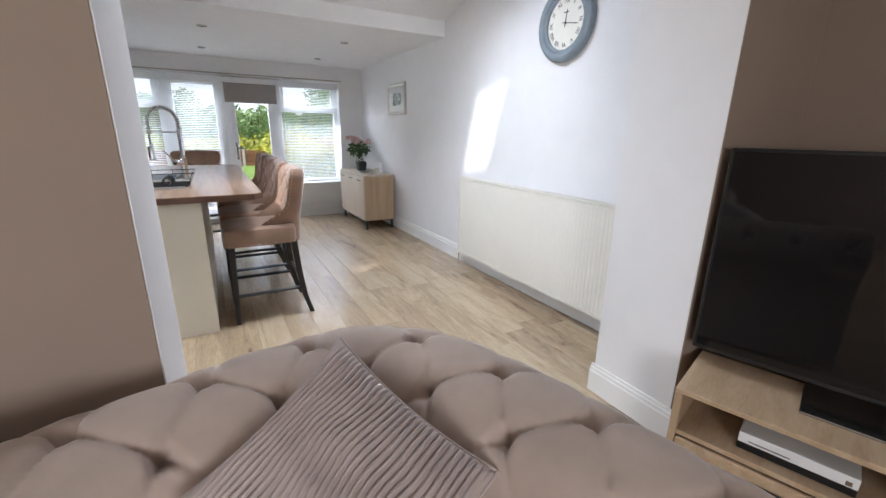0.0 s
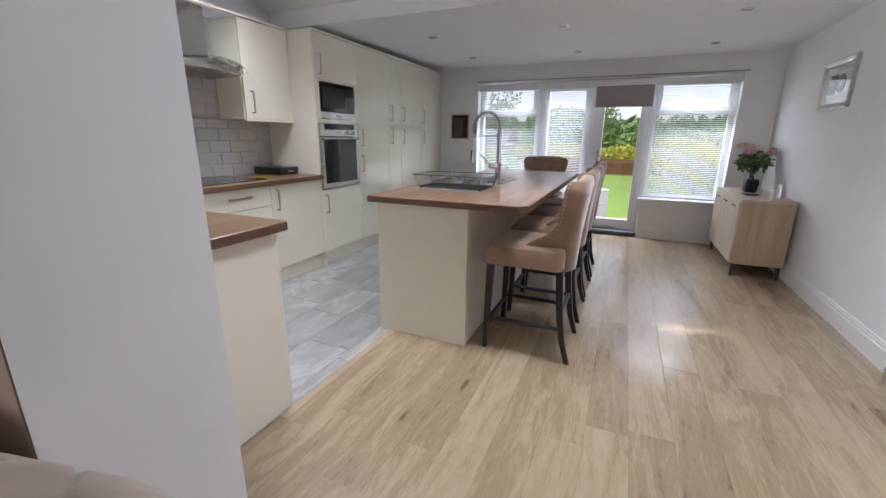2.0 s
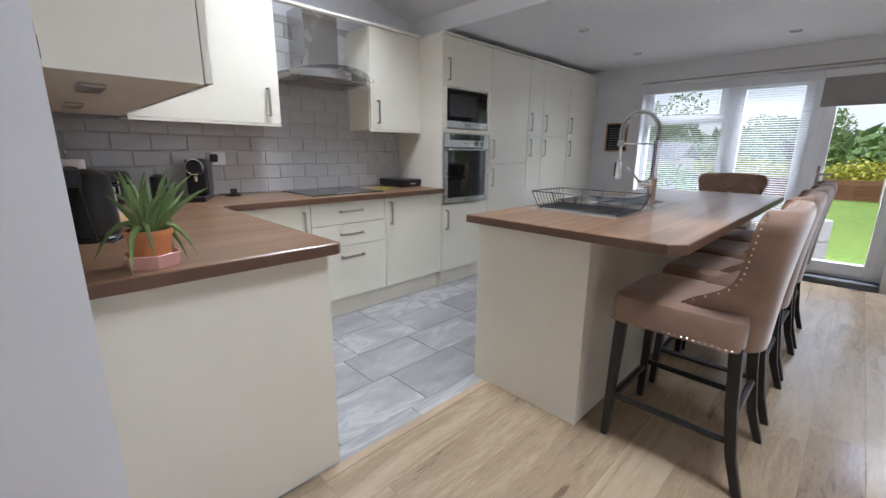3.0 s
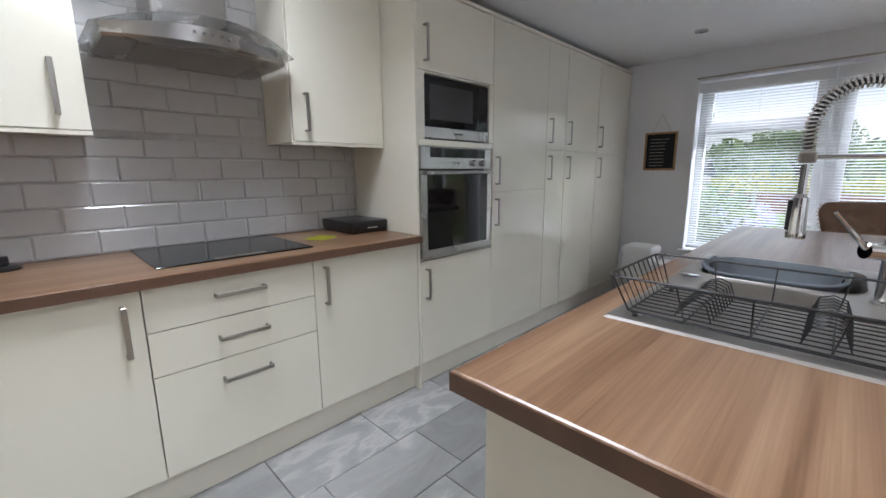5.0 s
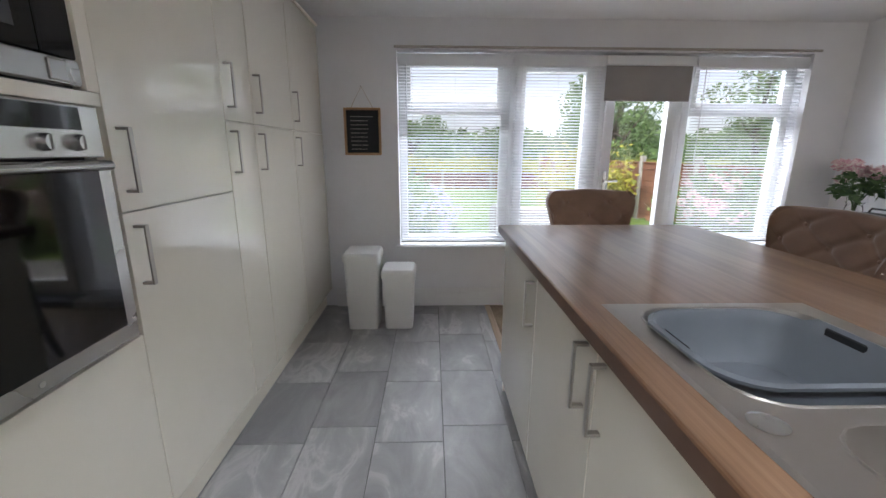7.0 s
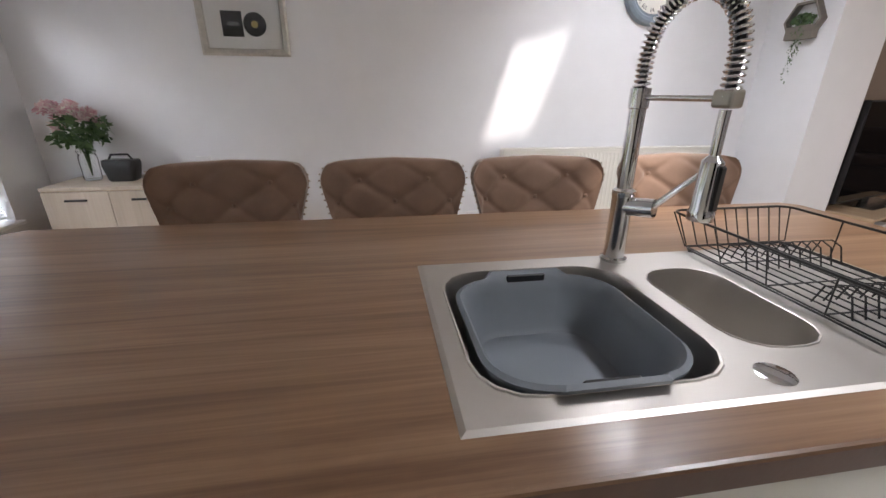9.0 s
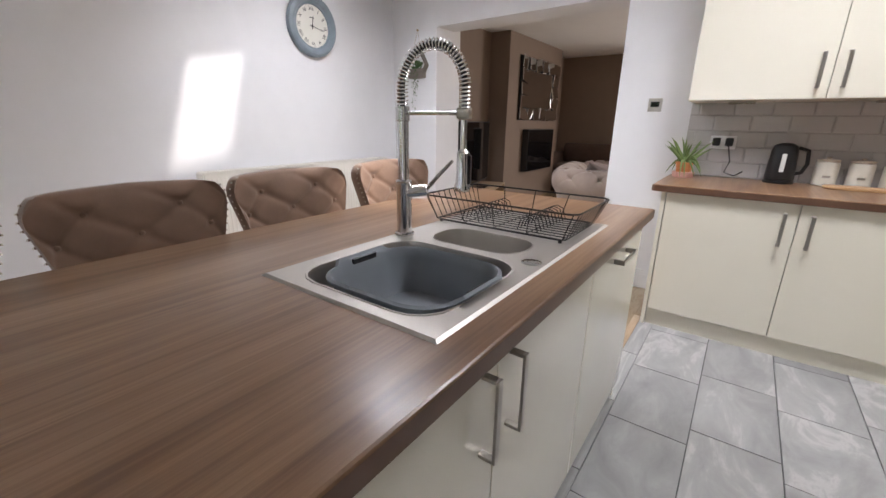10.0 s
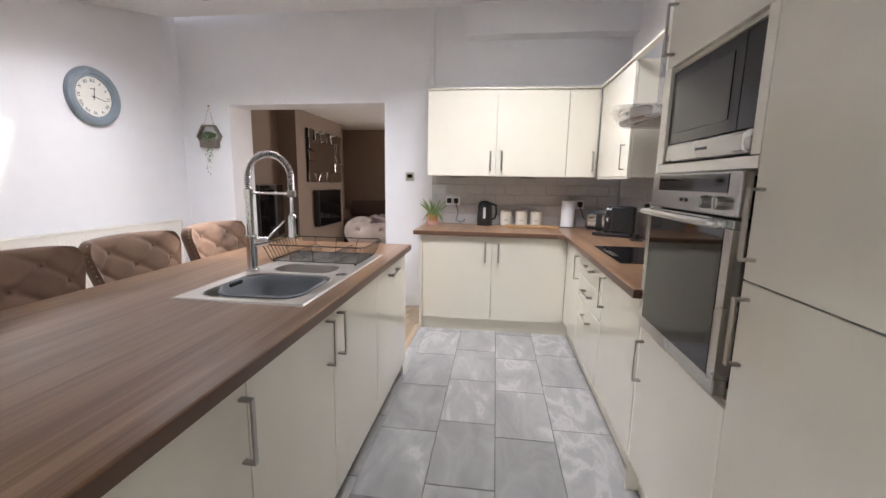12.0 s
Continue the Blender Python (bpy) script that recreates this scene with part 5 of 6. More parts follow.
# sideboard
s = thing("sideboard", (2.53, 6.03, 0), "oak sideboard with pale doors on black metal legs", "sideboard")
part("case", box(BM(), -0.205, 0.205, -0.555, 0.555, 0.125, 0.715, 0.003), M["oakz"], s)
part("top", box(BM(), -0.215, 0.21, -0.56, 0.56, 0.716, 0.738, 0.003), M["palewood"], s)
for k in range(3):
    d = part("door", box(BM(), -0.223, -0.206, -0.55 + 0.368 * k, -0.186 + 0.368 * k, 0.135, 0.712, 0.002), M["palewood"], s)
    part("handle", box(BM(), -0.24, -0.2235, -0.43 + 0.368 * k, -0.31 + 0.368 * k, 0.655, 0.667, 0.002), M["black"], d)
for a in (-1, 1):
    for b in (-1, 1):
        part("leg", box(BM(), a * 0.18 - 0.014, a * 0.18 + 0.014, b * 0.52 - 0.014, b * 0.52 + 0.014, 0.0, 0.125, 0.002), M["black"], s)
    part("rail", box(BM(), a * 0.18 - 0.012, a * 0.18 + 0.012, -0.506, 0.506, 0.10, 0.1245), M["black"], s)
v = thing("flower_vase", (2.57, 6.43, 0.738), "clear glass vase of pink and white flowers", "vase")
bm = BM()
lathe(bm, [(0.0, 0.0), (0.045, 0.0), (0.05, 0.02), (0.052, 0.14), (0.045, 0.17), (0.055, 0.19), (0.05, 0.19), (0.041, 0.168), (0.047, 0.14), (0.045, 0.012), (0.0, 0.01)], 20)
part("glass", bm, M["glass"], v, smooth=True)
rng = random.Random(11)
bm = BM()
for k in range(10):
    a = rng.random() * 6.28
    tube(bm, [(0, 0, 0.03), (0.015 * math.cos(a), 0.015 * math.sin(a), 0.18), (0.11 * math.cos(a), 0.11 * math.sin(a), 0.30 + 0.08 * rng.random())], 0.003, 5)
leaf_ball(bm, 260, (0, 0, 0.31), (0.16, 0.16, 0.12), 0.036, rng)
part("leaves", bm, M["stem"], v)
for k in range(17):
    a = rng.random() * 6.28
    rr = 0.17 * math.sqrt(rng.random())
    bm = BM()
    leaf_ball(bm, 80, (0, 0, 0), (0.038, 0.038, 0.03), 0.02, rng)
    part("flower", bm, M["petal"], v).matrix_basis = pose(rr * math.cos(a), rr * math.sin(a), 0.33 + 0.14 * rng.random())
b = thing("black_bag", (2.53, 6.22, 0.738), "small black bag-shaped box with a handle on the sideboard", "box")
bm = BM()
loft(bm, [[(x * k, y * k2, z) for x, y in round_rect(-0.06, 0.06, -0.10, 0.10, 0.03, 4)] for z, k, k2 in ((0, 0.8, 0.7), (0.01, 0.9, 0.8), (0.10, 1.0, 1.0), (0.13, 0.85, 1.0), (0.135, 0.7, 0.95))])
part("body", bm, M["black"], b, smooth=True)
part("grip", tube(BM(), [(0, -0.07, 0.13), (0, -0.05, 0.165), (0, 0.05, 0.165), (0, 0.07, 0.13)], 0.007, 8), M["black"], b, smooth=True)
b = thing("silver_tray", (2.47, 5.89, 0.738), "small oval silver dish on the sideboard", "dish")
part("dish", lathe(BM(), [(0.0, 0.004), (0.05, 0.004), (0.085, 0.018), (0.09, 0.018), (0.055, 0.0), (0.0, 0.0)], 28), M["silver"], b, smooth=True)
b = thing("candle_jar", (2.53, 5.57, 0.738), "small pale candle jar on the sideboard", "candle")
part("jar", lathe(BM(), [(0.0, 0.0), (0.035, 0.0), (0.038, 0.01), (0.038, 0.08), (0.034, 0.085), (0.0, 0.07)], 20), M["canister"], b, smooth=True)
b = thing("photo_frame", (2.66, 5.77, 0.738), "small white photo frame standing on the sideboard", "photo frame")
part("frame", box(BM(), -0.008, 0.008, -0.05, 0.05, 0.0, 0.13, 0.003), M["gloss"], b)

# chalkboard on the garden wall
c = thing("chalkboard", (-1.012, GY, 1.242), "small wooden-framed chalkboard hanging on a cord", "chalkboard")
bm = BM()
frame_rect(bm, -0.14, 0.14, 0, 0.35, -0.018, -0.002, 0.018)
part("surround", bm, M["board"], c)
bd = part("slate", box(BM(), -0.123, 0.123, -0.01, -0.004, 0.017, 0.333), M["chalk"], c)
rng = random.Random(3)
bm = BM()
for k in range(9):
    z = 0.285 - 0.03 * k
    x = -0.09
    while x < 0.03 + 0.05 * (k == 0):
        w = 0.008 + 0.016 * rng.random()
        box(bm, x, x + w, -0.0108, -0.0101, z - 0.0022, z + 0.0022)
        x += w + 0.005
part("chalk_writing", bm, M["silver"], bd)
part("cord", tube(BM(), [(-0.09, -0.012, 0.335), (0.0, -0.012, 0.50), (0.09, -0.012, 0.335)], 0.002, 5), M["oak"], c)
part("hook", cyl(BM(), (0, -0.02, 0.502), (0, 0.0, 0.502), 0.004, n=8), M["handle"], c)

# bins
for x, y, w, hgt in ((-0.985, 6.47, 0.122, 0.575), (-0.728, 6.47, 0.114, 0.45)):
    b = thing("lidded_bin", (x, y, 0), "white plastic lidded bin by the garden wall", "bin", "bins by the wall")
    bm = BM()
    loft(bm, [[(a * k, c2 * k, z) for a, c2 in round_rect(-w, w, -w * 1.1, w * 1.1, 0.03, 4)] for z, k in ((0.0, 0.86), (0.006, 0.88), (hgt - 0.06, 1.0))])
    part("tub", bm, M["binwhite"], b, smooth=True)
    bm = BM()
    loft(bm, [[(a * k, c2 * k, z) for a, c2 in round_rect(-w, w, -w * 1.1, w * 1.1, 0.03, 4)] for z, k in ((hgt - 0.062, 1.07), (hgt - 0.03, 1.08), (hgt - 0.012, 1.04), (hgt, 0.95))])
    part("lid", bm, M["binwhite"], b, smooth=True)

# ---- on the worktops ----
Z = WZ1
k = thing("kettle", (-0.60, 1.66, Z), "black plastic jug kettle", "kettle")
part("base", lathe(BM(), [(0, 0), (0.078, 0), (0.08, 0.012), (0.07, 0.02), (0, 0.02)], 24), M["black"], k, smooth=True)
part("jug", lathe(BM(), [(0, 0.021), (0.074, 0.021), (0.076, 0.03), (0.066, 0.20), (0.058, 0.225), (0.03, 0.24), (0, 0.243)], 24), M["black"], k, smooth=True)
part("handle", tube(BM(), [(-0.06, 0, 0.215), (-0.11, 0, 0.20), (-0.118, 0, 0.12), (-0.10, 0, 0.07), (-0.07, 0, 0.06)], 0.011, 8), M["black"], k, smooth=True)
part("water_gauge", box(BM(), -0.012, 0.012, 0.066, 0.074, 0.07, 0.18, 0.003), M["lens"], k)
for x in (-0.815, -0.965, -1.11):
    c = thing("storage_canister", (x, 1.62, Z), "cream ceramic storage canister with a wooden lid", "canister", "row of canisters")
    part("jar", lathe(BM(), [(0, 0), (0.052, 0), (0.057, 0.006), (0.057, 0.13), (0.053, 0.138), (0, 0.138)], 24), M["canister"], c, smooth=True)
    part("lid", lathe(BM(), [(0.05, 0.1385), (0.054, 0.142), (0.054, 0.152), (0.012, 0.156), (0.012, 0.166), (0, 0.168)], 24), M["palewood"], c, smooth=True)
    part("heart_mark", box(BM(), -0.018, 0.018, 0.0568, 0.0578, 0.05, 0.062), M["handle"], c)
b = thing("chopping_board", (-1.06, 1.76, Z), "long beech serving board lying on the worktop", "chopping board")
bm = BM()
loft(bm, [[(x * s2, y * s2, z) for x, y in round_rect(-0.26, 0.26, -0.06, 0.06, 0.055, 6)] for z, s2 in ((0.0005, 0.97), (0.005, 1.0), (0.013, 1.0), (0.017, 0.98))])
part("board", bm, M["board"], b, smooth=True)
r = thing("kitchen_roll", (-1.41, 1.66, Z), "white kitchen roll on a steel stand", "kitchen roll")
part("stand", lathe(BM(), [(0, 0), (0.075, 0), (0.075, 0.008), (0.006, 0.01), (0.006, 0.29), (0.01, 0.295), (0.01, 0.305), (0, 0.307)], 24), M["steel"], r, smooth=True)
part("roll", lathe(BM(), [(0.02, 0.0105), (0.062, 0.0105), (0.063, 0.02), (0.063, 0.25), (0.062, 0.258), (0.02, 0.258)], 28), M["towel"], r, smooth=True)
t2 = thing("toaster", (-1.71, 1.80, Z), "black and chrome two-slot toaster", "toaster", turn=-35)
bm = BM()
loft(bm, [[(x * k2, y * k2, z) for x, y in round_rect(-0.15, 0.15, -0.09, 0.09, 0.05, 5)] for z, k2 in ((0.008, 0.9), (0.015, 0.97), (0.12, 1.0), (0.165, 0.96), (0.185, 0.85))])
part("shell", bm, M["black"], t2, smooth=True)
for x in (-0.07, 0.07):
    part("chrome_panel", box(BM(), x - 0.045, x + 0.045, 0.086, 0.093, 0.035, 0.145, 0.01, 2), M["chrome"], t2)
    # solid black strip, its colour gives the shade of an open slot
    part("slot", box(BM(), -0.11, 0.11, x * 0.5 - 0.014, x * 0.5 + 0.014, 0.1855, 0.187), M["dark"], t2)
    part("lever", box(BM(), x - 0.015, x + 0.015, 0.093, 0.115, 0.11, 0.122, 0.003), M["black"], t2)
for a in (-0.11, 0.11):
    for c2 in (-0.06, 0.06):
        part("foot", cyl(BM(), (a, c2, 0), (a, c2, 0.01), 0.012, n=8), M["black"], t2)
m = thing("coffee_machine", (-1.72, 2.28, Z), "black capsule coffee machine with chrome details", "coffee machine", turn=-25)
part("base", box(BM(), -0.10, 0.20, -0.06, 0.06, 0.0, 0.03, 0.008, 2), M["black"], m)
part("tower", box(BM(), -0.12, 0.06, -0.06, 0.06, 0.031, 0.25, 0.015, 2), M["black"], m)
bm = BM()
cyl(bm, (-0.09, 0, 0.20), (0.11, 0, 0.20), 0.055, 0.048, 22)
part("brew_head", bm, M["black"], m, smooth=True)
bm = BM()
tube(bm, [(0.105, 0.045 * math.cos(a), 0.205 + 0.045 * math.sin(a)) for a in [2 * math.pi * k2 / 20 for k2 in range(21)]], 0.006, 8)
part("chrome_ring", bm, M["chrome"], m, smooth=True)
part("spout", cyl(BM(), (0.09, 0, 0.15), (0.09, 0, 0.118), 0.014, 0.01, 12), M["chrome"], m)
part("drip_grid", box(BM(), 0.07, 0.19, -0.05, 0.05, 0.0302, 0.036, 0.003), M["chrome"], m)
part("lever", box(BM(), -0.16, -0.1, -0.02, 0.02, 0.20, 0.215, 0.004), M["chrome"], m)
w = thing("milk_frother", (-1.70, 2.06, Z), "black milk frother with a chrome base", "milk frother")
part("jug", lathe(BM(), [(0, 0.02), (0.045, 0.02), (0.046, 0.03), (0.044, 0.15), (0.02, 0.165), (0, 0.168)], 20), M["black"], w, smooth=True)
part("stand", lathe(BM(), [(0, 0), (0.055, 0), (0.057, 0.012), (0.045, 0.0195), (0, 0.0195)], 20), M["chrome"], w, smooth=True)
d = thing("charging_dock", (-1.79, 2.50, Z), "small black charging dock with a cable", "charger")
part("puck", lathe(BM(), [(0, 0), (0.05, 0), (0.052, 0.008), (0.04, 0.016), (0, 0.017)], 20), M["black"], d, smooth=True)
part("post", box(BM(), -0.012, 0.012, -0.02, 0.02, 0.0171, 0.05, 0.004), M["black"], d)
part("cable", tube(BM(), [(-0.05, 0, 0.006), (-0.11, -0.06, 0.006), (-0.14, -0.12, 0.03), (-0.165, -0.11, 0.16)], 0.0035, 6), M["black"], d, smooth=True)
b = thing("set_top_box", (-1.73, 3.92, Z), "black set-top box lying on the worktop", "set-top box")
bm = BM()
loft(bm, [[(x * k2, y * k2, z) for x, y in round_rect(-0.163, 0.163, -0.125, 0.125, 0.02, 4)] for z, k2 in ((0.004, 0.93), (0.012, 0.97), (0.052, 1.0), (0.064, 0.985), (0.068, 0.95))])
part("case", bm, M["black"], b, smooth=True)
part("badge", box(BM(), 0.1585, 0.1637, -0.02, 0.045, 0.028, 0.033), M["paper"], b)
for a in (-0.12, 0.12):
    for c2 in (-0.09, 0.09):
        part("foot", cyl(BM(), (a, c2, 0), (a, c2, 0.005), 0.01, n=8), M["black"], b)
c = thing("dish_cloth", (-1.60, 3.63, Z), "crumpled lime-green dish cloth beside the hob", "cloth", turn=25)
bm = BM()
rows = []
for i in range(17):
    rows.append([])
    for j in range(17):
        x, y = (i / 16 - 0.5) * 0.12, (j / 16 - 0.5) * 0.13
        hgt = 0.004 + 0.010 * abs(noise.noise(Vector((x * 45, y * 45, 2.0)))) + 0.006 * abs(noise.noise(Vector((x * 110, y * 110, 5.0))))
        edge = min(i, j, 16 - i, 16 - j) / 3
        rows[-1].append((x * (1 + 0.1 * math.sin(9 * y * 20)), y, hgt * min(1, edge) + 0.002))
sheet(bm, rows)
bmesh.ops.solidify(bm, geom=bm.faces[:], thickness=-0.002)
part("fabric", bm, M["cloth"], c, smooth=True)

# aloe in a pot
p = thing("aloe_plant", (-0.085, 1.735, Z), "aloe plant in an orange pot on a pink dish", "potted plant")
part("dish", lathe(BM(), [(0, 0), (0.062, 0), (0.07, 0.035), (0.066, 0.037), (0.058, 0.008), (0, 0.007)], 6), M["pink"], p)
part("pot", lathe(BM(), [(0, 0.0085), (0.042, 0.0085), (0.052, 0.085), (0.056, 0.086), (0.056, 0.10), (0.05, 0.10), (0.046, 0.08), (0, 0.078)], 24), M["orange"], p, smooth=True)
rng = random.Random(8)
for kk in range(30):
    a = rng.random() * 6.28
    ln = 0.13 + 0.12 * rng.random()
    out = 0.04 + 0.11 * rng.random()
    droop = -0.17 if kk % 3 == 0 else 0.02
    bm = BM()
    pts, rad = [], []
    for q in range(7):
        f2 = q / 6
        pts.append((0.01 * math.cos(a) + out * f2 ** 1.1 * math.cos(a + 0.3 * f2), 0.01 * math.sin(a) + out * f2 ** 1.1 * math.sin(a + 0.3 * f2), 0.085 + ln * f2 * (1 - 0.35 * f2) + droop * f2 ** 2))
        rad.append(0.0115 * (1 - f2) ** 0.7 + 0.0006)
    tube(bm, pts, rad, 6)
    part("leaf", bm, M["leaf"], p, smooth=True)

# sockets and plugs over the worktops
p = wall_plate("wall_socket", (-0.27, OY + 0.012, 1.14), "y", "white double wall socket with two black plugs", "socket")
for x in (-0.036, 0.036):
    part("plug", box(BM(), x - 0.022, x + 0.022, 0.0095, 0.045, -0.022, 0.03, 0.007, 2), M["black"], p)
part("cable", tube(BM(), [(-0.036, 0.04, -0.02), (-0.06, 0.05, -0.12), (-0.04, 0.06, -0.19), (-0.10, 0.10, -0.205), (-0.14, 0.16, -0.17)], 0.004, 6), M["black"], p, smooth=True)
p = wall_plate("wall_socket", (-1.53, OY + 0.012, 1.13), "y", "white wall socket with a black plug behind the kitchen roll", "socket", 0.086)
part("plug", box(BM(), -0.022, 0.022, 0.0095, 0.045, -0.022, 0.03, 0.007, 2), M["black"], p)
part("cable", tube(BM(), [(0.0, 0.04, -0.02), (-0.03, 0.06, -0.12), (-0.10, 0.12, -0.19), (-0.16, 0.18, -0.16)], 0.004, 6), M["black"], p, smooth=True)
p = wall_plate("wall_socket", (LX + 0.012, 2.46, 1.16), "x", "white wall socket on the tiled wall", "socket", 0.086)
part("plug", box(BM(), 0.0095, 0.045, -0.06, -0.016, -0.022, 0.03, 0.007, 2), M["black"], p)

# ---- lounge ----
# buttoned corner sofa: a rolled rim along a bent line
sofa = thing("buttoned_sofa", (0.5, 0.635, 0), "mink velvet buttoned chesterfield sofa with a rounded corner", "sofa")
LINE = [Vector(p) for p in ((-0.95, 0.64), (-0.3, 0.765), (0.25, 0.89), (0.52, 0.975), (0.70, 1.02), (0.83, 1.02), (0.925, 0.955), (0.985, 0.84), (1.03, 0.66), (1.075, 0.44), (1.10, 0.22))]


def smooth_line(pts, n):
    """Evenly spaced points on a soft curve through the given ones."""
    fine = []
    for i in range(len(pts) - 1):
        p0, p1, p2, p3 = pts[max(i - 1, 0)], pts[i], pts[i + 1], pts[min(i + 2, len(pts) - 1)]
        for k in range(24):
            u = k / 24
            fine.append(0.5 * (2 * p1 + (p2 - p0) * u + (2 * p0 - 5 * p1 + 4 * p2 - p3) * u * u + (3 * p1 - p0 - 3 * p2 + p3) * u ** 3))
    fine.append(pts[-1])
    cum = [0.0]
    for a, b in zip(fine, fine[1:]):
        cum.append(cum[-1] + (b - a).length)
    out, j = [], 0
    for k in range(n + 1):
        d = cum[-1] * k / n
        while j < len(cum) - 2 and cum[j + 1] < d:
            j += 1
        out.append(fine[j].lerp(fine[j + 1], (d - cum[j]) / max(1e-9, cum[j + 1] - cum[j])))
    return out, cum[-1]


NS, NW = 620, 120
line, total = smooth_line(LINE, NS)
# cross-section, from the outer foot over the roll to the seat: out-of-line, height
PROFILE = [Vector((p[0], p[1] + 0.035 * min(1, p[1] / 0.4))) for p in ((0.10, 0.06), (0.105, 0.30), (0.10, 0.46), (0.125, 0.55), (0.165, 0.63), (0.17, 0.71), (0.135, 0.775), (0.07, 0.80), (0.0, 0.795), (-0.07, 0.765), (-0.115, 0.70), (-0.13, 0.60), (-0.14, 0.46), (-0.145, 0.40))]
prof, plen = smooth_line(PROFILE, NW)
rows = []
for i in range(NS + 1):
    tg = (line[min(i + 1, NS)] - line[max(i - 1, 0)]).normalized()
    nrm = Vector((-tg.y, tg.x))
    s_along = total * i / NS
    row = []
    for j in range(NW + 1):
        w = plen * j / NW
        pt = (prof[min(j + 1, NW)] - prof[max(j - 1, 0)]).normalized()
        pn = Vector((pt.y, -pt.x))
        a = (s_along + 0.07) / 0.20
        b = (w - 0.85) / 0.26
        p, q = a + b, a - b
        dp, dq = abs(p - round(p)), abs(q - round(q))
        inside = max(0.0, min(1.0, (w - 0.60) / 0.10)) * max(0.0, min(1.0, (plen - w) / 0.12))
        btn = math.exp(-(dp * dp + dq * dq) / 0.012)
        fold = max(math.exp(-(dp / 0.035) ** 2), math.exp(-(dq / 0.035) ** 2)) * (0.25 + 0.75 * math.exp(-(min(dp + dq, 0.5) / 0.33) ** 2))
        dep = inside * (0.046 * btn + 0.015 * fold - 0.004 * min(1.0, 3 * min(dp, dq)))
        puff = 0.006 * noise.noise(Vector((s_along * 6, w * 6, 0.3)))
        fine_fold = 0.0025 * inside * math.sin(s_along * 95 + 6 * math.sin(w * 14)) * math.exp(-(dp * dq) / 0.03) * 0.5
        o = prof[j] + pn * (puff + fine_fold - dep)
        c = line[i] + nrm * o.x
        row.append((c.x - 0.5, c.y - 0.6, o.y))
    rows.append(row)
bm = BM()
vs = sheet(bm, rows)
rim = part("rolled_back", bm, M["sofa"], sofa, smooth=True)
rim.data.set_sharp_from_angle(angle=radians(120))
# buttons
for kk in range(int(total / 0.10) + 1):
    for row_b in range(-1, 3):
        # whole crossings: a whole with b whole, or both halves
        for half in (0, 0.5):
            a = kk / 2
            b = row_b + half
            if (a + b) % 1 > 1e-6 or (a - b) % 1 > 1e-6:
                continue
            s_along = a * 0.20 - 0.07
            w = b * 0.26 + 0.85
            if not (0.68 < w < plen - 0.1 and 0.05 < s_along < total - 0.05):
                continue
            i, j = round(s_along / total * NS), round(w / plen * NW)
            c = Vector(rows[i][j])
            nn = (Vector(rows[min(i + 3, NS)][j]) - Vector(rows[max(i - 3, 0)][j])).cross(Vector(rows[i][min(j + 3, NW)]) - Vector(rows[i][max(j - 3, 0)])).normalized()
            bt = part("button", lathe(BM(), [(0.0, 0.005), (0.006, 0.004), (0.010, 0.0), (0.010, -0.003)], 10), M["sofa"], rim, smooth=True)
            bt.matrix_basis = Matrix.Translation(c) @ nn.to_track_quat("Z", "Y").to_matrix().to_4x4()
# seat and base inside the rim
bm = BM()
loft(bm, [[(x, y, z) for x, y in round_rect(-1.42 + d, 0.47 - d, -0.42 + d, 0.20 - d, 0.10, 5)] for z, d in ((0.20, 0.0), (0.40, 0.0), (0.44, 0.015), (0.455, 0.05))])
part("seat_cushion", bm, M["sofa"], sofa, smooth=True)
bm = BM()
box(bm, -1.43, 0.50, -0.41, 0.20, 0.05, 0.20, 0.01)
part("base", bm, M["sofa"], sofa)
for a in (-1.38, 0.45):
    for b in (-0.36, 0.15):
        part("foot", cyl(BM(), (a, b, 0.0), (a, b, 0.05), 0.02, 0.028, 12), M["blackwood"], sofa)

# pleated cushion standing on a corner against the sofa's corner
cu = thing("scatter_cushion", (0, 0, 0), "pleated taupe satin scatter cushion leaning on the sofa", "cushion")
tip, right, left = Vector((0.77, 0.99, 0.90)), Vector((0.93, 0.675, 0.77)), Vector((0.46, 0.835, 0.77))
e1, e2 = right - tip, left - tip
nrm = e1.cross(e2).normalized()
if nrm.z < 0:
    nrm = -nrm
N, NV2 = 228, 56
top, bot = [], []
for i in range(N + 1):
    ra, rb = [], []
    for j in range(NV2 + 1):
        u, v = i / N, j / NV2
        puff = (max(0.0, 16 * u * (1 - u) * v * (1 - v))) ** 0.55 * 0.075
        pin = 0.03 * math.sin(math.pi * u) ** 2
        pleat = 0.0085 * abs(math.sin(math.pi * (u * 32 + 1.1 * noise.noise(Vector((u * 3, v * 3.5, 1)))))) + 0.006 * noise.noise(Vector((u * 7, v * 7, 4)))
        edge = min(u, v, 1 - u, 1 - v)
        base = tip + e1 * (u + (0.5 - u) * 0.10 * 4 * v * (1 - v)) + e2 * (v + (0.5 - v) * 0.10 * 4 * u * (1 - u))
        ra.append(base + nrm * (puff + pleat * min(1, edge * 14)))
        rb.append(base - nrm * puff * 0.8)
    top.append(ra)
    bot.append(rb)
bm = BM()
sheet(bm, top)
sheet(bm, bot)
bmesh.ops.remove_doubles(bm, verts=bm.verts[:], dist=0.0005)
part("cover", bm, M["cushion"], cu, smooth=True).data.set_sharp_from_angle(angle=radians(120))
bm = BM()
lp = top[0] + [r[-1] for r in top][1:] + top[-1][::-1][1:] + [r[0] for r in top][::-1][1:]
tube(bm, lp[::5] + lp[:1], 0.004, 6)
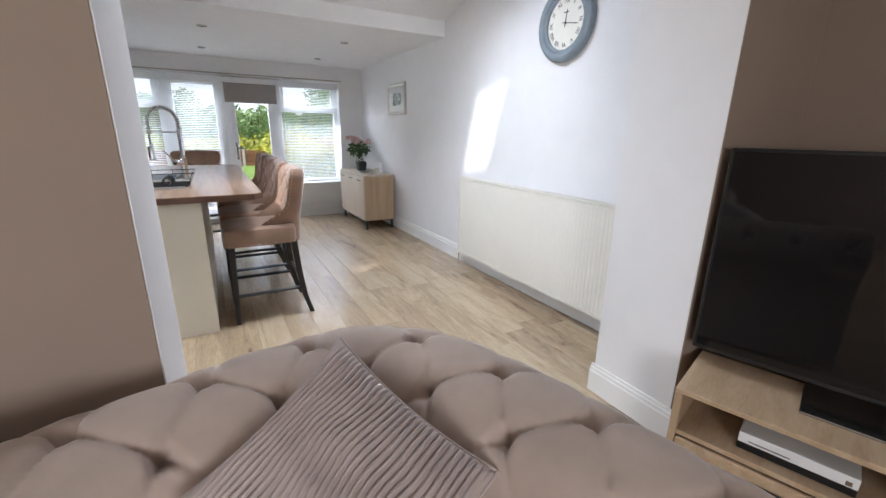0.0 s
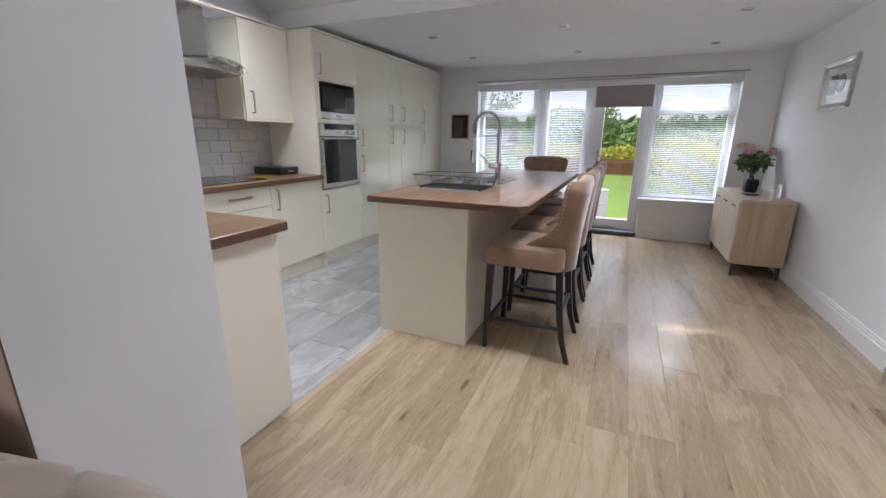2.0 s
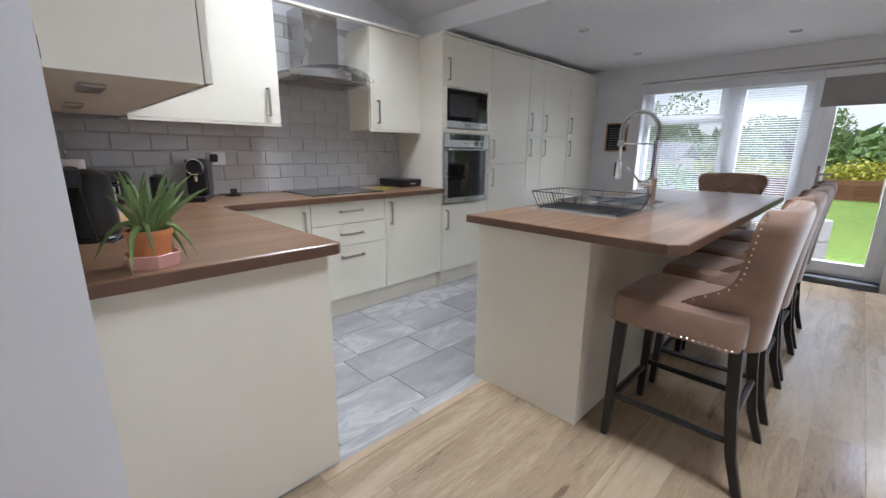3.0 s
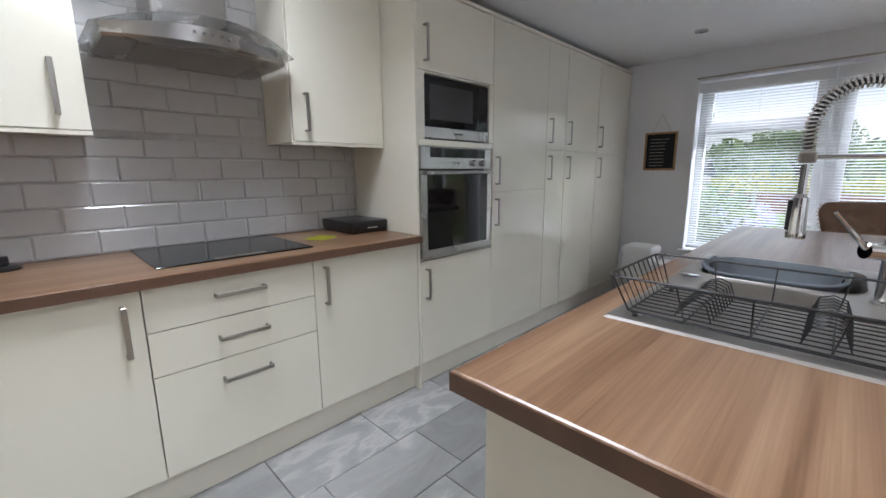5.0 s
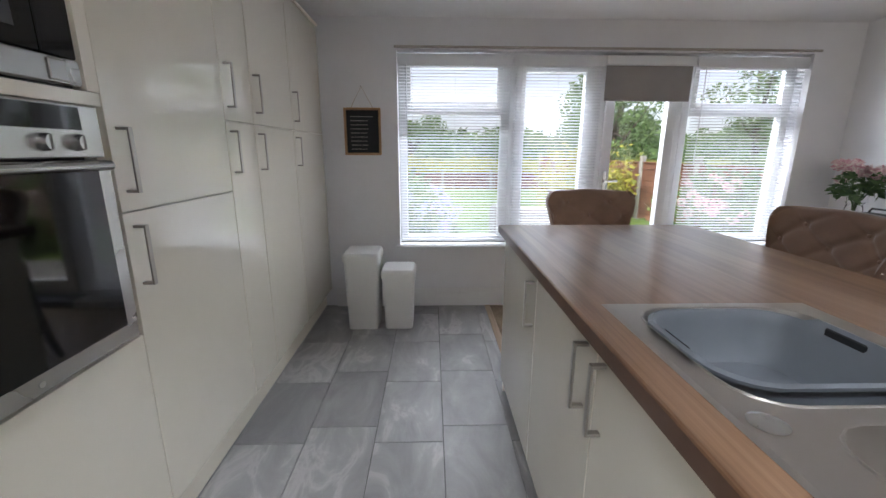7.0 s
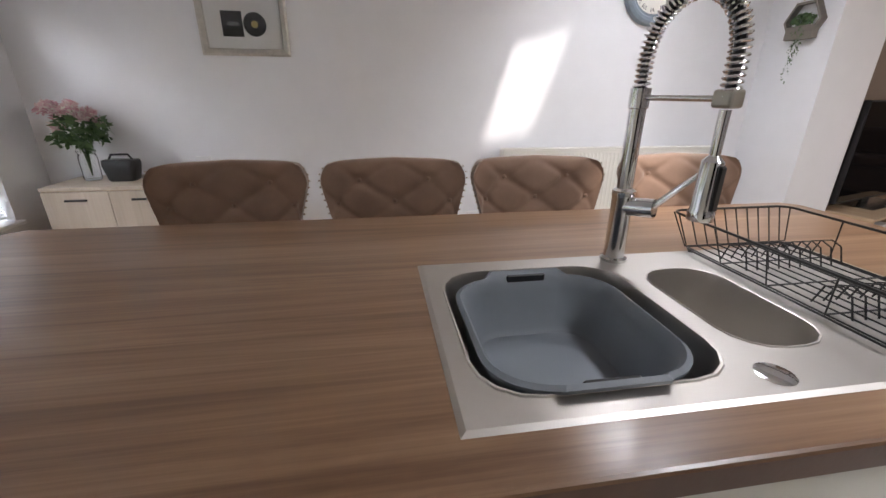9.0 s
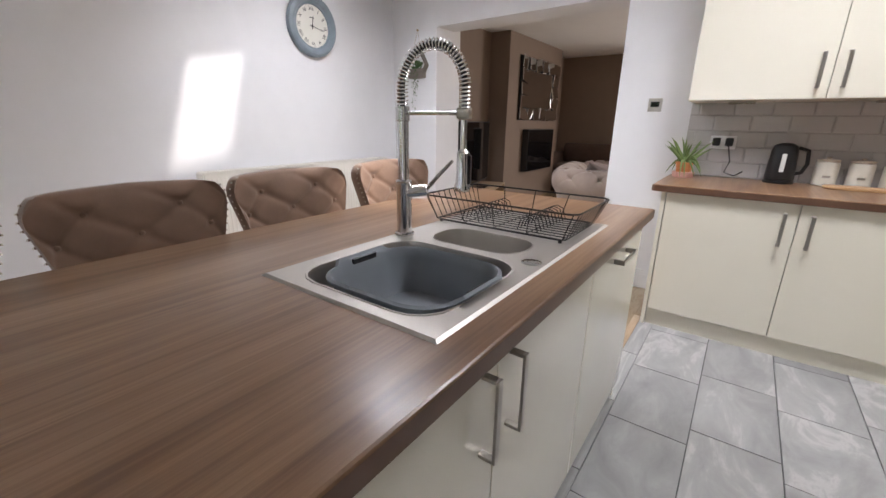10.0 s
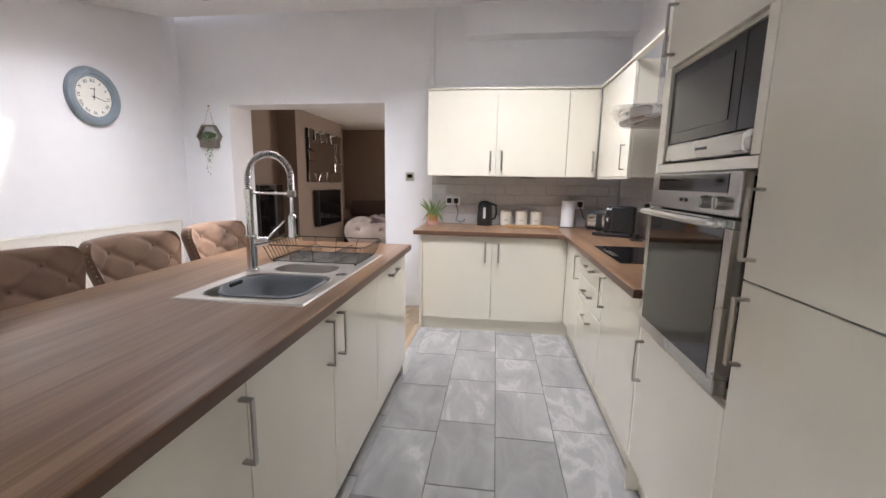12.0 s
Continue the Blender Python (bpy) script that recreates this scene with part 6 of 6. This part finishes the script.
part("piping", bm, M["cushion"], cu, smooth=True)

# television on a low oak stand, set at an angle
tvm = Matrix(((0.284, -0.959, 0, 2.185), (-0.959, -0.284, 0, 1.045), (0, 0, 1, 0), (0, 0, 0, 1)))


def in_corner(ob):
    ob.matrix_basis = tvm
    return ob


st = in_corner(thing("tv_stand", (0, 0, 0), "pale oak television stand with an open shelf and drawers", "tv stand"))
part("top", box(BM(), 0.02, 1.36, -0.12, 0.25, 0.405, 0.425, 0.003), M["oak"], st)
part("shelf", box(BM(), 0.045, 1.335, -0.12, 0.24, 0.235, 0.255, 0.002), M["oak"], st)
part("base_board", box(BM(), 0.045, 1.335, -0.12, 0.24, 0.04, 0.06, 0.002), M["oak"], st)
for x in (0.02, 1.335):
    part("side", box(BM(), x, x + 0.025, -0.12, 0.245, 0.0, 0.4045, 0.002), M["oakz"], st)
part("back", box(BM(), 0.046, 1.334, -0.12, -0.11, 0.061, 0.404), M["oak"], st)
part("divider", box(BM(), 0.67, 0.69, -0.109, 0.235, 0.256, 0.404), M["oakz"], st)
for k in range(2):
    d = part("drawer_front", box(BM(), 0.05 + 0.645 * k, 0.685 + 0.645 * k, 0.24, 0.256, 0.065, 0.232, 0.002), M["oak"], st)
    part("handle", box(BM(), 0.27 + 0.645 * k, 0.47 + 0.645 * k, 0.2565, 0.266, 0.17, 0.195, 0.003), M["black"], d)
tv = in_corner(thing("television", (0, 0, 0), "large black flat-screen television on the oak stand", "television"))
part("case", box(BM(), 0.0, 1.30, -0.045, 0.0, 0.485, 1.258, 0.004), M["black"], tv)
part("screen", box(BM(), 0.012, 1.288, 0.0003, 0.002, 0.503, 1.246), M["blackglass"], tv)
bm = BM()
box(bm, 0.35, 0.95, -0.12, 0.12, 0.4255, 0.434, 0.003)
part("foot_plate", bm, M["steel"], tv)
part("neck", box(BM(), 0.58, 0.72, -0.07, -0.046, 0.4345, 0.60, 0.003), M["black"], tv)
cs = in_corner(thing("game_console", (0, 0, 0), "white and black games console lying on the shelf", "games console"))
part("lower_case", box(BM(), 0.22, 0.52, -0.06, 0.19, 0.2555, 0.283, 0.002), M["black"], cs)
part("upper_case", box(BM(), 0.22, 0.52, -0.06, 0.192, 0.2835, 0.322, 0.002), M["consolewhite"], cs)
part("disc_slot", box(BM(), 0.25, 0.36, 0.1922, 0.193, 0.294, 0.297), M["black"], cs)
part("power_button", box(BM(), 0.49, 0.505, 0.1922, 0.1935, 0.29, 0.305), M["steel"], cs)

# faceted mirror on the chimney breast
m = thing("faceted_mirror", (2.48, -1.60, 1.735), "square wall mirror framed by tilted mirror facets", "mirror")
part("backing", box(BM(), -0.02, -0.002, -0.60, 0.60, -0.40, 0.40, 0.002), M["dark"], m)
part("plate", box(BM(), -0.030, -0.0205, -0.40, 0.40, -0.24, 0.24, 0.003), M["mirror"], m)
rng = random.Random(3)
cells = [(y, z) for y in (-0.5, -0.3, -0.1, 0.1, 0.3, 0.5) for z in (-0.32, 0.32)] + [(y, z) for y in (-0.5, 0.5) for z in (-0.16, 0.0, 0.16)]
for y, z in cells:
    hy, hz = (0.098, 0.075) if abs(z) > 0.3 else (0.095, 0.078)
    f = part("facet", box(BM(), -0.006, 0.006, -hy, hy, -hz, hz, 0.003), M["mirror"], m)
    f.matrix_basis = pose(-0.045, y, z, rng.uniform(-16, 16), rng.uniform(-9, 9), rng.uniform(-9, 9))
m.scale = (1, 1.2, 1.12)
fp = thing("wall_fire", (2.48, -1.60, 0.82), "black glass wall-mounted electric fire", "electric fire")
part("case", box(BM(), -0.11, -0.002, -0.50, 0.50, -0.32, 0.33, 0.012, 2), M["black"], fp)
part("glass", box(BM(), -0.118, -0.111, -0.49, 0.49, -0.31, 0.32, 0.003), M["blackglass"], fp)

# far settee
fs = thing("settee", (1.95, -2.95, 0), "dark brown fabric settee with rounded arms", "sofa")
for nm, a in (("base", (-0.75, 0.75, -0.35, 0.40, 0.06, 0.40)), ("seat_cushion", (-0.58, 0.58, -0.2, 0.42, 0.405, 0.52)), ("back_cushion", (-0.58, 0.58, -0.36, -0.14, 0.525, 0.88))):
    part(nm, box(BM(), *a, 0.06, 4), M["sofadark"], fs, smooth=True)
for sx in (-1, 1):
    bm = BM()
    loft(bm, [[(sx * 0.67 + 0.12 * k * math.cos(a), y, 0.36 + (0.36 if math.sin(a) > 0 else 0.30) * k * math.sin(a)) for a in [2 * math.pi * q / 20 for q in range(20)]] for y, k in ((-0.36, 0.9), (-0.34, 1.0), (0.40, 1.0), (0.43, 0.85))])
    part("arm", bm, M["sofadark"], fs, smooth=True)
for a in (-0.7, 0.7):
    for b in (-0.3, 0.35):
        part("foot", cyl(BM(), (a, b, 0), (a, b, 0.06), 0.025, n=10), M["blackwood"], fs)
t3 = thing("grey_throw", (1.75, -2.75, 0.522), "crumpled grey throw lying on the settee", "throw")
bm = BM()
rows = []
for i in range(21):
    rows.append([])
    for j in range(21):
        x, y = (i / 20 - 0.5) * 0.5, (j / 20 - 0.5) * 0.42
        e = min(i, j, 20 - i, 20 - j) / 5
        rows[-1].append((x, y, 0.005 + min(1, e) * (0.07 + 0.07 * noise.noise(Vector((x * 9, y * 9, 7))))))
sheet(bm, rows)
part("fabric", bm, M["cushion"], t3, smooth=True)

# ---- garden ----
structure("ground", box(BM(), -400, 400, -300, 600, -0.42, -0.18), M["lawn"], "mown lawn reaching to the fields")
structure("field", box(BM(), -300, 300, 24, 300, -0.17, -0.12), M["field"], "pale meadow beyond the garden")
rng = random.Random(21)


def bush(name, at, rad, n, size, mat, label, cat="shrub", extra=None):
    b = thing(name, at, label, cat)
    bm = BM()
    lobes = [(Vector((rng.uniform(-0.5, 0.5) * rad[0], rng.uniform(-0.5, 0.5) * rad[1], rad[2] * rng.uniform(0.3, 0.75))), rng.uniform(0.45, 0.7)) for _ in range(9)]
    for c, k in lobes:
        leaf_ball(bm, n // 9, c, (rad[0] * k, rad[1] * k, rad[2] * k * 0.7), size, rng)
    part("foliage", bm, mat, b)
    if extra:
        for _ in range(extra[1]):
            d = Vector((rng.uniform(-1, 1), -abs(rng.gauss(0, 0.8)), rng.uniform(0.1, 1))).normalized()
            bm = BM()
            leaf_ball(bm, 40, (0, 0, 0), (0.07, 0.07, 0.06), 0.03, rng)
            part("flower_head", bm, extra[0], b).matrix_basis = pose(d.x * rad[0] * 0.9, d.y * rad[1] * 0.9, rad[2] * 0.45 + d.z * rad[2] * 0.5)
    part("stem", cyl(BM(), (0, 0, -0.02), (0, 0, rad[2] * 0.5), 0.03, 0.015, 8), M["bark"], b)
    return b


bush("hydrangea_bush", (-0.75, 8.7, -0.18), (0.75, 0.6, 1.1), 2600, 0.055, M["shrub"], "blue flowering hydrangea bush outside the window", "shrub", (M["hydrangea"], 34))
bush("hydrangea_bush", (3.6, 9.4, -0.18), (0.9, 0.7, 1.15), 2600, 0.055, M["shrub"], "pink and mauve flowering hydrangea bush", "shrub", (M["petal"], 30))
bush("golden_shrub", (2.9, 12.5, -0.18), (1.5, 0.9, 1.5), 3600, 0.06, M["hedge"], "golden yellow shrub in the garden")
for x in (-9.0, -6.4, -3.9, -1.3, 1.2, 3.8, 6.3, 8.8):
    bush("golden_hedge", (x, 21.2 + 0.4 * math.sin(x), -0.18), (1.7, 0.8, 1.15), 2400, 0.08, M["hedge"], "yellow-green clipped hedge along the lawn", "hedge")
for x, y in ((-6.5, 14.5), (-8.0, 11.5), (8.5, 13.5), (10.5, 17.0)):
    bush("green_shrub", (x, y, -0.18), (1.3, 1.0, 1.5), 2400, 0.07, M["shrub"], "green garden shrub beside the lawn")

# patio and rattan chair
slab_m = mesh_of("paving_slab", box(BM(), -0.29, 0.29, -0.29, 0.29, 0, 0.03, 0.006), M["patio"])
pt = tagged(new("patio"), "pale stone patio outside the garden doors", "", "", "structure")
for i in range(11):
    for j in range(3):
        piece("paving_slab", slab_m, (-2.6 + 0.6 * i, 7.45 + 0.6 * j, -0.179), pt)
rc = thing("rattan_armchair", (0.62, 8.05, -0.149), "grey rattan garden armchair with a dark cushion", "garden chair", turn=150)
part("seat_box", box(BM(), -0.36, 0.36, -0.36, 0.36, 0.02, 0.36, 0.02, 2), M["rattan"], rc)
part("backrest", box(BM(), -0.36, 0.36, 0.24, 0.36, 0.361, 0.86, 0.02, 2), M["rattan"], rc)
for sx in (-1, 1):
    part("arm", box(BM(), sx * 0.30 - 0.06, sx * 0.30 + 0.06, -0.36, 0.239, 0.361, 0.62, 0.02, 2), M["rattan"], rc)
part("seat_pad", box(BM(), -0.235, 0.235, -0.35, 0.235, 0.361, 0.46, 0.03, 3), M["greycush"], rc, smooth=True)
part("scatter_pad", box(BM(), -0.2, 0.2, 0.12, 0.235, 0.462, 0.84, 0.05, 3), M["greycush"], rc, smooth=True)
for a in (-0.3, 0.3):
    for b in (-0.3, 0.3):
        part("foot", cyl(BM(), (a, b, 0), (a, b, 0.025), 0.02, n=8), M["black"], rc)

# fences: posts and boarded panels
board_m = mesh_of("fence_board", box(BM(), -0.9, 0.9, -0.012, 0.012, -0.065, 0.065, 0.003), M["fence"])
post_m = mesh_of("post", box(BM(), -0.05, 0.05, -0.05, 0.05, 0, 1.32, 0.006), M["concrete"])
cap_m = mesh_of("capping", box(BM(), -0.91, 0.91, -0.03, 0.03, 0, 0.03, 0.004), M["fence"])


def fence(p, q, label, hgt=1.0):
    p, q = Vector(p), Vector(q)
    n = max(1, round((q - p).length / 1.9))
    f = thing("garden_fence", (0, 0, -0.18), label, "fence")
    ang = math.degrees(math.atan2(q.y - p.y, q.x - p.x))
    for i in range(n + 1):
        c = p.lerp(q, i / n)
        po = piece("post", post_m, (c.x, c.y, 0), f, (0, 0, ang))
        po.scale = (1, 1, (hgt + 0.12) / 1.32)
        if i < n:
            c = p.lerp(q, (i + 0.5) / n)
            k = 0
            while 0.09 + 0.118 * k < hgt:
                b = piece("fence_board", board_m, (c.x, c.y, 0.09 + 0.118 * k), f, (8, 0, ang))
                b.scale = ((q - p).length / n / 1.9, 1, 1)
                k += 1
            piece("capping", cap_m, (c.x, c.y, 0.09 + 0.118 * k - 0.055), f, (0, 0, ang)).scale = ((q - p).length / n / 1.9, 1, 1)


fence((4.3, 9.0), (3.7, 19.5), "red-brown boarded fence with concrete posts", 1.25)
fence((-9.5, 19.8), (3.7, 19.5), "low red-brown boarded fence across the garden", 0.62)

# shed with a grey roof, seen past the lawn
sh = thing("garden_shed", (-4.4, 16.5, -0.18), "low garden shed with a grey felt roof", "shed")
part("wall", box(BM(), -1.6, 1.6, -1.0, 1.0, 0, 1.25), M["brick"], sh)
bm = BM()
loft(bm, [[(x, -1.2, 1.2), (x, 0, 1.75), (x, 1.2, 1.2), (x, 0, 1.68)] for x in (-1.75, 1.75)])
part("roof", bm, M["roofgrey"], sh)


def tree(at, hgt, spread, n, label):
    t = thing("tree", at, label, "tree")
    bm = BM()
    pts = [(0, 0, -0.1), (0.1, 0, hgt * 0.2), (-0.05, 0.1, hgt * 0.45), (0.1, 0.0, hgt * 0.75)]
    tube(bm, pts, [0.035 * hgt, 0.028 * hgt, 0.02 * hgt, 0.008 * hgt], 9)
    lobes = []
    for k in range(13):
        a = rng.random() * 6.28
        r = spread * (0.25 + 0.65 * rng.random())
        z = hgt * (0.38 + 0.55 * rng.random())
        r *= 1.15 - abs(z / hgt - 0.6)
        c = Vector((r * math.cos(a), r * math.sin(a), z))
        tube(bm, [(0, 0, hgt * (0.25 + 0.03 * k)), tuple(c * 0.55 + Vector((0, 0, hgt * 0.16))), tuple(c)], [0.014 * hgt, 0.008 * hgt, 0.003 * hgt], 6)
        lobes.append((c, spread * rng.uniform(0.28, 0.5)))
    part("trunk", bm, M["bark"], t, smooth=True)
    bm = BM()
    for c, k in lobes:
        leaf_ball(bm, n // len(lobes), c, (k, k, k * 0.72), spread * 0.055, rng)
    part("crown", bm, M["tree"], t)


for x, y, h, s, n in ((6.2, 20.5, 5.6, 2.2, 4200), (9.5, 26.0, 7.5, 3.0, 4200), (3.6, 36.0, 4.2, 2.2, 3000), (-2.0, 34.0, 5.0, 2.6, 2600), (-7.5, 27.0, 5.5, 2.6, 2600), (-11.5, 24.0, 6.0, 2.8, 2600), (14.0, 22.0, 7.0, 3.0, 2600), (5.6, 17.5, 4.8, 1.5, 3000)):
    tree((x, y, -0.18), h * 0.78, s * 0.85, n, "leafy green garden tree with an uneven crown")
# distant woods as one mass of leaf clumps
bm = BM()
for k in range(330):
    x = rng.uniform(-95, 95)
    y = 78 + rng.uniform(-8, 14)
    hgt = 3.2 + 2.6 * (0.5 + 0.5 * noise.noise(Vector((x * 0.06, 2, 0)))) + rng.uniform(-0.8, 1.2)
    leaf_ball(bm, 60, (x, y, hgt * 0.45), (3.2, 2.5, hgt * 0.5), 0.85, rng)
ob = new("far_woods", mesh_of("far_woods", bm, M["tree"]))
tagged(ob, "distant belt of green woodland across the meadow", "woods", "", "stuff")
bm = BM()
for k in range(60):
    x = rng.uniform(-50, 60)
    leaf_ball(bm, 50, (x, 58 + rng.uniform(-6, 6), 1.1), (2.0, 1.5, 1.2), 0.4, rng)
ob = new("field_hedge", mesh_of("field_hedge", bm, M["shrub"]))
tagged(ob, "hedgerow across the far meadow", "hedgerow", "", "stuff")

# ---- floor planks and tiles ----
floor = tagged(new("floor_planks"), "weathered oak laminate plank floor", "", "", "structure")
PWD, PLN = 0.18, 1.22
pm = mesh_of("plank", box(BM(), -PWD / 2 + 0.0002, PWD / 2 - 0.0002, -PLN / 2 + 0.0002, PLN / 2 - 0.0002, -0.0078, 0.0, 0.0006), M["plank"])
rng = random.Random(4)


def lay(x0, x1, y0, y1):
    nx = math.ceil((x1 - x0) / PWD)
    for i in range(nx):
        y = y0 - rng.random() * PLN
        w0 = x0 + i * PWD
        w1 = min(x1, w0 + PWD)
        while y < y1:
            a, b = max(y, y0), min(y + PLN, y1)
            if b - a > 0.02:
                o = piece("plank", pm, ((w0 + w1) / 2, (a + b) / 2, 0), floor)
                o.scale = ((w1 - w0) / PWD, (b - a) / PLN, 1)
            y += PLN


lay(EDGE + 0.015, RX, LY, GY)
lay(JL - 1.6, RX, -1.6, LY)
far = BM()
box(far, -0.0445, EDGE + 0.0148, OY, 2.1398, -0.0078, 0.0)
box(far, LX - 0.7, RX, FY, -1.601, -0.0078, 0.0)
box(far, LX - 0.7, JL - 1.601, -1.6, LY, -0.0078, 0.0)
structure("floor_lounge", far, M["plank"], "weathered oak laminate floor of the lounge")

tiles = tagged(new("floor_tiles"), "grey stone-effect floor tiles", "", "", "structure")
TW, TL = 0.312, 0.497
tm = mesh_of("tile", box(BM(), -TW / 2 + 0.002, TW / 2 - 0.002, -TL / 2 + 0.002, TL / 2 - 0.002, -0.0078, 0.0, 0.001), M["slate"])
for i in range(6):
    x1 = 0.19 - TW * i
    x0 = x1 - TW
    a0, a1 = max(x0, LX), min(x1, EDGE - 0.031)
    y = (4.66, 4.77, 4.66, 4.77, 4.66, 4.77)[i] - 7 * TL
    while y < GY:
        b0, b1 = max(y, OY), min(y + TL, GY)
        if b1 - b0 > 0.02 and a1 - a0 > 0.02:
            o = piece("tile", tm, ((a0 + a1) / 2, (b0 + b1) / 2, 0), tiles)
            o.scale = ((a1 - a0) / TW, (b1 - b0) / TL, 1)
        y += TL

# metro wall tiles
mt_bm = BM()
MW, MH = 0.2, 0.1
loft(mt_bm, [[(-MW / 2 + d, -MH / 2 + d, z), (MW / 2 - d, -MH / 2 + d, z), (MW / 2 - d, MH / 2 - d, z), (-MW / 2 + d, MH / 2 - d, z)] for d, z in ((0.001, 0.0), (0.001, 0.004), (0.008, 0.0075))])
metro = mesh_of("tile", mt_bm, M["metro"])


def tile_wall(name, label, a0, a1, z0, z1, make):
    w = tagged(new(name), label, "", "", "structure")
    z, r = z0, 0
    while z < z1 - 0.01:
        h = min(MH, z1 - z)
        a = a0 - (MW / 2 if r % 2 else 0)
        while a < a1:
            c0, c1 = max(a, a0), min(a + MW, a1)
            if c1 - c0 > 0.015:
                o = new("tile", metro)
                o.parent = w
                o.matrix_basis = make((c0 + c1) / 2, z + h / 2) @ Matrix.Diagonal(((c1 - c0) / MW, h / MH, 1, 1))
            a += MW
        z += MH
        r += 1


def on_left(a, z):
    return Matrix(((0, 0, 1, LX + 0.003), (1, 0, 0, a), (0, 1, 0, z), (0, 0, 0, 1)))


def on_open(a, z):
    return Matrix(((-1, 0, 0, a), (0, 0, 1, OY + 0.003), (0, 1, 0, z), (0, 0, 0, 1)))


structure("tile_bed_left", box(BM(), LX, LX + 0.003, OY + 0.003, 4.049, WZ1 + 0.0005, UZ1), M["grout"], "pale grout behind the wall tiles")
structure("tile_bed_end", box(BM(), LX + 0.003, -0.05, OY, OY + 0.003, WZ1 + 0.0005, UZ0), M["grout"], "pale grout behind the wall tiles")
tile_wall("wall_tiles_left", "pale grey glazed brick-bond wall tiles", OY + 0.012, 4.049, WZ1 + 0.002, UZ0, on_left)
tile_wall("wall_tiles_hood", "pale grey glazed brick-bond wall tiles behind the hood", 2.792, 3.518, UZ0 + 0.027, UZ1 - 0.02, on_left)
tile_wall("wall_tiles_end", "pale grey glazed brick-bond wall tiles", LX + 0.012, -0.05, WZ1 + 0.002, UZ0, on_open)
